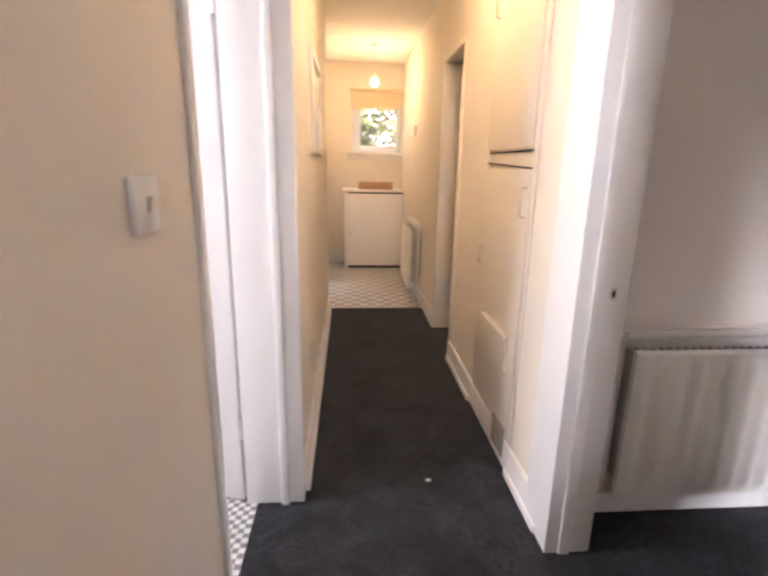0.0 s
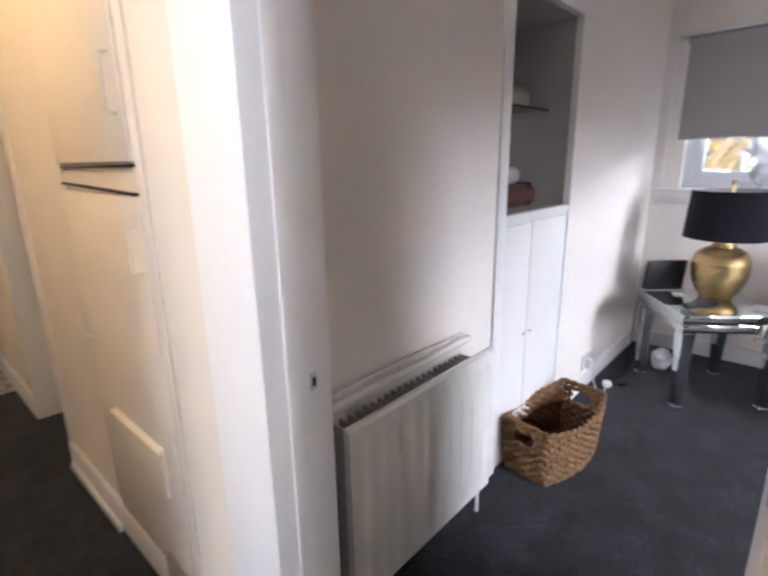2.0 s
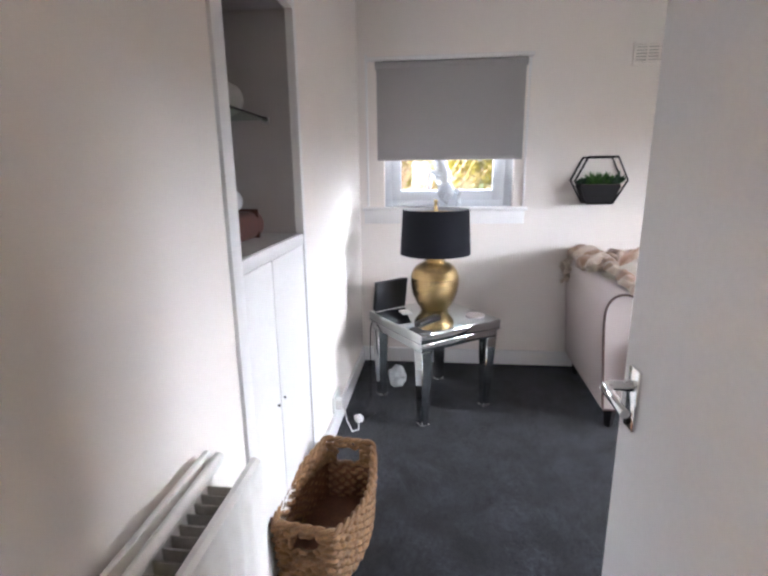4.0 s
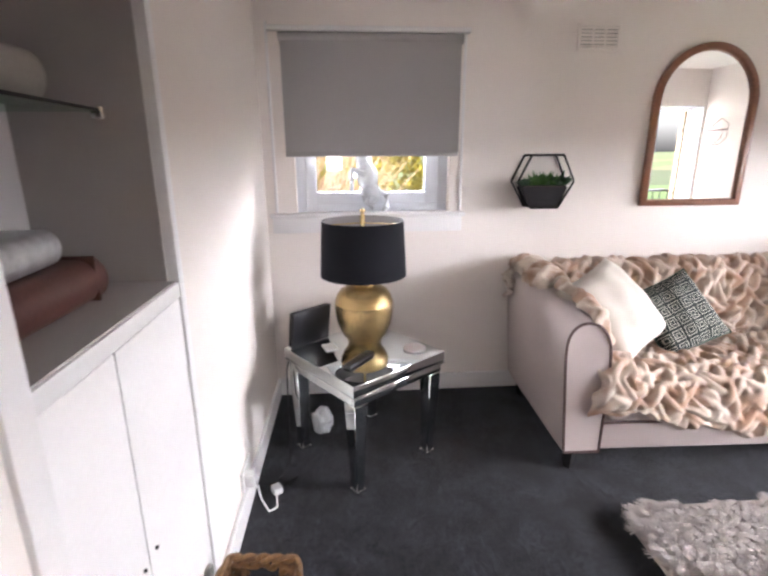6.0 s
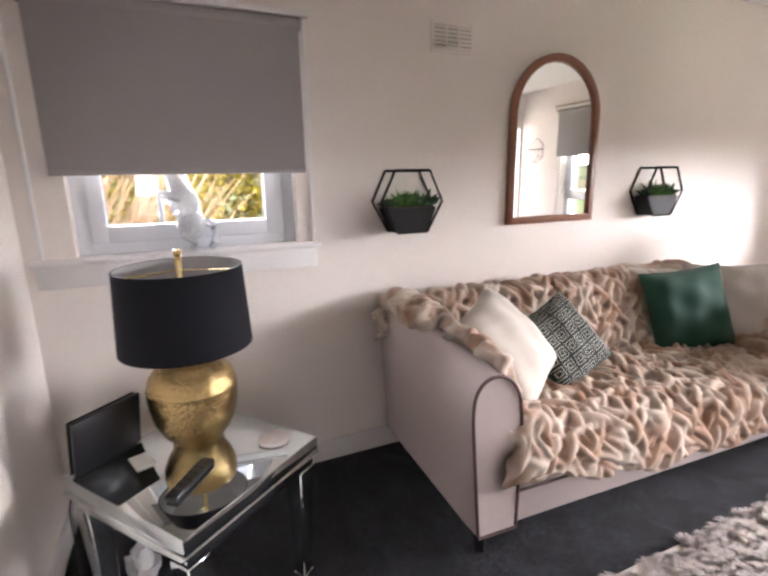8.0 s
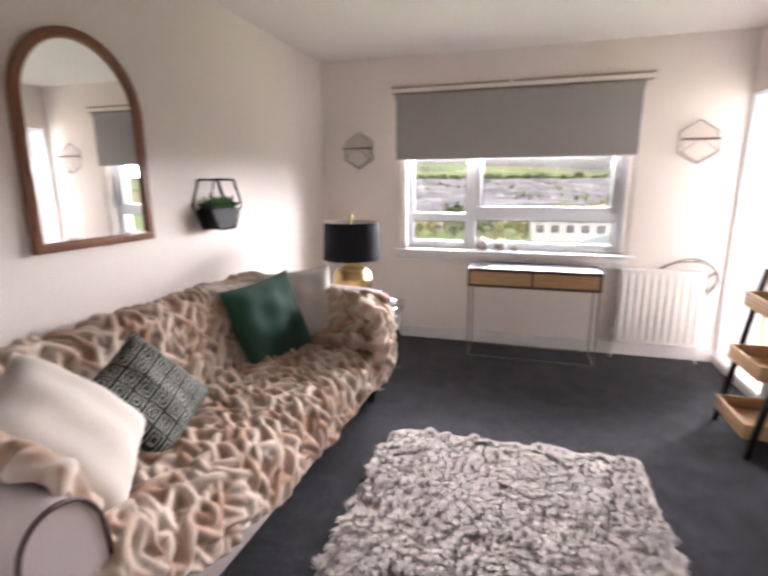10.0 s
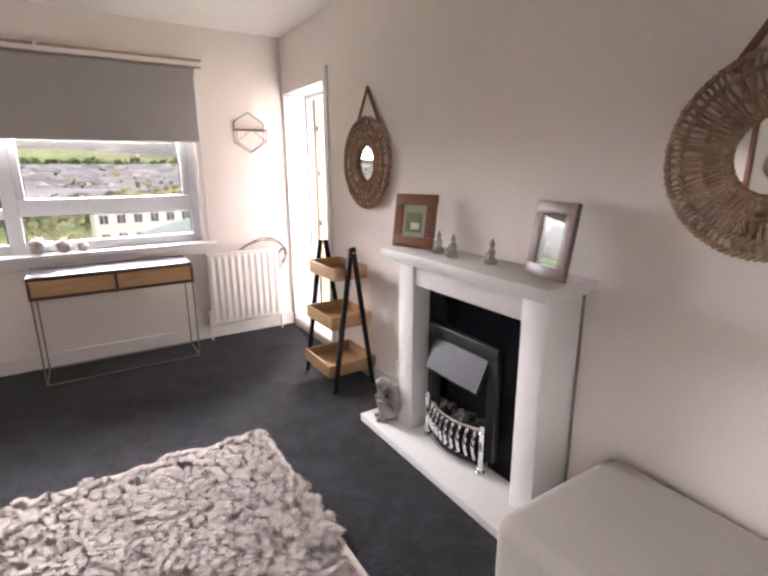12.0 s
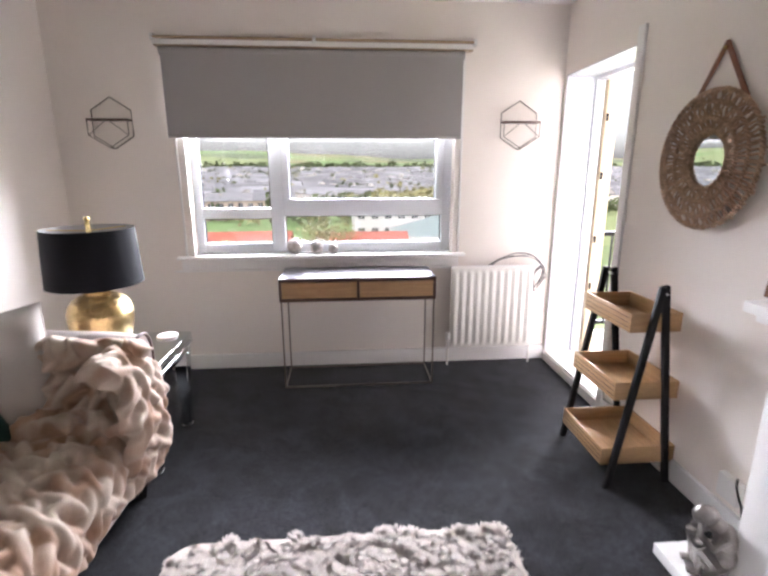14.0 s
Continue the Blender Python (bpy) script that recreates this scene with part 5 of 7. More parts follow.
# ---- console table under the wide window ----
con = thing("console_table", (1.448, 0.225, 0), "oak-drawered console table with dark top and thin metal legs", "console table")
cx, cy0, cy1 = 0.512, -0.185, 0.175
bm = boxes(((-cx, cy0, 0.735), (cx, cy1, 0.757)), ((-cx, cy0, 0.605), (cx, cy1, 0.622)), ((-cx, cy0, 0.622), (-cx + 0.016, cy1, 0.735)), ((cx - 0.016, cy0, 0.622), (cx, cy1, 0.735)), ((-0.008, cy0, 0.622), (0.008, cy1, 0.735)), ((-cx + 0.016, cy0, 0.622), (-0.008, cy0 + 0.01, 0.735)), ((0.008, cy0, 0.622), (cx - 0.016, cy0 + 0.01, 0.735)), bev=0.002)
part("carcass", bm, M_DARKW, con, "dark walnut carcass")
part("top_sheet", boxes(((-cx + 0.004, cy0 + 0.004, 0.757), (cx - 0.004, cy1 - 0.006, 0.7605)), bev=0.001), mat("dark_lacquer_top", (0.07, 0.06, 0.075), 0.30, vary=0.1, scale=4, grain=40, bump=0.0), con, "glossy dark grey top")
for s in (-1, 1):
    a, b = sorted((s * 0.010, s * (cx - 0.018)))
    dr = part("drawer", boxes(((a, cy1 - 0.20, 0.626), (b, cy1 - 0.004, 0.731)), bev=0.002), M_OAK, con, "light oak drawer front")
    bm = bmesh.new()
    lathe(bm, [(0, 0), (0.006, 0), (0.006, 0.012), (0.013, 0.018), (0.013, 0.024), (0, 0.026)], 16)
    bmesh.ops.transform(bm, matrix=Matrix.Translation((s * cx / 2, cy1 - 0.005, 0.678)) @ pose(0, 0, 0, -90), verts=bm.verts)
    part("knob", bm, M_OAK, dr, "small dull brass knob")
for x in (-cx + 0.012, cx - 0.012):
    for y in (cy0 + 0.012, cy1 - 0.012):
        part("leg", boxes(((x - 0.005, y - 0.005, 0.0), (x + 0.005, y + 0.005, 0.605))), M_GREYM, con)
for y in (cy0 + 0.012, cy1 - 0.012):
    part("rail", boxes(((-cx + 0.017, y - 0.005, 0.0), (cx - 0.017, y + 0.005, 0.010))), M_GREYM, con)
for x in (-cx + 0.012, cx - 0.012):
    part("rail", boxes(((x - 0.005, cy0 + 0.017, 0), (x + 0.005, cy1 - 0.017, 0.010))), M_GREYM, con)

for x, r in ((1.893, 0.054), (1.735, 0.047), (1.615, 0.035)):
    t = thing("decor_ball", (x, -0.03, 0.85), "mossy white decorative ball on the window board", "ball", "three window balls")
    bm = bmesh.new()
    ball(bm, (0, 0, r), r, sub=3)
    for v in bm.verts:
        d = v.co - Vector((0, 0, r))
        v.co += d * 0.10 * noise.noise(v.co * 110 + Vector((x, 0, 0)))
    part("ball", bm, M_ROPE, t)


# ---- radiators ----
def radiator(name, at, rz, width, z0, z1, flutes, label, double=False):
    """A pressed steel panel standing off the wall; its back is at local y = 0 and it faces -y."""
    t = thing(name, at, label, "radiator", rz=rz)

    def panel(x0, x1, y, n, zz0, zz1):
        bm = bmesh.new()
        cols = []
        steps = n * 8
        for k in range(steps + 1):
            f = k / steps
            x = x0 + (x1 - x0) * f
            ph = math.sin(math.pi * (f * n)) ** 2
            edge = min(f, 1 - f) * n
            d = 0.012 * ph if edge > 0.05 else 0
            rows = []
            for z, m_ in ((zz0, 0.0), (zz0 + 0.008, 0.35), (zz0 + 0.035, 0.4), (zz0 + 0.055, 1), (zz1 - 0.055, 1), (zz1 - 0.035, 0.4), (zz1 - 0.008, 0.35), (zz1, 0.0)):
                base = 0.010 if 0 < m_ else 0.0
                rows.append(bm.verts.new((x, y - base - d * (m_ if m_ == 1 else 0), z)))
            cols.append(rows)
        for a, b in zip(cols, cols[1:]):
            for j in range(len(a) - 1):
                bm.faces.new((a[j], b[j], b[j + 1], a[j + 1]))
        # close the back
        lo0, lo1 = bm.verts.new((x0, y + 0.012, zz0)), bm.verts.new((x1, y + 0.012, zz0))
        hi0, hi1 = bm.verts.new((x0, y + 0.012, zz1)), bm.verts.new((x1, y + 0.012, zz1))
        bm.faces.new((lo0, hi0, hi1, lo1))
        bm.faces.new([lo0] + [c[0] for c in cols] + [lo1])
        bm.faces.new([hi0] + [c[-1] for c in cols] + [hi1])
        bm.faces.new([lo0] + cols[0] + [hi0])
        bm.faces.new([lo1] + cols[-1] + [hi1])
        return bm
    if double:
        part("front_panel", panel(0.035, width, -0.112, flutes, z0, z1 - 0.035), M_RADI, t)
        part("back_panel", boxes(((0, -0.032, z0 + 0.02), (width - 0.06, -0.016, z1 + 0.02)), bev=0.006), M_RADI, t)
        bm = bmesh.new()
        k = 0.05
        while k < width - 0.08:
            box(bm, (k, -0.088, z0 + 0.06), (k + 0.003, -0.034, z1 - 0.05))
            k += 0.03
        tagged(part("convector", bm, M_FIN, t, "dusty cream convector fins"), kind="stuff")
        bm = bmesh.new()
        tube(bm, [(0.012, -0.06, z0 + 0.0), (0.012, -0.06, z1 - 0.03), (0.03, -0.06, z1 + 0.002), (width - 0.06, -0.05, z1 + 0.002)], 0.013, 10)
        part("pipe", bm, M_RADI, t)
    else:
        part("front_panel", panel(0, width, -0.075, flutes, z0, z1), M_RADI, t)
        [part("bracket", boxes(((k, -0.064, z0 + 0.05), (k + 0.03, 0, z1 - 0.1))), M_RADI, t) for k in (0.08, width - 0.11)]
    bm = bmesh.new()
    tube(bm, [(-0.012, -0.07, 0.0), (-0.012, -0.07, z0 + 0.05), (0.03, -0.07, z0 + 0.05)], 0.0085, 10)
    part("pipe", bm, M_RADI, t)
    bm = bmesh.new()
    tube(bm, [(width + 0.006, -0.07, 0.0), (width + 0.006, -0.07, z0 + 0.03), (width - 0.03, -0.07, z0 + 0.03)], 0.0085, 10)
    part("pipe", bm, M_RADI, t)
    bm = bmesh.new()
    lathe(bm, [(0, 0), (0.016, 0), (0.019, 0.01), (0.019, 0.05), (0.015, 0.058), (0, 0.058)], 14, (-0.012, -0.07, z0 + 0.065))
    part("valve", bm, M_WHITEP, t)
    return t


radiator("radiator", (0.765, 0.012, 0), 180, 0.61, 0.135, 0.755, 11, "white ribbed panel radiator under the window's end")
radiator("radiator", (0.265, Y1 - 0.005, 0), 0, 0.745, 0.15, 0.748, 11, "white double panel radiator beside the alcove cupboard", double=True)
radiator("radiator", (HR - 0.005, 8.62, 0), -90, 0.68, 0.13, 0.74, 10, "white radiator on the hall wall", double=True)

# cables lying on the south radiator
cab = thing("loose_cable", (0, 0, 0), "loose grey cable looped over the radiator top", "cable")
bm = bmesh.new()
for k in range(4):
    r_ = random.Random(k)
    knots = [(0.47, 0.045, 0.760), (0.40, 0.06, 0.800), (0.30, 0.07, 0.835), (0.18, 0.075, 0.815), (0.09, 0.07, 0.755), (0.075, 0.06, 0.66), (0.115, 0.05, 0.575), (0.150, 0.05, 0.60), (0.135, 0.055, 0.70), (0.085, 0.06, 0.74), (0.06, 0.05, 0.68), (0.10, 0.045, 0.62)]
    knots = [Vector((x + r_.uniform(-0.018, 0.018), y + r_.uniform(-0.008, 0.012), z + (r_.uniform(-0.02, 0.02) if n_ else 0.0))) for n_, (x, y, z) in enumerate(knots)]
    pts = []
    for a, b, c, e in zip(knots[:1] + knots, knots, knots[1:], knots[2:] + knots[-1:]):
        for q in range(6):
            f = q / 6
            pts.append(0.5 * ((2 * b) + (c - a) * f + (2 * a - 5 * b + 4 * c - e) * f * f + (3 * b - a - 3 * c + e) * f ** 3))
    tube(bm, pts, 0.0033, 6)
part("cable", bm, M_CABLE, cab)


# ---- wire hexagon wall racks ----
def wire_rack(x, label):
    t = thing("wall_rack", (x, 0.0, 1.735), label, "wall rack", "hexagon wire racks")
    R = 0.16
    hexa = [(R * 0.9 * math.sin(radians(60 * k)), R * math.cos(radians(60 * k))) for k in range(6)]
    bm = bmesh.new()
    tube(bm, [(a, 0.012, b) for a, b in hexa], 0.0045, 6, closed=True)
    part("back_hexagon", bm, M_GREYM, t)
    bm = bmesh.new()
    tube(bm, [(a, 0.085, b * 0.98) for a, b in ((hexa[1][0], 0.02), (hexa[2][0], -0.08), (0, -R), (hexa[4][0], -0.08), (hexa[5][0], 0.02))], 0.0035, 6)
    for a, b in ((hexa[1][0], 0.02), (0, -R), (hexa[5][0], 0.02)):
        tube(bm, [(a, 0.012, b), (a, 0.085, b * 0.98)], 0.0035, 6)
    tube(bm, [(0, 0.085, 0.02), (hexa[2][0], 0.085, -0.08)], 0.0025, 5)
    tube(bm, [(0, 0.085, 0.02), (hexa[4][0], 0.085, -0.08)], 0.0025, 5)
    part("basket_wires", bm, M_GREYM, t)
    part("bar", boxes(((hexa[5][0], 0.008, 0.012), (hexa[1][0], 0.09, 0.022))), M_DARKW, t, "thin dark shelf bar")
    return t


wire_rack(3.022, "bronze wire hexagon rack on the wall beside the blind")
wire_rack(0.312, "bronze wire hexagon rack on the wall above the radiator")


# ---- hexagon planters on the east wall ----
def planter(y, label):
    t = thing("wall_planter", (X1, y, 1.32), label, "planter", "hexagon planters")
    R, zz = 0.162, 0.145
    hexa = [(R, 0), (R * 0.57, zz), (-R * 0.57, zz), (-R, 0), (-R * 0.5, -zz), (R * 0.5, -zz)]
    for x in (-0.008, -0.12):
        for (a, b), (c, e) in zip(hexa, hexa[1:] + hexa[:1]):
            part("hexagon_bar", tube(bmesh.new(), [(x, a, b), (x, c, e)], 0.0065, 4), M_BLACKM, t)
    bm = bmesh.new()
    prism(bm, [(R * 0.80, -0.03), (-R * 0.80, -0.03), (-R * 0.5, -zz), (R * 0.5, -zz)], -0.118, -0.01, "x")
    part("trough", bm, M_BLACKM, t, "matt black trough")
    part("soil", boxes(((-0.112, -R * 0.76, -0.032), (-0.016, R * 0.76, -0.022))), M_SOIL, t)
    rng = random.Random(int(y * 100))
    for kind, m_, cs in (("plant", M_GRASSY, [(-0.02, 0.055), (-0.06, 0.05), (0.03, 0.06), (0.07, 0.035)]), ("plant", M_DKLEAF, [(-0.105, 0.055), (0.105, 0.03), (-0.085, 0.03)])):
        bm = bmesh.new()
        for cyy, hh in cs:
            for k in range(30):
                a, e = rng.uniform(0, 6.28), rng.uniform(0.25, 1.4)
                ln = rng.uniform(0.6, 1.1) * hh * 1.5
                base = Vector((-0.065 + rng.uniform(-0.02, 0.02), cyy + rng.uniform(-0.012, 0.012), -0.024))
                tip = base + Vector((math.cos(a) * math.cos(e), math.sin(a) * math.cos(e), math.sin(e))) * ln
                mid = (base + tip) / 2 + Vector((0, 0, 0.006))
                tube(bm, [base, mid, tip], 0.004, 5, radii=[0.0035, 0.0105 if m_ is M_DKLEAF else 0.0068, 0.001])
        tagged(part(kind, bm, m_, t, "succulent leaves"), kind="stuff")
    return t


planter(3.515, "black hexagon wall planter with green succulents above the sofa")
planter(1.755, "black hexagon wall planter with green succulents near the window")

# ---- arched mirror ----
am = thing("arched_mirror", (X1, 2.567, 1.167), "arched wall mirror in a brown wooden frame", "mirror")
ww, hh, fw = 0.315, 0.90, 0.042


def arch(w_, z0, ztop, n=24):
    c = ztop - w_
    return [(-w_, z0), (w_, z0)] + [(w_ * math.cos(math.pi * k / n), c + w_ * math.sin(math.pi * k / n)) for k in range(n + 1)]


outer, inner = arch(ww, 0, hh), arch(ww - fw, fw * 0.9, hh - fw)
bm = bmesh.new()
lay = [(outer, -0.004), (outer, -0.028), (arch(ww - 0.010, 0.008, hh - 0.010), -0.034), (arch(ww - fw + 0.008, fw * 0.9 - 0.007, hh - fw + 0.008), -0.034), (inner, -0.026), (inner, -0.004)]
loops = [[bm.verts.new((x, p[0], p[1])) for p in pl] for pl, x in lay]
for a, b in zip(loops, loops[1:] + loops[:1]):
    for k in range(len(a)):
        j = (k + 1) % len(a)
        bm.faces.new((a[k], a[j], b[j], b[k]))
part("wooden_frame", bm, M_REDW, am)
bm = bmesh.new()
prism(bm, arch(ww - fw + 0.004, fw * 0.9 - 0.004, hh - fw + 0.004), -0.014, -0.005, "x")
part("mirror_glass", bm, M_MIRROR, am)

# ---- wall vent ----
vt = thing("wall_vent", (X1, 3.237, 2.085), "cream plastic louvred air vent high on the wall", "vent")
part("backing", boxes(((-0.004, -0.11, -0.062), (-0.001, 0.11, 0.062))), M_FIN, vt)
bm = boxes(((-0.012, -0.12, 0.055), (0, 0.12, 0.07)), ((-0.012, -0.12, -0.07), (0, 0.12, -0.055)), ((-0.012, -0.12, -0.055), (0, -0.105, 0.055)), ((-0.012, 0.105, -0.055), (0, 0.12, 0.055)), ((-0.011, -0.04, -0.055), (-0.002, -0.03, 0.055)), ((-0.011, 0.03, -0.055), (-0.002, 0.04, 0.055)))
part("frame", bm, M_WALL, vt)
for k in range(6):
    bm = bmesh.new()
    turned_box(bm, Matrix.Translation((-0.008, 0, -0.046 + k * 0.0185)) @ pose(0, 0, 0, 0, 25, 0), (0.004, 0.212, 0.0135))
    part("slat", bm, M_WALL, vt)


# ---- round rattan mirrors ----
def rattan_mirror(y, label, seed):
    t = thing("round_mirror", (0.0, y, 1.468), label, "mirror", "round rattan mirrors")
    R, r = 0.285, 0.112
    bm = bmesh.new()
    lathe(bm, [(0, 0.018), (r + 0.01, 0.018), (r + 0.01, 0.008), (0, 0.008)], 40)
    bmesh.ops.transform(bm, matrix=pose(0, 0, 0, 0, 90, 0), verts=bm.verts)
    part("mirror_glass", bm, M_MIRROR, t)
    rng = random.Random(seed)
    bm = bmesh.new()
    for k in range(92):
        a = 2 * math.pi * k / 92 + rng.uniform(-0.02, 0.02)
        ro = R + rng.uniform(-0.012, 0.008)
        pts, n = [], 9
        for i in range(n):
            f = i / (n - 1)
            rr = r - 0.006 + (ro - r) * f
            tw = 0.025 * math.sin(f * 5 + k * 1.3)
            pts.append((0.024 + 0.016 * math.sin(math.pi * f) + 0.006 * math.sin(f * 14 + k * 2.1), rr * math.cos(a + tw * 0.6), rr * math.sin(a + tw * 0.6)))
        tube(bm, pts, 0.0052, 5, radii=[0.0055 + 0.0012 * math.sin(i * 2.3 + k) for i in range(n)])
    tagged(part("spokes", bm, M_RATTAN, t), kind="stuff")
    for ring, rad, th in ((r + 0.004, 0.034, 0.008), ((r + R) / 2 - 0.03, 0.044, 0.007), ((r + R) / 2 + 0.03, 0.046, 0.007), (R - 0.012, 0.032, 0.009)):
        bm = bmesh.new()
        for ph in (0, math.pi):
            pts = []
            for i in range(220):
                a = 2 * math.pi * i / 220
                tw = a * 46 + ph
                q = ring + 0.007 * math.cos(tw)
                pts.append((rad + 0.006 * math.sin(tw), q * math.cos(a), q * math.sin(a)))
            tube(bm, pts, th * 0.62, 5, closed=True)
        part("woven_ring", bm, M_RATTAN, t)
    # leather strap in a long V
    bm = bmesh.new()
    for s in (-1, 1):
        p0, p1 = Vector((0.012, s * 0.135, 0.235)), Vector((0.012, s * 0.008, 0.435))
        d_ = (p1 - p0).normalized()
        m_ = Matrix.Translation((p0 + p1) / 2) @ Matrix(((1, 0, 0, 0), (0, d_.y, -d_.z, 0), (0, d_.z, d_.y, 0), (0, 0, 0, 1)))
        turned_box(bm, m_, (0.005, (p1 - p0).length + 0.04, 0.024), 0.001)
    part("strap", bm, M_LEATHER, t, "brown leather hanging strap")
    bm = bmesh.new()
    lathe(bm, [(0, 0), (0.008, 0), (0.008, 0.022), (0, 0.024)], 10)
    bmesh.ops.transform(bm, matrix=Matrix.Translation((0, 0, 0.428)) @ pose(0, 0, 0, 0, 90, 0), verts=bm.verts)
    part("hook", bm, M_BRASS, t)
    return t


rattan_mirror(1.468, "round rattan framed mirror on a strap, beside the balcony door", 1)
rattan_mirror(3.60, "round rattan framed mirror on a strap, above the footstool", 2)

# ---- ladder shelf ----
ld = thing("ladder_shelf", (0.185, 1.335, 0), "black ladder shelf with three empty oak trays", "shelf")
for s in (-1, 1):
    y = s * 0.212
    for xf, lab in ((0.155, "front"), (-0.148, "back")):
        bm = bmesh.new()
        p0, p1 = Vector((xf, y, 0)), Vector((0.012 if xf > 0 else -0.014, y + (0.013 if xf > 0 else -0.013) * 0, 0.955))
        ang = math.degrees(math.atan2(p1.x - p0.x, 0.955))
        turned_box(bm, Matrix.Translation((p0 + p1) / 2 + Vector((0, (0.0125 if xf > 0 else -0.0125) * s, 0))) @ pose(0, 0, 0, 0, ang, 0), (0.030, 0.022, 0.965), 0.003)
        for v in bm.verts:
            if v.co.z < 0.012:
                v.co.z = 0.0
        part("leg", bm, M_BLACKW, ld, "black stained leg")
    bm = bmesh.new()
    lathe(bm, [(0, -0.028), (0.005, -0.028), (0.005, 0.028), (0, 0.028)], 10)
    bmesh.ops.transform(bm, matrix=Matrix.Translation((0.0, y, 0.925)) @ pose(0, 0, 0, 90, 0, 0), verts=bm.verts)
    part("bolt", bm, M_STEEL, ld)
for z, dep in ((0.745, 0.235), (0.425, 0.30), (0.10, 0.355)):
    h_, wy, x0, x1 = (0.085, 0.195, -dep / 2, dep / 2)
    tr = part("tray_floor", boxes(((x0 + 0.01, -wy + 0.01, z + 0.004), (x1 - 0.01, wy - 0.01, z + 0.012))), M_OAKX, ld, "oak tray base")
    for a, b in (((x1 - 0.011, -wy, z), (x1, wy, z + h_)), ((x0, -wy, z), (x0 + 0.011, wy, z + h_)), ((x0 + 0.011, wy - 0.011, z), (x1 - 0.011, wy, z + h_)), ((x0 + 0.011, -wy, z), (x1 - 0.011, -wy + 0.011, z + h_))):
        part("board", boxes((a, b), bev=0.002), M_OAKX if b[1] - a[1] > 0.2 else M_OAK, tr)
    for k in range(3):
        part("groove", boxes(((x1 - 0.0005, -wy + 0.012, z + 0.02 + 0.022 * k), (x1 + 0.001, wy - 0.012, z + 0.023 + 0.022 * k))), M_DARKW, tr)

# ---- fireplace ----
FY0, FY1 = 2.12, 3.07
fp = thing("fireplace", (0, 2.6125, 0), "white painted fireplace surround with black panel and steel fire", "fireplace")
o = 2.6125
part("mantel_shelf", boxes(((0, 2.05 - o, 1.0), (0.285, 3.125 - o, 1.035)), bev=0.006), M_TRIM, fp)
part("mantel_moulding", boxes(((0, 2.08 - o, 0.975), (0.262, 3.095 - o, 1.0)), bev=0.004), M_TRIM, fp)
part("upright", boxes(((0, FY0 - o, 0.045), (0.215, 2.245 - o, 0.975)), bev=0.004), M_TRIM, fp)
part("upright", boxes(((0, 2.955 - o, 0.045), (0.215, FY1 - o, 0.975)), bev=0.004), M_TRIM, fp)
part("header", boxes(((0, 2.245 - o, 0.862), (0.200, 2.955 - o, 0.975)), bev=0.003), M_TRIM, fp)
part("hearth", boxes(((0, 1.94 - o, 0.0), (0.365, 3.27 - o, 0.045)), bev=0.005), M_HEARTH, fp, "white polished hearth slab")
for a, b in (((0.03, 2.245 - o, 0.045), (0.105, 2.355 - o, 0.862)), ((0.03, 2.72 - o, 0.045), (0.105, 2.955 - o, 0.862)), ((0.03, 2.355 - o, 0.63), (0.105, 2.72 - o, 0.862))):
    part("back_panel", boxes((a, b)), M_BLACKG, fp, "polished black back panel")
part("back_plate", boxes(((0.01, 2.245 - o, 0.045), (0.028, 2.955 - o, 0.862))), M_BLACKM, fp)
of = o + 0.05
fire = part("fire_trim", boxes(((0.105, 2.345 - of, 0.10), (0.135, 2.405 - of, 0.665)), ((0.105, 2.765 - of, 0.10), (0.135, 2.825 - of, 0.665)), ((0.105, 2.345 - of, 0.605), (0.139, 2.825 - of, 0.668)), bev=0.004), M_DKSTEEL, fp, "brushed steel fire trim")
bm = bmesh.new()
prism(bm, [(0.135, 0.60), (0.205, 0.455), (0.200, 0.445), (0.12, 0.56), (0.11, 0.60)], 2.40 - of, 2.77 - of, "y")
part("hood", bm, M_DKSTEEL, fire)
part("inner_box", boxes(((0.031, 2.405 - of, 0.05), (0.06, 2.765 - of, 0.605))), M_BLACKM, fire, "matt black fire box")
bm = bmesh.new()
rng = random.Random(8)
for k in range(34):
    c = (0.10 + rng.uniform(0, 0.075), 2.44 - of + rng.uniform(0, 0.29), 0.20 + rng.uniform(0, 0.065))
    ball(bm, c, rng.uniform(0.022, 0.036), (1, 1.2, 0.8), 1, Euler((rng.uniform(0, 3), rng.uniform(0, 3), 0)))
tagged(part("coal_bed", bm, M_COAL, fire, "grey ashy coals", sharp=20), kind="stuff")
part("coal_tray", boxes(((0.062, 2.41 - of, 0.07), (0.17, 2.76 - of, 0.19))), M_BLACKM, fire)
for k in range(9):
    y = 2.425 - of + 0.32 * k / 8
    bow = 0.05 * math.sin(math.pi * (k + 0.5) / 9)
    pts = [(0.158 + bow * 0.8 + 0.022 * math.sin(math.pi * i / 8), y, 0.09 + 0.165 * i / 8) for i in range(9)]
    bm = bmesh.new()
    tube(bm, pts, 0.0105, 8)
    part("grate_bar", bm, M_CHROME, fire, "polished curved grate bar")
for z, r_ in ((0.085, 0.011), (0.258, 0.009)):
    bm = bmesh.new()
    tube(bm, [(0.158 + 0.055 * math.sin(math.pi * i / 12), 2.40 - of + 0.37 * i / 12, z) for i in range(13)], r_, 8)
    part("grate_rail", bm, M_BLACKM if z < 0.1 else M_CHROME, fire)
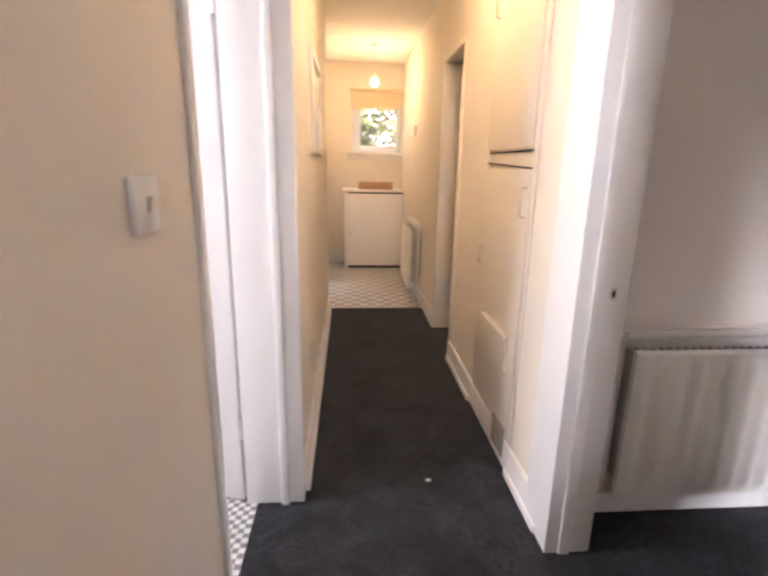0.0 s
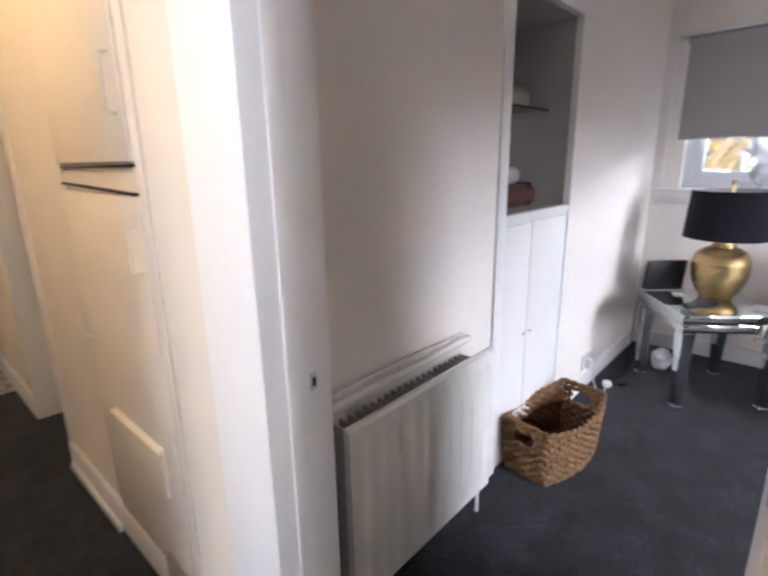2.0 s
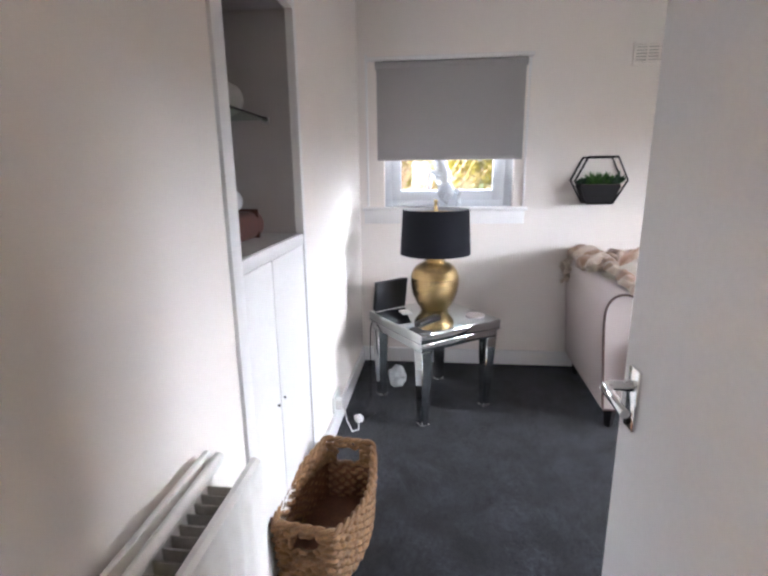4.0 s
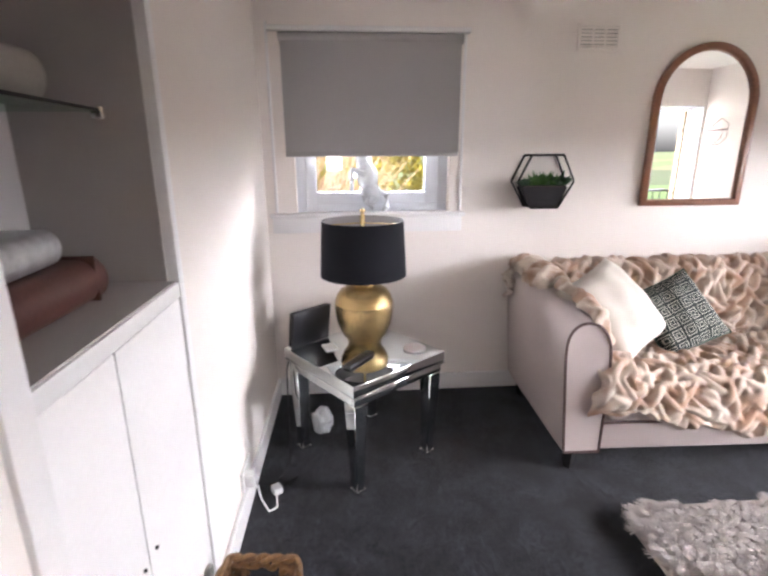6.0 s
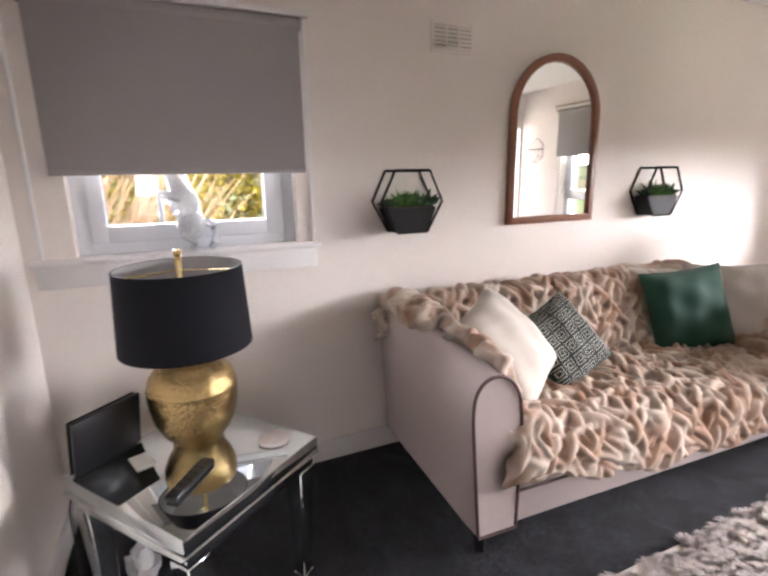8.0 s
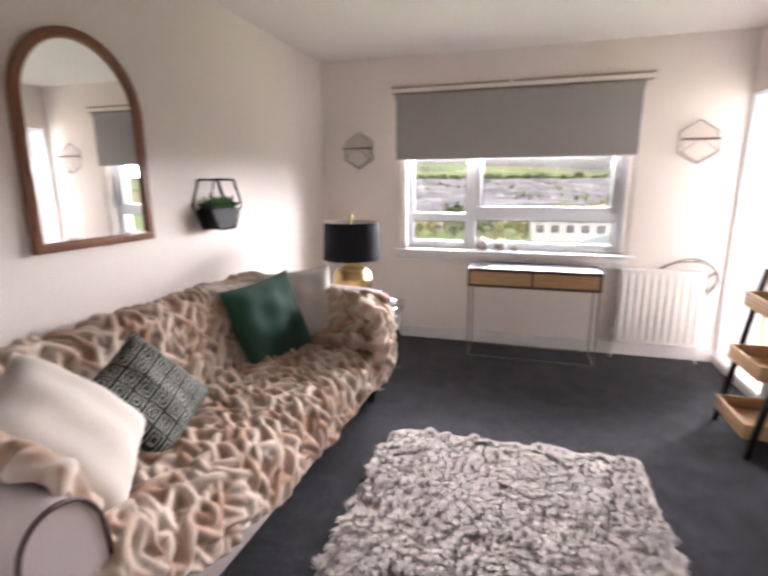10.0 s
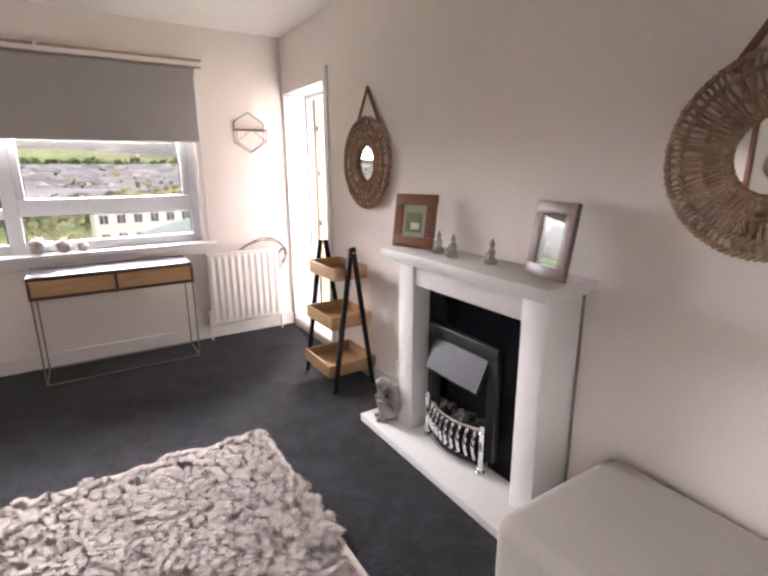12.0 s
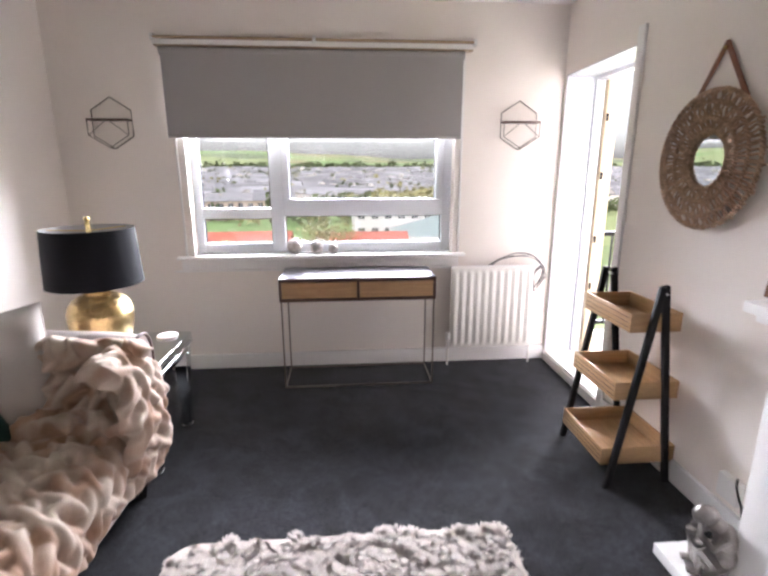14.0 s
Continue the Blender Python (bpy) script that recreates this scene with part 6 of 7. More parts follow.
for y in (2.385, 2.79):
    bm = bmesh.new()
    lathe(bm, [(0, 0.045), (0.022, 0.045), (0.022, 0.06), (0.015, 0.068), (0.013, 0.15), (0.018, 0.16), (0.013, 0.17), (0.015, 0.25), (0.020, 0.258), (0.013, 0.268), (0.017, 0.285), (0.010, 0.298), (0, 0.300)], 18, (0.172, y - of, 0))
    part("fire_post", bm, M_CHROME, fire, "turned chrome post")
bm = bmesh.new()
tube(bm, [(0.012, 3.077 - o, 0.05), (0.012, 3.077 - o, 0.97)], 0.006, 6)
part("side_trim", bm, M_RADIN, fp)


# ---- frames and figures on the mantel ----
def photo_frame(at, rz, w_, h_, fw_, wood, inner_m, label, depth=0.022):
    t = thing("photo_frame", at, label, "photo frame", rz=rz)
    lean = pose(0, 0, 0, 0, -9, 0)

    def tb(c, s, m_, nm, lab="", bev=0.003):
        bm_ = bmesh.new()
        turned_box(bm_, lean @ Matrix.Translation(c), s, bev)
        return part(nm, bm_, m_, t, lab)
    for c, s in (((0, 0, fw_ / 2), (depth, w_, fw_)), ((0, 0, h_ - fw_ / 2), (depth, w_, fw_)), ((0, -w_ / 2 + fw_ / 2, h_ / 2), (depth, fw_, h_ - 2 * fw_ - 0.001)), ((0, w_ / 2 - fw_ / 2, h_ / 2), (depth, fw_, h_ - 2 * fw_ - 0.001))):
        tb(c, s, wood, "moulding")
    tb((0.002, 0, h_ / 2), (0.008, w_ - 2 * fw_, h_ - 2 * fw_), inner_m, "picture", bev=0.0)
    bm_ = bmesh.new()
    turned_box(bm_, pose(-0.055, 0, h_ * 0.30, 0, 16, 0), (0.005, 0.05, h_ * 0.64))
    part("strut", bm_, M_BLACKM, t)
    return t


M_PICG = mat("green_print", (0.12, 0.22, 0.09), 0.3, second=(0.30, 0.34, 0.20), scale=9, grain=30, bump=0.0)
M_MOUNT = mat("grey_mount", (0.48, 0.47, 0.40), 0.6, vary=0.06)
pf = photo_frame((0.150, 2.145, 1.037), 18, 0.255, 0.275, 0.055, M_REDW, M_MOUNT, "red-brown wooden frame with a green print, on the mantel")
bm = bmesh.new()
turned_box(bm, pose(0, 0, 0, 0, -9, 0) @ Matrix.Translation((0.0075, 0, 0.13)), (0.003, 0.10, 0.10))
part("print", bm, M_PICG, pf, "green landscape print")
bm = bmesh.new()
turned_box(bm, pose(0, 0, 0, 0, -9, 0) @ Matrix.Translation((0.0092, 0.01, 0.112)), (0.002, 0.055, 0.035), 0.001)
part("print_patch", bm, M_PAPER, pf, "pale patch of the print")
photo_frame((0.150, 2.995, 1.037), -10, 0.205, 0.285, 0.046, M_GREYW, M_MIRROR, "grey-brown wooden frame with a glossy empty pane, on the mantel")


def seated_figure(at, rz, label, k=1.0):
    t = thing("figurine", at, label, "figurine", "three mantel figurines", rz)
    bm = bmesh.new()
    lathe(bm, [(0, 0), (0.030 * k, 0), (0.034 * k, 0.008 * k), (0.030 * k, 0.02 * k), (0.018 * k, 0.03 * k), (0.017 * k, 0.05 * k), (0.021 * k, 0.068 * k), (0.010 * k, 0.078 * k), (0.008 * k, 0.084 * k), (0.014 * k, 0.093 * k), (0.014 * k, 0.104 * k), (0.007 * k, 0.114 * k), (0.005 * k, 0.124 * k), (0, 0.130 * k)], 18)
    for s in (-1, 1):
        tube(bm, [(0.0, s * 0.02 * k, 0.064 * k), (0.014 * k, s * 0.027 * k, 0.045 * k), (0.026 * k, s * 0.012 * k, 0.03 * k)], 0.005 * k, 7)
        tube(bm, [(0.0, s * 0.012 * k, 0.014 * k), (0.02 * k, s * 0.034 * k, 0.012 * k), (0.032 * k, s * 0.006 * k, 0.012 * k)], 0.008 * k, 7)
    ob = part("statue", bm, M_SILVER, t)
    return t


seated_figure((0.125, 2.335, 1.035), 10, "small silver seated figurine on the mantel", 0.86)
seated_figure((0.145, 2.465, 1.035), 0, "small silver seated figurine on the mantel", 0.86)
seated_figure((0.115, 2.685, 1.035), -10, "small silver seated figurine on the mantel", 0.86)

# crouching silver statue on the hearth
st = thing("statue", (0.25, 2.075, 0.045), "silver crouching statue on the hearth corner", "statue", rz=-20)
bm = bmesh.new()
chain = [((0.0, 0.0, 0.04), 0.052, (1.2, 1.0, 0.75)), ((-0.035, 0.01, 0.09), 0.050, (0.9, 1.0, 1.1)), ((-0.03, 0.01, 0.145), 0.045, (0.85, 1.05, 1.2)), ((0.0, 0.0, 0.185), 0.034, (1, 1, 0.9)), ((0.035, -0.005, 0.215), 0.037, (1.15, 0.9, 1.0)), ((0.055, -0.005, 0.20), 0.018, (1, 1, 1))]
for c, r_, sq in chain:
    ball(bm, c, r_, sq, 3)
for s in (-1, 1):
    tube(bm, [(0.0, s * 0.03, 0.05), (0.055, s * 0.035, 0.12), (0.06, s * 0.032, 0.135), (0.045, s * 0.03, 0.06), (0.045, s * 0.03, 0.012), (0.08, s * 0.03, 0.010)], 0.02, 9, radii=[0.028, 0.024, 0.02, 0.018, 0.016, 0.012])
    tube(bm, [(-0.02, s * 0.045, 0.165), (0.02, s * 0.052, 0.125), (0.055, s * 0.03, 0.155), (0.05, s * 0.012, 0.19)], 0.014, 8, radii=[0.018, 0.015, 0.013, 0.012])
part("statue", bm, M_SILVER, st)
# socket and fire lead beside the fireplace
so = thing("wall_socket", (0.0, 1.86, 0.2), "white plastic spur box on the wall beside the fireplace", "socket")
part("box", boxes(((0.0, -0.05, -0.05), (0.03, 0.05, 0.05)), bev=0.004), M_WHITEP, so)
lead = thing("power_lead", (0, 0, 0), "black power lead from the wall behind the statue", "cable")
bm = bmesh.new()
tube(bm, [(0.03, 1.90, 0.27), (0.06, 1.93, 0.262), (0.075, 1.965, 0.235), (0.085, 1.99, 0.225), (0.09, 2.02, 0.14), (0.09, 2.05, 0.05)], 0.0045, 7)
part("lead", bm, M_BLACKM, lead)

# ---- footstool ----
fs = thing("footstool", (0.335, 3.58, 0), "large beige velvet upholstered footstool against the wall", "footstool")
bm = bmesh.new()
box(bm, (-0.30, -0.315, 0.10), (0.31, 0.40, 0.405), 0.05, 5)
for v in bm.verts:
    if v.co.z > 0.36:
        v.co.z += 0.012 * (1 - (v.co.x / 0.32) ** 2) + 0.004 * noise.noise(v.co * 5)
part("upholstery", bm, M_STOOL, fs)
bm = bmesh.new()
tube(bm, [(-0.296, -0.29, 0.36), (-0.296, 0.38, 0.36)], 0.007, 6)
part("piping", bm, M_PIPING, fs, "brown piping")
for x in (-0.24, 0.25):
    for y in (-0.25, 0.34):
        bm = bmesh.new()
        lathe(bm, [(0, 0), (0.018, 0), (0.026, 0.10), (0, 0.10)], 12, (x, y, 0))
        part("leg", bm, M_BLACKW, fs)
# ---- living room door, standing open ----
dr = thing("door_1", (0.185, 4.155, 0), "plain white flush door standing open into the living room", "door")
dr["kind"] = "structure"
part("leaf", boxes(((0.0, -0.002, 0.008), (0.765, 0.040, 2.03)), bev=0.003), M_TRIM, dr)
hd = part("handle", boxes(((0.685, 0.040, 0.90), (0.727, 0.049, 1.02)), bev=0.004), M_CHROME, dr, "chrome lever handle on a long plate")
bm = bmesh.new()
tube(bm, [(0.706, 0.045, 0.985), (0.706, 0.088, 0.985), (0.695, 0.098, 0.985), (0.60, 0.100, 0.982)], 0.009, 10, radii=[0.011, 0.010, 0.010, 0.008])
part("lever", bm, M_CHROME, hd)
bm = bmesh.new()
tube(bm, [(0.706, 0.049, 0.915), (0.706, 0.054, 0.915)], 0.008, 10)
part("keyhole", bm, M_BLACKM, hd)
for z in (0.25, 1.0, 1.75):
    part("hinge", boxes(((-0.012, 0.036, z), (0.006, 0.046, z + 0.09)), bev=0.002), M_STEEL, dr)

# ---- alcove cupboard under the shelf opening ----
cu = thing("alcove_cupboard", (0, Y1, 0), "white built-in cupboard with two flat doors under the alcove", "cupboard")
part("frame", boxes(((1.205, -0.012, 0), (1.268, 0.10, 2.03)), ((1.268, -0.008, 1.959), (1.925, 0.10, 2.03)), ((1.889, -0.010, 0), (1.925, 0.10, 1.959)), ((1.268, -0.008, 1.10), (1.889, 0.10, 1.141)), bev=0.003), M_TRIM, cu)
for x0, x1 in ((1.270, 1.512), (1.516, 1.883)):
    dd = part("door", boxes(((x0, -0.006, 0.03), (x1, 0.014, 1.098)), bev=0.003), M_TRIM, cu)
    k = x1 - 0.03 if x0 < 1.4 else x0 + 0.03
    bm = bmesh.new()
    lathe(bm, [(0, 0), (0.004, 0), (0.004, 0.006), (0, 0.007)], 8)
    bmesh.ops.transform(bm, matrix=Matrix.Translation((k, -0.006, 0.60)) @ pose(0, 0, 0, 90), verts=bm.verts)
    part("keyhole", bm, M_BLACKM, dd)
part("joint", boxes(((1.5125, -0.004, 0.03), (1.5155, 0.012, 1.098))), M_BLACKM, cu, "dark joint between the doors")
part("joint", boxes(((1.8835, -0.004, 0.03), (1.8885, 0.012, 1.098))), M_RADIN, cu, "dark joint beside the door")
part("plinth", boxes(((1.270, 0.004, 0), (1.883, 0.10, 0.028))), M_TRIM, cu)
part("inside", boxes(((1.25, 0.016, 0.03), (1.90, 0.02, 1.095))), M_WALL, cu)
# the crack beside the alcove
setting("trim_north", boxes(((1.926, Y1 - 0.004, 0.11), (1.934, Y1 + 0.001, 2.2))), M_WALL, "cracked paint joint beside the cupboard")

gsh = thing("glass_shelf", (0, Y1, 0), "clear glass shelf across the alcove", "shelf")
part("glass", boxes(((1.284, 0.06, 1.560), (1.745, 0.335, 1.566))), M_CLEAR, gsh)
part("front_edge", boxes(((1.284, 0.056, 1.5595), (1.745, 0.060, 1.5665))), M_BLACKM, gsh, "dark cut edge")
part("clip", boxes(((1.735, 0.05, 1.545), (1.75, 0.075, 1.570)), bev=0.003), M_CHROME, gsh)


def lying_book(name, at, rz, size, m_, label, cat):
    t = thing(name, at, label, cat, rz=rz)
    l, w_, h_ = size
    bm_ = bmesh.new()
    n = 10
    out = [(-w_ / 2, 0.0), (w_ / 2 - h_ * 0.3, 0.0)] + [(w_ / 2 - h_ * 0.3 + h_ * 0.42 * math.sin(math.pi * k / n), h_ / 2 - h_ / 2 * math.cos(math.pi * k / n)) for k in range(1, n)] + [(w_ / 2 - h_ * 0.3, h_), (-w_ / 2, h_)]
    prism(bm_, [(-a, b) for a, b in out], -l / 2, l / 2, "x")
    part("cover", bm_, m_, t)
    return t


b1 = lying_book("leather_book_box", (1.555, Y1 + 0.19, 1.146), 0, (0.38, 0.16, 0.10), M_BOOK, "brown leather book box with gilt mark, in the alcove", "box")
bm = bmesh.new()
for s in (-1, 1):
    ball(bm, (s * 0.012, -0.083, 0.062), 0.012, (1, 0.25, 0.8), 2)
    ball(bm, (s * 0.009, -0.084, 0.045), 0.008, (1, 0.25, 0.9), 2)
part("gilt_mark", bm, M_BRASS, b1, "gilt winged mark")
for x in (-0.16, 0.15):
    part("band", boxes(((x - 0.004, -0.088, 0.004), (x + 0.004, 0.07, 0.1075)), bev=0.001), M_DARKW, b1)
b2 = lying_book("wrapped_gift", (1.49, Y1 + 0.20, 1.248), 4, (0.30, 0.14, 0.075), M_FOIL, "silver wrapped parcel lying on the book box", "parcel")
b3 = lying_book("grey_box", (1.50, Y1 + 0.19, 1.567), 0, (0.32, 0.14, 0.10), M_GREYBOX, "grey rounded box on the glass shelf", "box")
gb = thing("green_ornament", (1.42, Y1 + 0.18, 1.667), "small dark green round ornament on the grey box", "ornament")
bm = bmesh.new()
ball(bm, (0, 0, 0.036), 0.036, (1.2, 1, 1), 2)
part("ball", bm, M_GREENOB, gb)
bm = bmesh.new()
ball(bm, (0.018, -0.028, 0.042), 0.012, (1, 0.6, 1), 2)
part("inlay", bm, M_BRASS, gb)

# ---- woven basket ----
bk = thing("wicker_basket", (1.573, 4.95, 0), "woven brown hyacinth basket with cut handles, standing empty", "basket", rz=-6)


def basket_path(z, inset=0.0):
    """Plan of the basket at a height: straight ends, long sides bowed outwards, tight corners. Points by arc length."""
    f = z / 0.25
    a, b = 0.236 + 0.030 * f - inset, 0.092 + 0.014 * f - inset
    pts = []
    for k in range(40):
        x = a - 2 * a * k / 39
        pts.append((x, b + 0.048 * (1 - (x / a) ** 2)))
    for k in range(1, 13):
        pts.append((-a, b - 2 * b * k / 13))
    for k in range(40):
        x = -a + 2 * a * k / 39
        pts.append((x, -b - 0.048 * (1 - (x / a) ** 2)))
    for k in range(1, 13):
        pts.append((a, -b + 2 * b * k / 13))
    P = np.array(pts + pts[:1])
    d = np.concatenate([[0], np.cumsum(np.hypot(*np.diff(P, axis=0).T))])
    q = np.linspace(0, d[-1], 313)[:-1]
    return np.stack([np.interp(q, d, P[:, 0]), np.interp(q, d, P[:, 1])], 1)


def rim_z(x):
    return 0.222 + 0.034 * (abs(x) / 0.265) ** 2.0


def basket_run(z, phase, rad, amp, level=None):
    """A strand that goes in and out round the stakes at one height."""
    out_ = basket_path(z)
    run = []
    for k, (x, y) in enumerate(out_):
        ln = math.hypot(x, y)
        w_ = amp * math.sin(math.pi * (k / 6.0) + phase)
        zz = (level if level is not None else z / 0.235) * rim_z(x) + 0.003 * math.sin(k * 0.9 + phase * 3)
        run.append((x + w_ * x / ln, y + w_ * y / ln, zz))
    return run


rng = random.Random(31)
for k in range(52):
    i_ = k * 6 + 3
    pts = []
    for j in range(6):
        o_ = basket_path(0.006 + 0.046 * j)
        x, y = o_[i_ % 312]
        zz = (0.02 + 0.19 * j) * rim_z(x)
        if abs(x) > 0.21 and abs(y) < 0.05 and zz > 0.68 * rim_z(x):
            continue
        pts.append((x, y, min(zz, rim_z(x))))
    part("stake", tube(bmesh.new(), pts, 0.006, 5), M_WICKER, bk)
for row in range(13):
    z = 0.010 + 0.0172 * row
    run = basket_run(z, math.pi * (row % 2) + rng.uniform(-0.3, 0.3), 0.010, 0.0065)
    radii = [0.0098 + 0.0022 * math.sin(k * 1.05 + row) + rng.uniform(-0.001, 0.001) for k in range(312)]
    if 0.70 < z / 0.235 < 0.86:
        # the hand holes in both ends leave these rows open
        keep = [not (abs(p[0]) > 0.21 and abs(p[1]) < 0.05) for p in run]
        start = next(k for k in range(312) if keep[k] and not keep[k - 1])
        seg, rs = [], []
        for k in range(start, start + 313):
            if k < start + 312 and keep[k % 312]:
                seg.append(run[k % 312])
                rs.append(radii[k % 312])
            elif len(seg) > 2:
                part("woven_row", tube(bmesh.new(), seg, 0.01, 6, radii=rs), M_WICKER, bk)
                seg, rs = [], []
    else:
        part("woven_row", tube(bmesh.new(), run, 0.01, 6, closed=True, radii=radii), M_WICKER, bk)
bm = bmesh.new()
for ph in (0, math.pi):
    out_ = basket_path(0.235)
    pts = []
    for k, (x, y) in enumerate(out_):
        ln, tw = math.hypot(x, y), k * 0.36 + ph
        pts.append((x + 0.007 * math.cos(tw) * x / ln, y + 0.007 * math.cos(tw) * y / ln, rim_z(x) + 0.004 + 0.007 * math.sin(tw)))
    tube(bm, pts, 0.0085, 6, closed=True)
part("rim", bm, M_WICKER, bk)
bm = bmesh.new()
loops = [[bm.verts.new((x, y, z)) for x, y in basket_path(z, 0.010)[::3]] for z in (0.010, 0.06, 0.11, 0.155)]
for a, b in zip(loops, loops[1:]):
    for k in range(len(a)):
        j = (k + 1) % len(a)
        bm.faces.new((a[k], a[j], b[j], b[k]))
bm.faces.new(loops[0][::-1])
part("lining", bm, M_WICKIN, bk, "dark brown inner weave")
# ---- crystal horse on the window board ----
hs = thing("horse_figurine", (X1 + 0.02, 4.515, 1.148), "clear crystal rearing horse figurine on the window board", "figurine", rz=90)
bm = bmesh.new()
ball(bm, (0.0, 0, 0.135), 0.042, (1.0, 0.75, 1.25), 3)
ball(bm, (-0.012, 0, 0.075), 0.042, (0.95, 0.8, 1.15), 3)
tube(bm, [(0.008, 0, 0.165), (0.022, 0, 0.21), (0.03, 0, 0.248)], 0.025, 10, radii=[0.034, 0.026, 0.02])
tube(bm, [(0.024, 0, 0.252), (0.055, 0, 0.238), (0.075, 0, 0.222)], 0.015, 9, radii=[0.021, 0.016, 0.011])
for s in (-1, 1):
    tube(bm, [(0.012, s * 0.02, 0.15), (0.062, s * 0.022, 0.155 + 0.012 * s), (0.066, s * 0.022, 0.10 + 0.02 * s)], 0.010, 8, radii=[0.016, 0.011, 0.008])
    tube(bm, [(-0.015, s * 0.02, 0.07), (0.005, s * 0.024, 0.04), (-0.02, s * 0.024, 0.018), (-0.012, s * 0.024, 0.003)], 0.011, 8, radii=[0.022, 0.014, 0.009, 0.012])
    ball(bm, (0.026, s * 0.012, 0.272), 0.008, (0.7, 0.7, 1.6), 1)
tube(bm, [(-0.04, 0, 0.085), (-0.075, 0, 0.07), (-0.075, 0, 0.02), (-0.06, 0, 0.002)], 0.011, 8, radii=[0.010, 0.015, 0.013, 0.008])
tube(bm, [(0.012, 0, 0.265), (0.0, 0, 0.225), (-0.012, 0, 0.18)], 0.012, 8, radii=[0.010, 0.014, 0.008])
for v in bm.verts:
    v.co *= 1.45
part("statue", bm, M_CRYST, hs)

# ---- sockets, plugs, cables in the corner ----
ws = thing("wall_socket", (2.38, Y1, 0.17), "white double wall socket above the skirting", "socket")
part("plate", boxes(((-0.075, -0.012, -0.045), (0.075, 0.0, 0.045)), bev=0.003), M_WHITEP, ws)
part("plug", boxes(((-0.06, -0.05, -0.03), (-0.01, -0.012, 0.025)), bev=0.006), M_WHITEP, ws)
pl = thing("mains_plug", (2.46, 4.985, 0.0), "loose white plug lying on the carpet", "plug", rz=30)
part("body", boxes(((-0.025, -0.022, 0.002), (0.025, 0.022, 0.035)), bev=0.008), M_WHITEP, pl)
part("pin", boxes(((0.025, -0.012, 0.012), (0.043, -0.008, 0.02)), ((0.025, 0.008, 0.012), (0.043, 0.012, 0.02))), M_BRASS, pl)
cb = thing("white_cable", (0, 0, 0), "white cable trailing from the socket over the carpet", "cable")
bm = bmesh.new()
tube(bm, [(2.345, 5.045, 0.155), (2.34, 5.03, 0.07), (2.335, 5.0, 0.008), (2.36, 4.97, 0.006), (2.42, 4.98, 0.008), (2.44, 4.985, 0.016)], 0.004, 7)
part("cable", bm, M_WHITEP, cb)
cb = thing("black_cable", (0, 0, 0), "thin black cable running from the table to the carpet", "cable")
bm = bmesh.new()
tube(bm, [(2.80, 4.93, 0.555), (2.79, 4.955, 0.45), (2.80, 4.96, 0.30), (2.77, 4.955, 0.15), (2.72, 4.95, 0.02), (2.62, 4.96, 0.006), (2.55, 4.99, 0.006), (2.50, 4.93, 0.006), (2.56, 4.90, 0.006), (2.48, 4.98, 0.006)], 0.0035, 6)
part("cable", bm, M_BLACKM, cb)

# ---- hall: fitted cupboard on the east wall ----
hc = thing("hall_cupboard", (HR, 0, 0), "cream painted fitted cupboard with ill-closing flat doors", "cupboard")
part("frame", boxes(((-0.008, 5.335, 0.13), (0.0, 5.375, 2.3)), ((-0.008, 5.375, 2.10), (0, 5.955, 2.3)), ((-0.006, 5.955, 0.13), (0, 5.985, 2.3)), bev=0.002), M_HALL, hc)
up = part("upper_door", boxes(((-0.016, 5.377, 1.365), (0.0, 5.953, 2.095)), bev=0.003), M_HALL, hc)
lo = part("lower_door", boxes(((-0.012, 5.377, 0.13), (0.0, 5.953, 1.285)), bev=0.003), M_HALL, hc)
# the dark wedge where the upper edge of the lower door has dropped
bm = bmesh.new()
prism(bm, [(5.385, 1.352), (5.945, 1.352), (5.945, 1.356), (5.385, 1.359)], -0.010, -0.001, "x")
part("gap", bm, M_BLACKM, hc, "dark gap over the lower door")
bm = bmesh.new()
prism(bm, [(5.385, 1.287), (5.945, 1.305), (5.945, 1.311), (5.385, 1.293)], -0.014, -0.001, "x")
part("gap", bm, M_BLACKM, hc, "dark gap over the lower door")


def pull(y, z0, z1, parent):
    bm_ = bmesh.new()
    tube(bm_, [(-0.012, y, z0), (-0.035, y, z0 + 0.006), (-0.035, y, z1 - 0.006), (-0.012, y, z1)], 0.006, 8)
    return part("pull_handle", bm_, M_HALL, parent)


pull(5.415, 1.47, 1.60, up)
pull(5.90, 1.93, 2.05, up)
pull(5.405, 1.10, 1.22, lo)
pull(5.92, 0.815, 0.905, lo)
flap = part("letter_flap", boxes(((-0.022, 5.455, 0.43), (-0.011, 5.81, 0.575)), bev=0.003), M_HALL, lo)
part("flap_lip", boxes(((-0.034, 5.45, 0.574), (-0.010, 5.815, 0.588)), bev=0.003), M_HALL, flap)
vnt = part("vent_grille", boxes(((-0.021, 5.395, 0.04), (-0.014, 5.55, 0.18)), bev=0.002), M_RADIN, lo, "grey painted vent grille")
for k in range(6):
    part("slat", boxes(((-0.025, 5.40, 0.05 + 0.022 * k), (-0.021, 5.545, 0.058 + 0.022 * k))), M_RADIN, vnt)
part("plinth", boxes(((-0.014, 5.335, 0), (0, 5.985, 0.128)), bev=0.003), M_TRIM, hc)

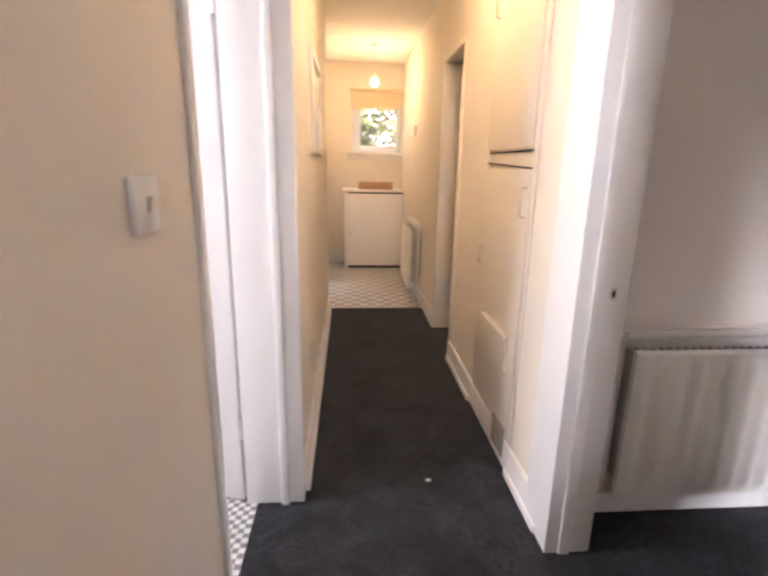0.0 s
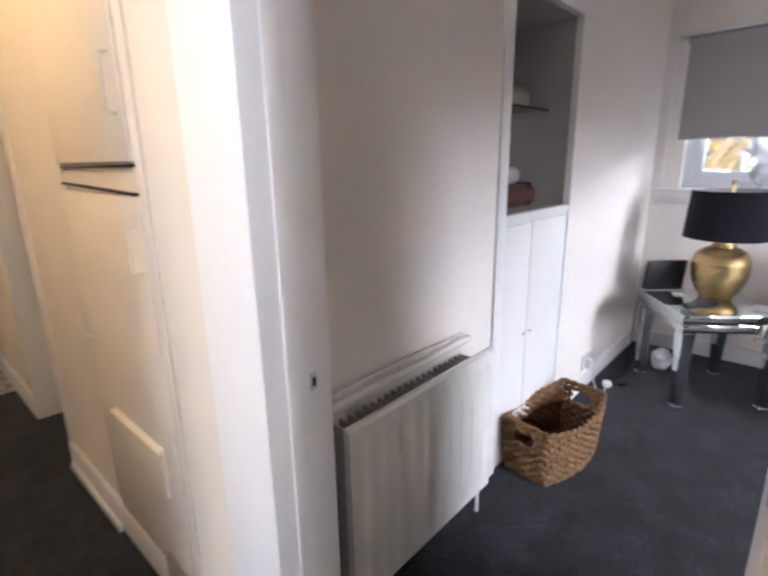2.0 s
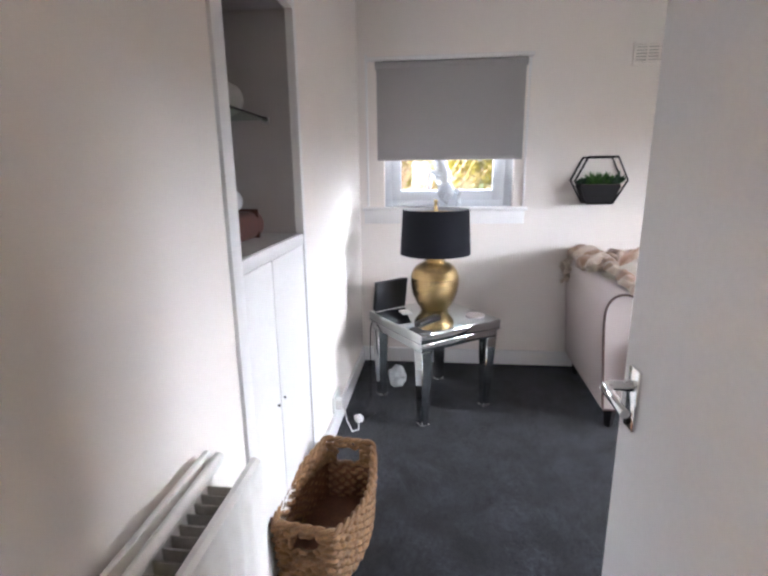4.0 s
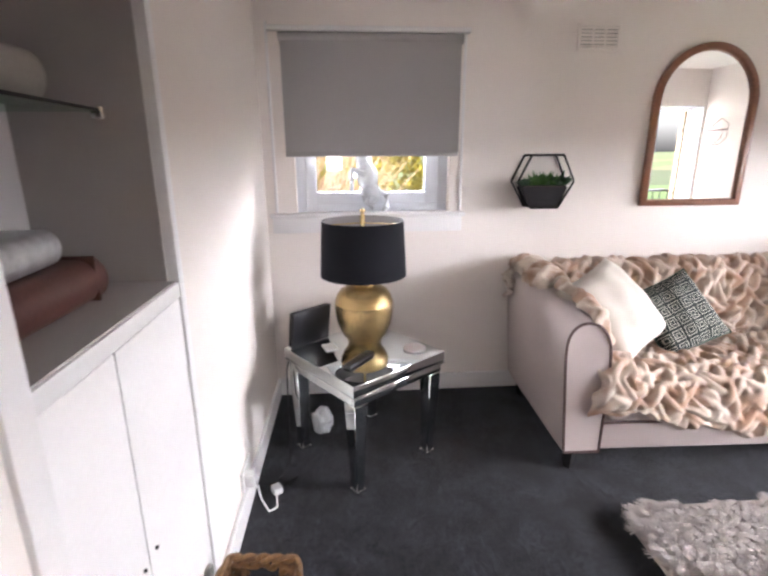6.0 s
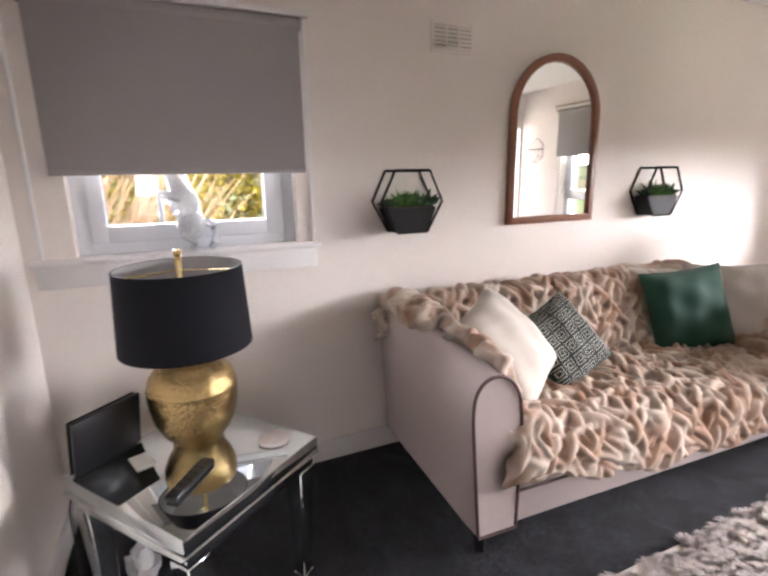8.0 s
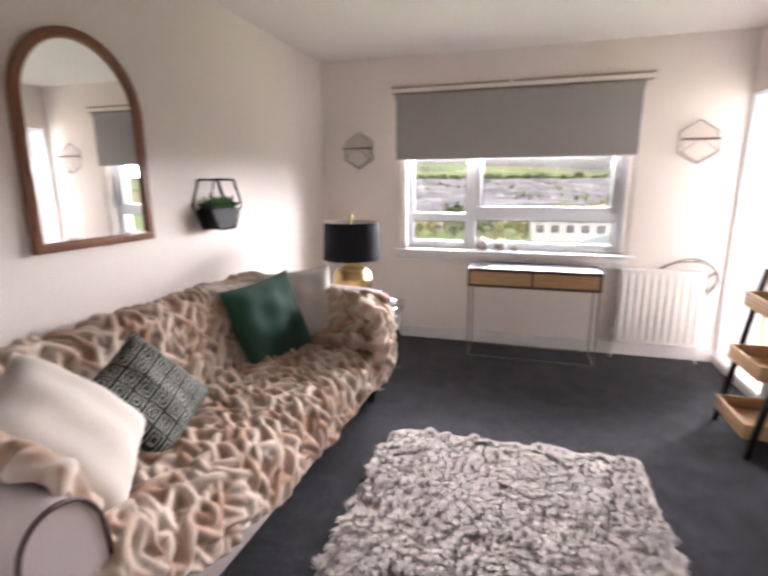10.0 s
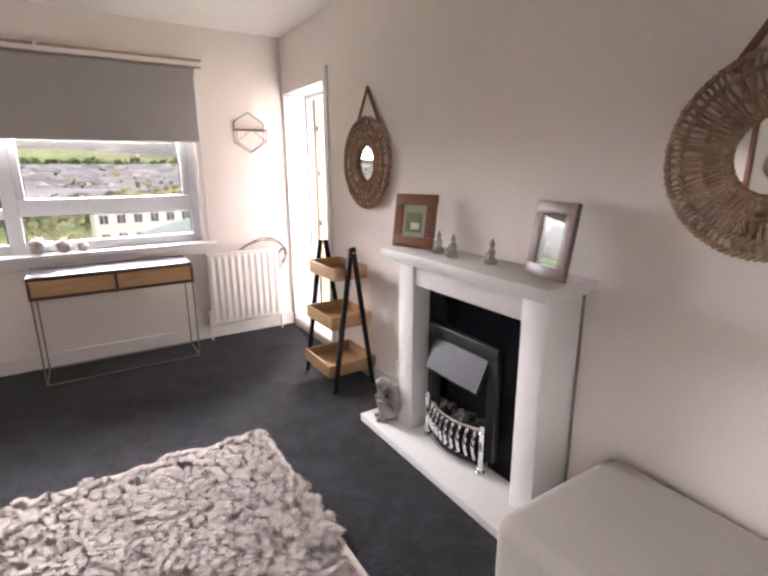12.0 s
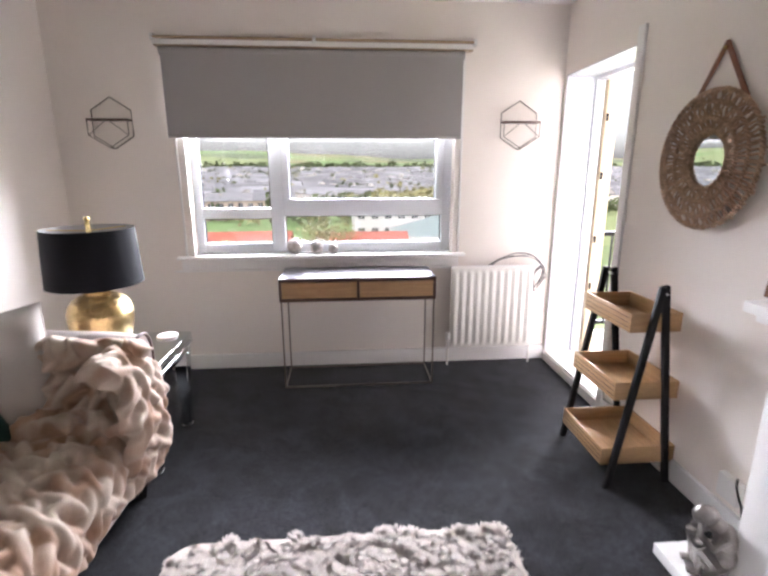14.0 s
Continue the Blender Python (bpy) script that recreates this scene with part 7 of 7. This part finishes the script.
# picture on the hall's west wall
hp = thing("wall_picture", (HL, 6.33, 1.34), "white framed glazed picture on the hall wall", "picture")
for a, b in (((0, -0.34, 0), (0.022, 0.34, 0.035)), ((0, -0.34, 0.445), (0.022, 0.34, 0.48)), ((0, -0.34, 0.035), (0.022, -0.305, 0.445)), ((0, 0.305, 0.035), (0.022, 0.34, 0.445))):
    part("moulding", boxes((a, b), bev=0.003), M_TRIM, hp)
part("print", boxes(((0, -0.305, 0.035), (0.010, 0.305, 0.445))), M_PRINT, hp, "pale print behind glass")

# light switch
sw = thing("light_switch", (WX, 4.40, 1.225), "white plastic light switch with one rocker", "light switch")
part("plate", boxes(((0, -0.046, -0.046), (0.012, 0.046, 0.046)), bev=0.003), M_WHITEP, sw)
bm = bmesh.new()
turned_box(bm, pose(0.013, 0.004, 0, 0, 10, 0), (0.008, 0.014, 0.026), 0.002)
part("rocker", bm, M_WHITEP, sw)
sw2 = thing("light_switch", (HR, 8.66, 1.63), "small white switch box high on the hall wall", "light switch")
part("plate", boxes(((-0.03, -0.05, -0.05), (0, 0.05, 0.05)), bev=0.005), M_WHITEP, sw2)
hsok = thing("wall_socket", (HL, 5.75, 0.40), "white wall socket low on the hall wall", "socket")
part("plate", boxes(((0, -0.043, -0.043), (0.012, 0.043, 0.043)), bev=0.003), M_WHITEP, hsok)
fl = thing("paper_scrap", (-0.31, 5.30, 0.0), "tiny white scrap lying on the hall carpet", "scrap")
bm = bmesh.new()
ball(bm, (0, 0, 0.007), 0.011, (1.2, 0.8, 0.6), 1)
part("scrap", bm, M_PAPER, fl)

# low cupboard at the hall's end with a wooden tray on it
lc = thing("low_cupboard", (-0.32, 9.5, 0), "white boxed-in low cupboard under the vestibule window", "cupboard")
part("carcass", boxes(((-0.38, 0.02, 0.0), (0.365, 0.38, 0.955)), bev=0.003), M_TRIM, lc)
part("top", boxes(((-0.40, -0.012, 0.955), (0.368, 0.395, 0.985)), bev=0.005), M_TRIM, lc)
ldoor = part("door", boxes(((-0.335, 0.0, 0.035), (0.345, 0.02, 0.935)), bev=0.004), M_TRIM, lc)
for z0, z1 in ((0.937, 0.953), (0.004, 0.033)):
    part("shadow_gap", boxes(((-0.335, 0.006, z0), (0.345, 0.021, z1))), M_BLACKM, lc, "dark gap round the door")
bm = bmesh.new()
lathe(bm, [(0, 0), (0.010, 0), (0.012, 0.012), (0, 0.016)], 12)
bmesh.ops.transform(bm, matrix=Matrix.Translation((-0.30, 0.0, 0.44)) @ pose(0, 0, 0, 90), verts=bm.verts)
part("knob", bm, M_STEEL, ldoor)
tr = thing("wooden_tray", (-0.31, 9.66, 0.985), "shallow light wood tray on the low cupboard", "tray")
part("tray_base", boxes(((-0.21, -0.12, 0), (0.21, 0.12, 0.01))), M_OAK, tr)
for a, b in (((-0.21, -0.12, 0.01), (0.21, -0.108, 0.085)), ((-0.21, 0.108, 0.01), (0.21, 0.12, 0.085)), ((-0.21, -0.108, 0.01), (-0.198, 0.108, 0.085)), ((0.198, -0.108, 0.01), (0.21, 0.108, 0.085))):
    part("side", boxes((a, b), bev=0.002), M_OAK, tr)


# pendant lamps
M_BULB = glow_mat("warm_bulb_glass", (1.0, 0.72, 0.36), 30.0)


def pendant(at, drop, label):
    t = thing("pendant_lamp", at, label, "pendant lamp", "hall pendants")
    bm_ = bmesh.new()
    lathe(bm_, [(0, 0), (0.045, 0), (0.045, -0.012), (0.02, -0.028), (0, -0.028)], 20)
    part("ceiling_rose", bm_, M_WHITEP, t)
    bm_ = bmesh.new()
    tube(bm_, [(0, 0, -0.02), (0, 0, -drop + 0.09)], 0.003, 6)
    part("flex", bm_, M_WHITEP, t)
    bm_ = bmesh.new()
    lathe(bm_, [(0, -drop + 0.095), (0.015, -drop + 0.09), (0.019, -drop + 0.04), (0, -drop + 0.04)], 14)
    part("lampholder", bm_, M_WHITEP, t)
    bm_ = bmesh.new()
    ball(bm_, (0, 0, -drop), 0.034, (1, 1, 1.1), 3)
    b_ = part("bulb", bm_, M_BULB, t, "glowing warm bulb")
    b_.visible_shadow = False
    return t


pendant((-0.37, 9.0, 2.5), 0.37, "bare warm bulb hanging near the vestibule window")
pendant((-0.40, 5.80, 2.5), 0.19, "bare warm bulb hanging from the hall ceiling")

# ---- outdoors ----
def smooth(a, b, x):
    t_ = min(1.0, max(0.0, (x - a) / (b - a)))
    return t_ * t_ * (3 - 2 * t_)


def land(x, y):
    """Height of the ground: a bank below the flat, a valley with the town, hills behind."""
    d = max(0.0, -y)
    z = -3.2 - 12.5 * smooth(4, 85, d)
    z += 17.0 * smooth(230, 900, d)
    hill = 66 + 0.022 * x + 30 * noise.noise((x / 900, 0.4, 0.0)) + 9 * noise.noise((x / 210, 1.7, 0.0))
    z += max(0.0, hill) * smooth(850, 2100, d)
    z += 0.8 * noise.noise((x / 60, y / 60, 0.5)) * smooth(60, 300, math.hypot(x, y))
    if y > 0:
        z += 8 * smooth(30, 400, y)
    return z


rings = [0, 6, 12, 20, 30, 45, 65, 90, 120, 160, 210, 270, 340, 420, 520, 640, 780, 940, 1120, 1320, 1550, 1800, 2100, 2500, 3100, 4200]
NS = 144
verts = [(0, 0, land(0, 0))]
faces = []
for r in rings[1:]:
    for k in range(NS):
        a = 2 * math.pi * k / NS
        x, y = r * math.cos(a), r * math.sin(a)
        verts.append((x, y, land(x, y)))
for k in range(NS):
    faces.append((0, 1 + k, 1 + (k + 1) % NS))
for i in range(len(rings) - 2):
    b0, b1_ = 1 + i * NS, 1 + (i + 1) * NS
    for k in range(NS):
        j = (k + 1) % NS
        faces.append((b0 + k, b1_ + k, b1_ + j, b0 + j))
gr = grid_part("ground", verts, faces, M_GRASS)
tagged(gr, label="grassy ground falling to the valley and rising to green hills", category="ground", kind="structure")


def gabled(verts, faces, roofv, rooff, x, y, z, w_, d_, h_, rise, ang):
    c, s = math.cos(ang), math.sin(ang)

    def at(u, v, zz):
        return (x + u * c - v * s, y + u * s + v * c, zz)
    b = len(verts)
    verts += [at(-w_, -d_, z - 2), at(w_, -d_, z - 2), at(w_, d_, z - 2), at(-w_, d_, z - 2), at(-w_, -d_, z + h_), at(w_, -d_, z + h_), at(w_, d_, z + h_), at(-w_, d_, z + h_), at(-w_, 0, z + h_ + rise), at(w_, 0, z + h_ + rise)]
    faces += [(b, b + 1, b + 5, b + 4), (b + 2, b + 3, b + 7, b + 6), (b + 1, b + 2, b + 6, b + 9, b + 5), (b + 3, b, b + 4, b + 8, b + 7)]
    r = len(roofv)
    o_ = 0.3
    roofv += [at(-w_ - o_, -d_ - o_, z + h_ - 0.1), at(w_ + o_, -d_ - o_, z + h_ - 0.1), at(w_ + o_, 0, z + h_ + rise + 0.15), at(-w_ - o_, 0, z + h_ + rise + 0.15), at(-w_ - o_, d_ + o_, z + h_ - 0.1), at(w_ + o_, d_ + o_, z + h_ - 0.1)]
    rooff += [(r, r + 1, r + 2, r + 3), (r + 3, r + 2, r + 5, r + 4)]


# the town on the far slope, too small to tell house from house
rng = random.Random(3)
hv, hf, rv, rf = [], [], [], []
for k in range(1500):
    d = 240 + 720 * rng.random() ** 1.25
    x = rng.uniform(-0.75, 0.75) * d * 1.1
    row = round(d / 26) * 26 + rng.uniform(-3, 3)
    z = land(x, -row)
    gabled(hv, hf, rv, rf, x, -row, z, rng.uniform(4.5, 11), rng.uniform(3.6, 4.6), rng.uniform(4.5, 6.5), rng.uniform(2.0, 3.2), rng.uniform(-0.25, 0.25) + (1.57 if rng.random() < 0.2 else 0))
tw = grid_part("far_town_houses", hv, hf, M_HOUSEW)
tagged(tw, label="far town of pale rendered houses on the slope", category="houses", kind="stuff")
tr_ = grid_part("far_town_roofs", rv, rf, M_ROOFS)
tagged(tr_, label="grey slate roofs of the far town", category="roofs", kind="stuff")


def clump(verts, faces, c, r, n, rng_, flat=0.8, leaf=0.16):
    """A crown of many small leaf blades with an uneven outline."""
    for _ in range(n):
        a, e, q = rng_.uniform(0, 6.283), math.asin(rng_.uniform(-0.75, 1)), rng_.random() ** 0.45
        lump = 1 + 0.35 * math.sin(a * 3 + c[0]) * math.cos(e * 4 + c[1])
        p = Vector((c[0] + math.cos(a) * math.cos(e) * r * q * lump, c[1] + math.sin(a) * math.cos(e) * r * q * lump, c[2] + math.sin(e) * r * q * flat * lump))
        d1 = Vector((rng_.uniform(-1, 1), rng_.uniform(-1, 1), rng_.uniform(-1, 1))).normalized()
        d2 = d1.cross(Vector((rng_.uniform(-1, 1), rng_.uniform(-1, 1), rng_.uniform(-1, 1)))).normalized()
        s = r * leaf * rng_.uniform(0.6, 1.3)
        b = len(verts)
        verts += [p - d1 * s, p + d2 * s * 0.6, p + d1 * s, p - d2 * s * 0.6]
        faces.append((b, b + 1, b + 2, b + 3))


rng = random.Random(6)
v1, f1, v2, f2 = [], [], [], []
for k in range(760):
    d = 150 + 800 * rng.random() ** 1.2
    x = rng.uniform(-0.8, 0.8) * d * 1.1
    r = rng.uniform(3, 6.5)
    tgt = (v1, f1) if rng.random() < 0.6 else (v2, f2)
    clump(*tgt, (x, -d, land(x, -d) + r * 0.7), r, 42, rng, 0.8, 0.30)
for k in range(60):
    x = rng.uniform(-5, 40) + 5
    d = rng.uniform(165, 215)
    r = rng.uniform(4, 7.5)
    clump(v2, f2, (x - 50, -d, land(x, -d) + r * 0.6), r, 60, rng, 0.8, 0.26)
for k in range(260):
    x = rng.uniform(-900, 900)
    d = 1000 + 240 * noise.noise((x / 260, 3.1, 0.0)) + rng.uniform(-40, 60)
    r = rng.uniform(9, 16)
    clump(v1, f1, (x, -d, land(x, -d) + r * 0.4), r, 26, rng, 0.7, 0.34)
for k in range(130):
    x = rng.uniform(-70, 10)
    d = rng.uniform(190, 330)
    r = rng.uniform(4, 7)
    clump(*((v1, f1) if x > -12 else (v2, f2)), (x, -d, land(x, -d) + r * 0.6), r, 50, rng, 0.8, 0.26)
o1 = grid_part("far_woods", v1, f1, M_TREES)
tagged(o1, label="dark green trees scattered through the valley", category="trees", kind="stuff")
o2 = grid_part("far_spring_trees", v2, f2, M_TREEG)
tagged(o2, label="yellow-green spring trees in the valley", category="trees", kind="stuff")


# white school blocks below the window
def block(name, x, y, w_, d_, z0, h_, storeys, cols, rz, roof, label, roof_m=None, wall_m=M_SCHOOL):
    t = thing(name, (x, y, z0), label, "building", rz=rz)
    part("wall", boxes(((-w_ / 2, -d_ / 2, -3), (w_ / 2, d_ / 2, h_))), wall_m, t)
    for s in range(storeys):
        for c in range(cols):
            wx = -w_ / 2 + w_ * (c + 0.5) / cols
            wz = h_ * (s + 0.35) / storeys
            wn_ = part("window", boxes(((wx - w_ / cols * 0.24, d_ / 2 - 0.15, wz), (wx + w_ / cols * 0.24, d_ / 2 + 0.04, wz + h_ / storeys * 0.45))), M_DKGLASS, t)
            part("frame", boxes(((wx - 0.06, d_ / 2 + 0.03, wz), (wx + 0.06, d_ / 2 + 0.09, wz + h_ / storeys * 0.45))), M_SCHOOL, wn_)
    bm_ = bmesh.new()
    if roof == "flat":
        box(bm_, (-w_ / 2 - 0.3, -d_ / 2 - 0.3, h_), (w_ / 2 + 0.3, d_ / 2 + 0.3, h_ + 0.5))
    elif roof == "gable":
        prism(bm_, [(-d_ / 2 - 0.4, h_), (d_ / 2 + 0.4, h_), (0, h_ + d_ * 0.28)], -w_ / 2 - 0.4, w_ / 2 + 0.4, "x")
    else:
        vs = [bm_.verts.new(p) for p in ((-w_ / 2, -d_ / 2, h_), (w_ / 2, -d_ / 2, h_), (w_ / 2, d_ / 2, h_), (-w_ / 2, d_ / 2, h_), (-w_ * 0.1, 0, h_ + d_ * 0.22), (w_ * 0.1, 0, h_ + d_ * 0.22))]
        for f_ in ((0, 1, 5, 4), (1, 2, 5), (2, 3, 4, 5), (3, 0, 4), (3, 2, 1, 0)):
            bm_.faces.new([vs[i] for i in f_])
    part("roof", bm_, roof_m or M_ROOFS, t)
    return t


gz = land(0, -110)
block("school_block", -36, -128, 28, 10, gz, 9.2, 3, 12, 0, "flat", "white rendered school block with rows of dark windows")
block("school_wing", -12, -122, 24, 10, gz, 8.2, 2, 7, 4, "flat", "long white rendered school wing with dark windows")
block("school_hall", -21, -106, 24, 17, gz, 3.4, 1, 6, 0, "hip", "low school hall with a teal metal roof", M_TEAL)
block("red_roofed_house", -1, -82, 16, 8, gz + 1, 3.4, 1, 4, 0, "gable", "long low house with a red clay roof", M_REDROOF)
block("red_roofed_house", 22, -84, 20, 8, gz + 1, 3.4, 1, 5, 3, "gable", "long low house with a red clay roof among trees", M_REDROOF)
block("sandstone_terrace", 44, -176, 24, 10, gz - 1, 8.0, 2, 7, 12, "gable", "pale sandstone terrace with slate roof below the hill", wall_m=M_SAND)


def tree(name, x, y, z, h_, r, seed, leaf_m, label, n=900, bare=False):
    t = thing(name, (x, y, z), label, "tree")
    rg = random.Random(seed)
    bm_ = bmesh.new()
    tube(bm_, [(0, 0, -0.3), (0.05, 0.02, h_ * 0.25), (-0.04, 0.06, h_ * 0.5), (0.03, 0, h_ * 0.8)], 0.1, 8, radii=[r * 0.10, r * 0.075, r * 0.055, r * 0.02])
    for k in range(9):
        a, zb = k * 2.4, h_ * (0.3 + 0.05 * k)
        tube(bm_, [(0, 0, zb), (math.cos(a) * r * 0.4, math.sin(a) * r * 0.4, zb + r * 0.3), (math.cos(a + 0.3) * r * 0.8, math.sin(a + 0.3) * r * 0.8, zb + r * 0.65)], 0.05, 6, radii=[r * 0.03, r * 0.02, r * 0.007])
    part("trunk", bm_, M_BARK, t)
    vv_, ff_ = [], []
    for k in range(7):
        a = rg.uniform(0, 6.28)
        clump(vv_, ff_, (math.cos(a) * r * 0.5, math.sin(a) * r * 0.5, h_ * 0.72 + rg.uniform(-0.3, 0.35) * r), r * 0.62, n // 7, rg, 0.8, 0.09)
    grid_part("crown", vv_, ff_, leaf_m, t)
    return t


tree("tree", 4.5, -62, land(4.5, -62), 8.5, 4.2, 1, M_TREEG, "orange-tinted spring tree by the red roofs")
tree("tree", -62, -92, land(-62, -92), 9, 5, 2, M_TREES, "dark evergreen tree beyond the balcony")
tree("tree", -70, -100, land(-70, -100), 10, 5, 5, M_TREES, "dark evergreen tree beyond the balcony")
tree("tree", -1.2, 22, land(-1, 22), 8.0, 3.4, 3, M_TREES, "leafy tree outside the vestibule window")
tree("tree", 1.4, 18, land(1, 18), 7.6, 2.2, 4, M_TREEG, "thin bright tree outside the vestibule window", n=420)

# yellow bush with bare twigs outside the small window
yb = thing("yellow_bush", (7.2, 4.2, land(7, 4)), "yellow flowering bush close outside the small window", "bush")
rng = random.Random(12)
bm = bmesh.new()
for k in range(90):
    a = rng.uniform(0, 6.28)
    x0, y0 = rng.uniform(-0.8, 0.8), rng.uniform(-1.8, 1.8)
    pts = [(x0 * 0.4, y0 * 0.5, 0), (x0 * 0.8, y0 * 0.8, 2.4), (x0 + 0.4 * math.cos(a), y0 + 0.6 * math.sin(a), 4.2 + rng.uniform(0, 1.2))]
    tube(bm, pts, 0.01, 4, radii=[0.03, 0.016, 0.004])
part("stems", bm, M_TWIG, yb)
vv, ff = [], []
for k in range(150):
    yy = rng.uniform(-2.3, 2.0)
    dens = 230 if yy < 0.6 else 70
    clump(vv, ff, (rng.uniform(-0.5, 0.5), yy, rng.uniform(3.2, 5.2)), rng.uniform(0.28, 0.5), dens, rng, 0.9, 0.10)
grid_part("blossom", vv, ff, M_YELLOW, yb)
tb = thing("twig_bush", (6.2, 5.6, land(6, 5)), "bare brown arching twigs outside the small window", "bush")
bm = bmesh.new()
for k in range(120):
    y0 = rng.uniform(-0.9, 0.5)
    pts = [(rng.uniform(-0.2, 0.2), y0 * 0.4, 0), (rng.uniform(-0.3, 0.3), y0, 3.6), (rng.uniform(-0.4, 0.4), y0 - rng.uniform(0.3, 1.0), 4.7 + rng.uniform(-0.3, 0.5))]
    tube(bm, pts, 0.01, 4, radii=[0.02, 0.011, 0.004])
part("stems", bm, M_TWIG, tb)

# balcony outside the west door: slab, railing, neighbouring house
setting("balcony_floor", boxes(((-1.45, -0.6, -0.15), (-0.3, 1.9, 0.0))), M_CONC, "grey concrete balcony slab")
rl = thing("balcony_railing", (0, 0, 0), "black metal balcony railing with upright bars", "railing")
part("top_rail", boxes(((-1.42, -0.55, 0.88), (-1.37, 1.85, 0.92)), ((-1.37, -0.58, 0.88), (-0.32, -0.53, 0.92)), bev=0.004), M_BLACKM, rl)
part("bottom_rail", boxes(((-1.41, -0.55, 0.08), (-1.38, 1.85, 0.11)), ((-1.37, -0.57, 0.08), (-0.32, -0.54, 0.11))), M_BLACKM, rl)
k = 0
while k < 20:
    part("bar", boxes(((-1.402, -0.5 + 0.12 * k, 0.11), (-1.388, -0.486 + 0.12 * k, 0.88))), M_BLACKM, rl)
    k += 1
for k in range(8):
    part("bar", boxes(((-1.30 + 0.125 * k, -0.562, 0.11), (-1.286 + 0.125 * k, -0.548, 0.88))), M_BLACKM, rl)
nh = thing("neighbour_house", (-13.5, 2.4, -3.4), "pale pink rendered house with a tiled gable roof", "house")
part("wall", boxes(((-4, -4.6, -1), (4, 5, 5.4))), M_PINKR, nh)
bm = bmesh.new()
prism(bm, [(-5.2, 5.2), (5.6, 5.2), (0.2, 8.8)], -4.3, 4.35, "x")
part("roof", bm, M_ROOFT, nh, "grey-brown tiled roof")
bm = bmesh.new()
for k in range(22):
    f = k / 22
    box(bm, (4.2, 5.55 - 5.4 * f - 0.25, 5.22 + 3.6 * f), (4.42, 5.6 - 5.4 * f, 5.30 + 3.6 * f))
    box(bm, (4.2, -5.2 + 5.4 * f, 5.22 + 3.6 * f), (4.42, -5.15 + 5.4 * f + 0.25, 5.30 + 3.6 * f))
part("verge_tiles", bm, M_ROOFT, nh)
for y, z in ((-1.8, 3.0), (1.8, 3.0), (-1.8, 0.6), (1.8, 0.6)):
    wv = part("window", boxes(((3.95, y - 0.55, z), (4.03, y + 0.55, z + 1.2))), M_DKGLASS, nh)
    part("frame", boxes(((4.0, y - 0.62, z - 0.07), (4.06, y + 0.62, z)), ((4.0, y - 0.62, z + 1.2), (4.06, y + 0.62, z + 1.27)), ((4.0, y - 0.62, z), (4.06, y - 0.55, z + 1.2)), ((4.0, y + 0.55, z), (4.06, y + 0.62, z + 1.2)), ((4.0, y - 0.03, z), (4.06, y + 0.03, z + 1.2))), M_UPVC, wv)
cr = thing("parked_car", (-17, -15, land(-17, -15)), "white parked car below the balcony", "car", rz=20)
bm = bmesh.new()
box(bm, (-2.0, -0.85, 0.3), (2.0, 0.85, 0.85), 0.12, 3)
part("body", bm, M_WHITEP, cr)
bm = bmesh.new()
prism(bm, [(-1.3, 0.84), (1.2, 0.84), (0.7, 1.42), (-0.9, 1.42)], -0.74, 0.74, "y")
part("cabin", bm, M_DKGLASS, cr)
for x in (-1.25, 1.25):
    for y in (-0.8, 0.8):
        bm = bmesh.new()
        tube(bm, [(x, y - 0.1, 0.31), (x, y + 0.1, 0.31)], 0.31, 18)
        part("wheel", bm, M_BLACKM, cr)
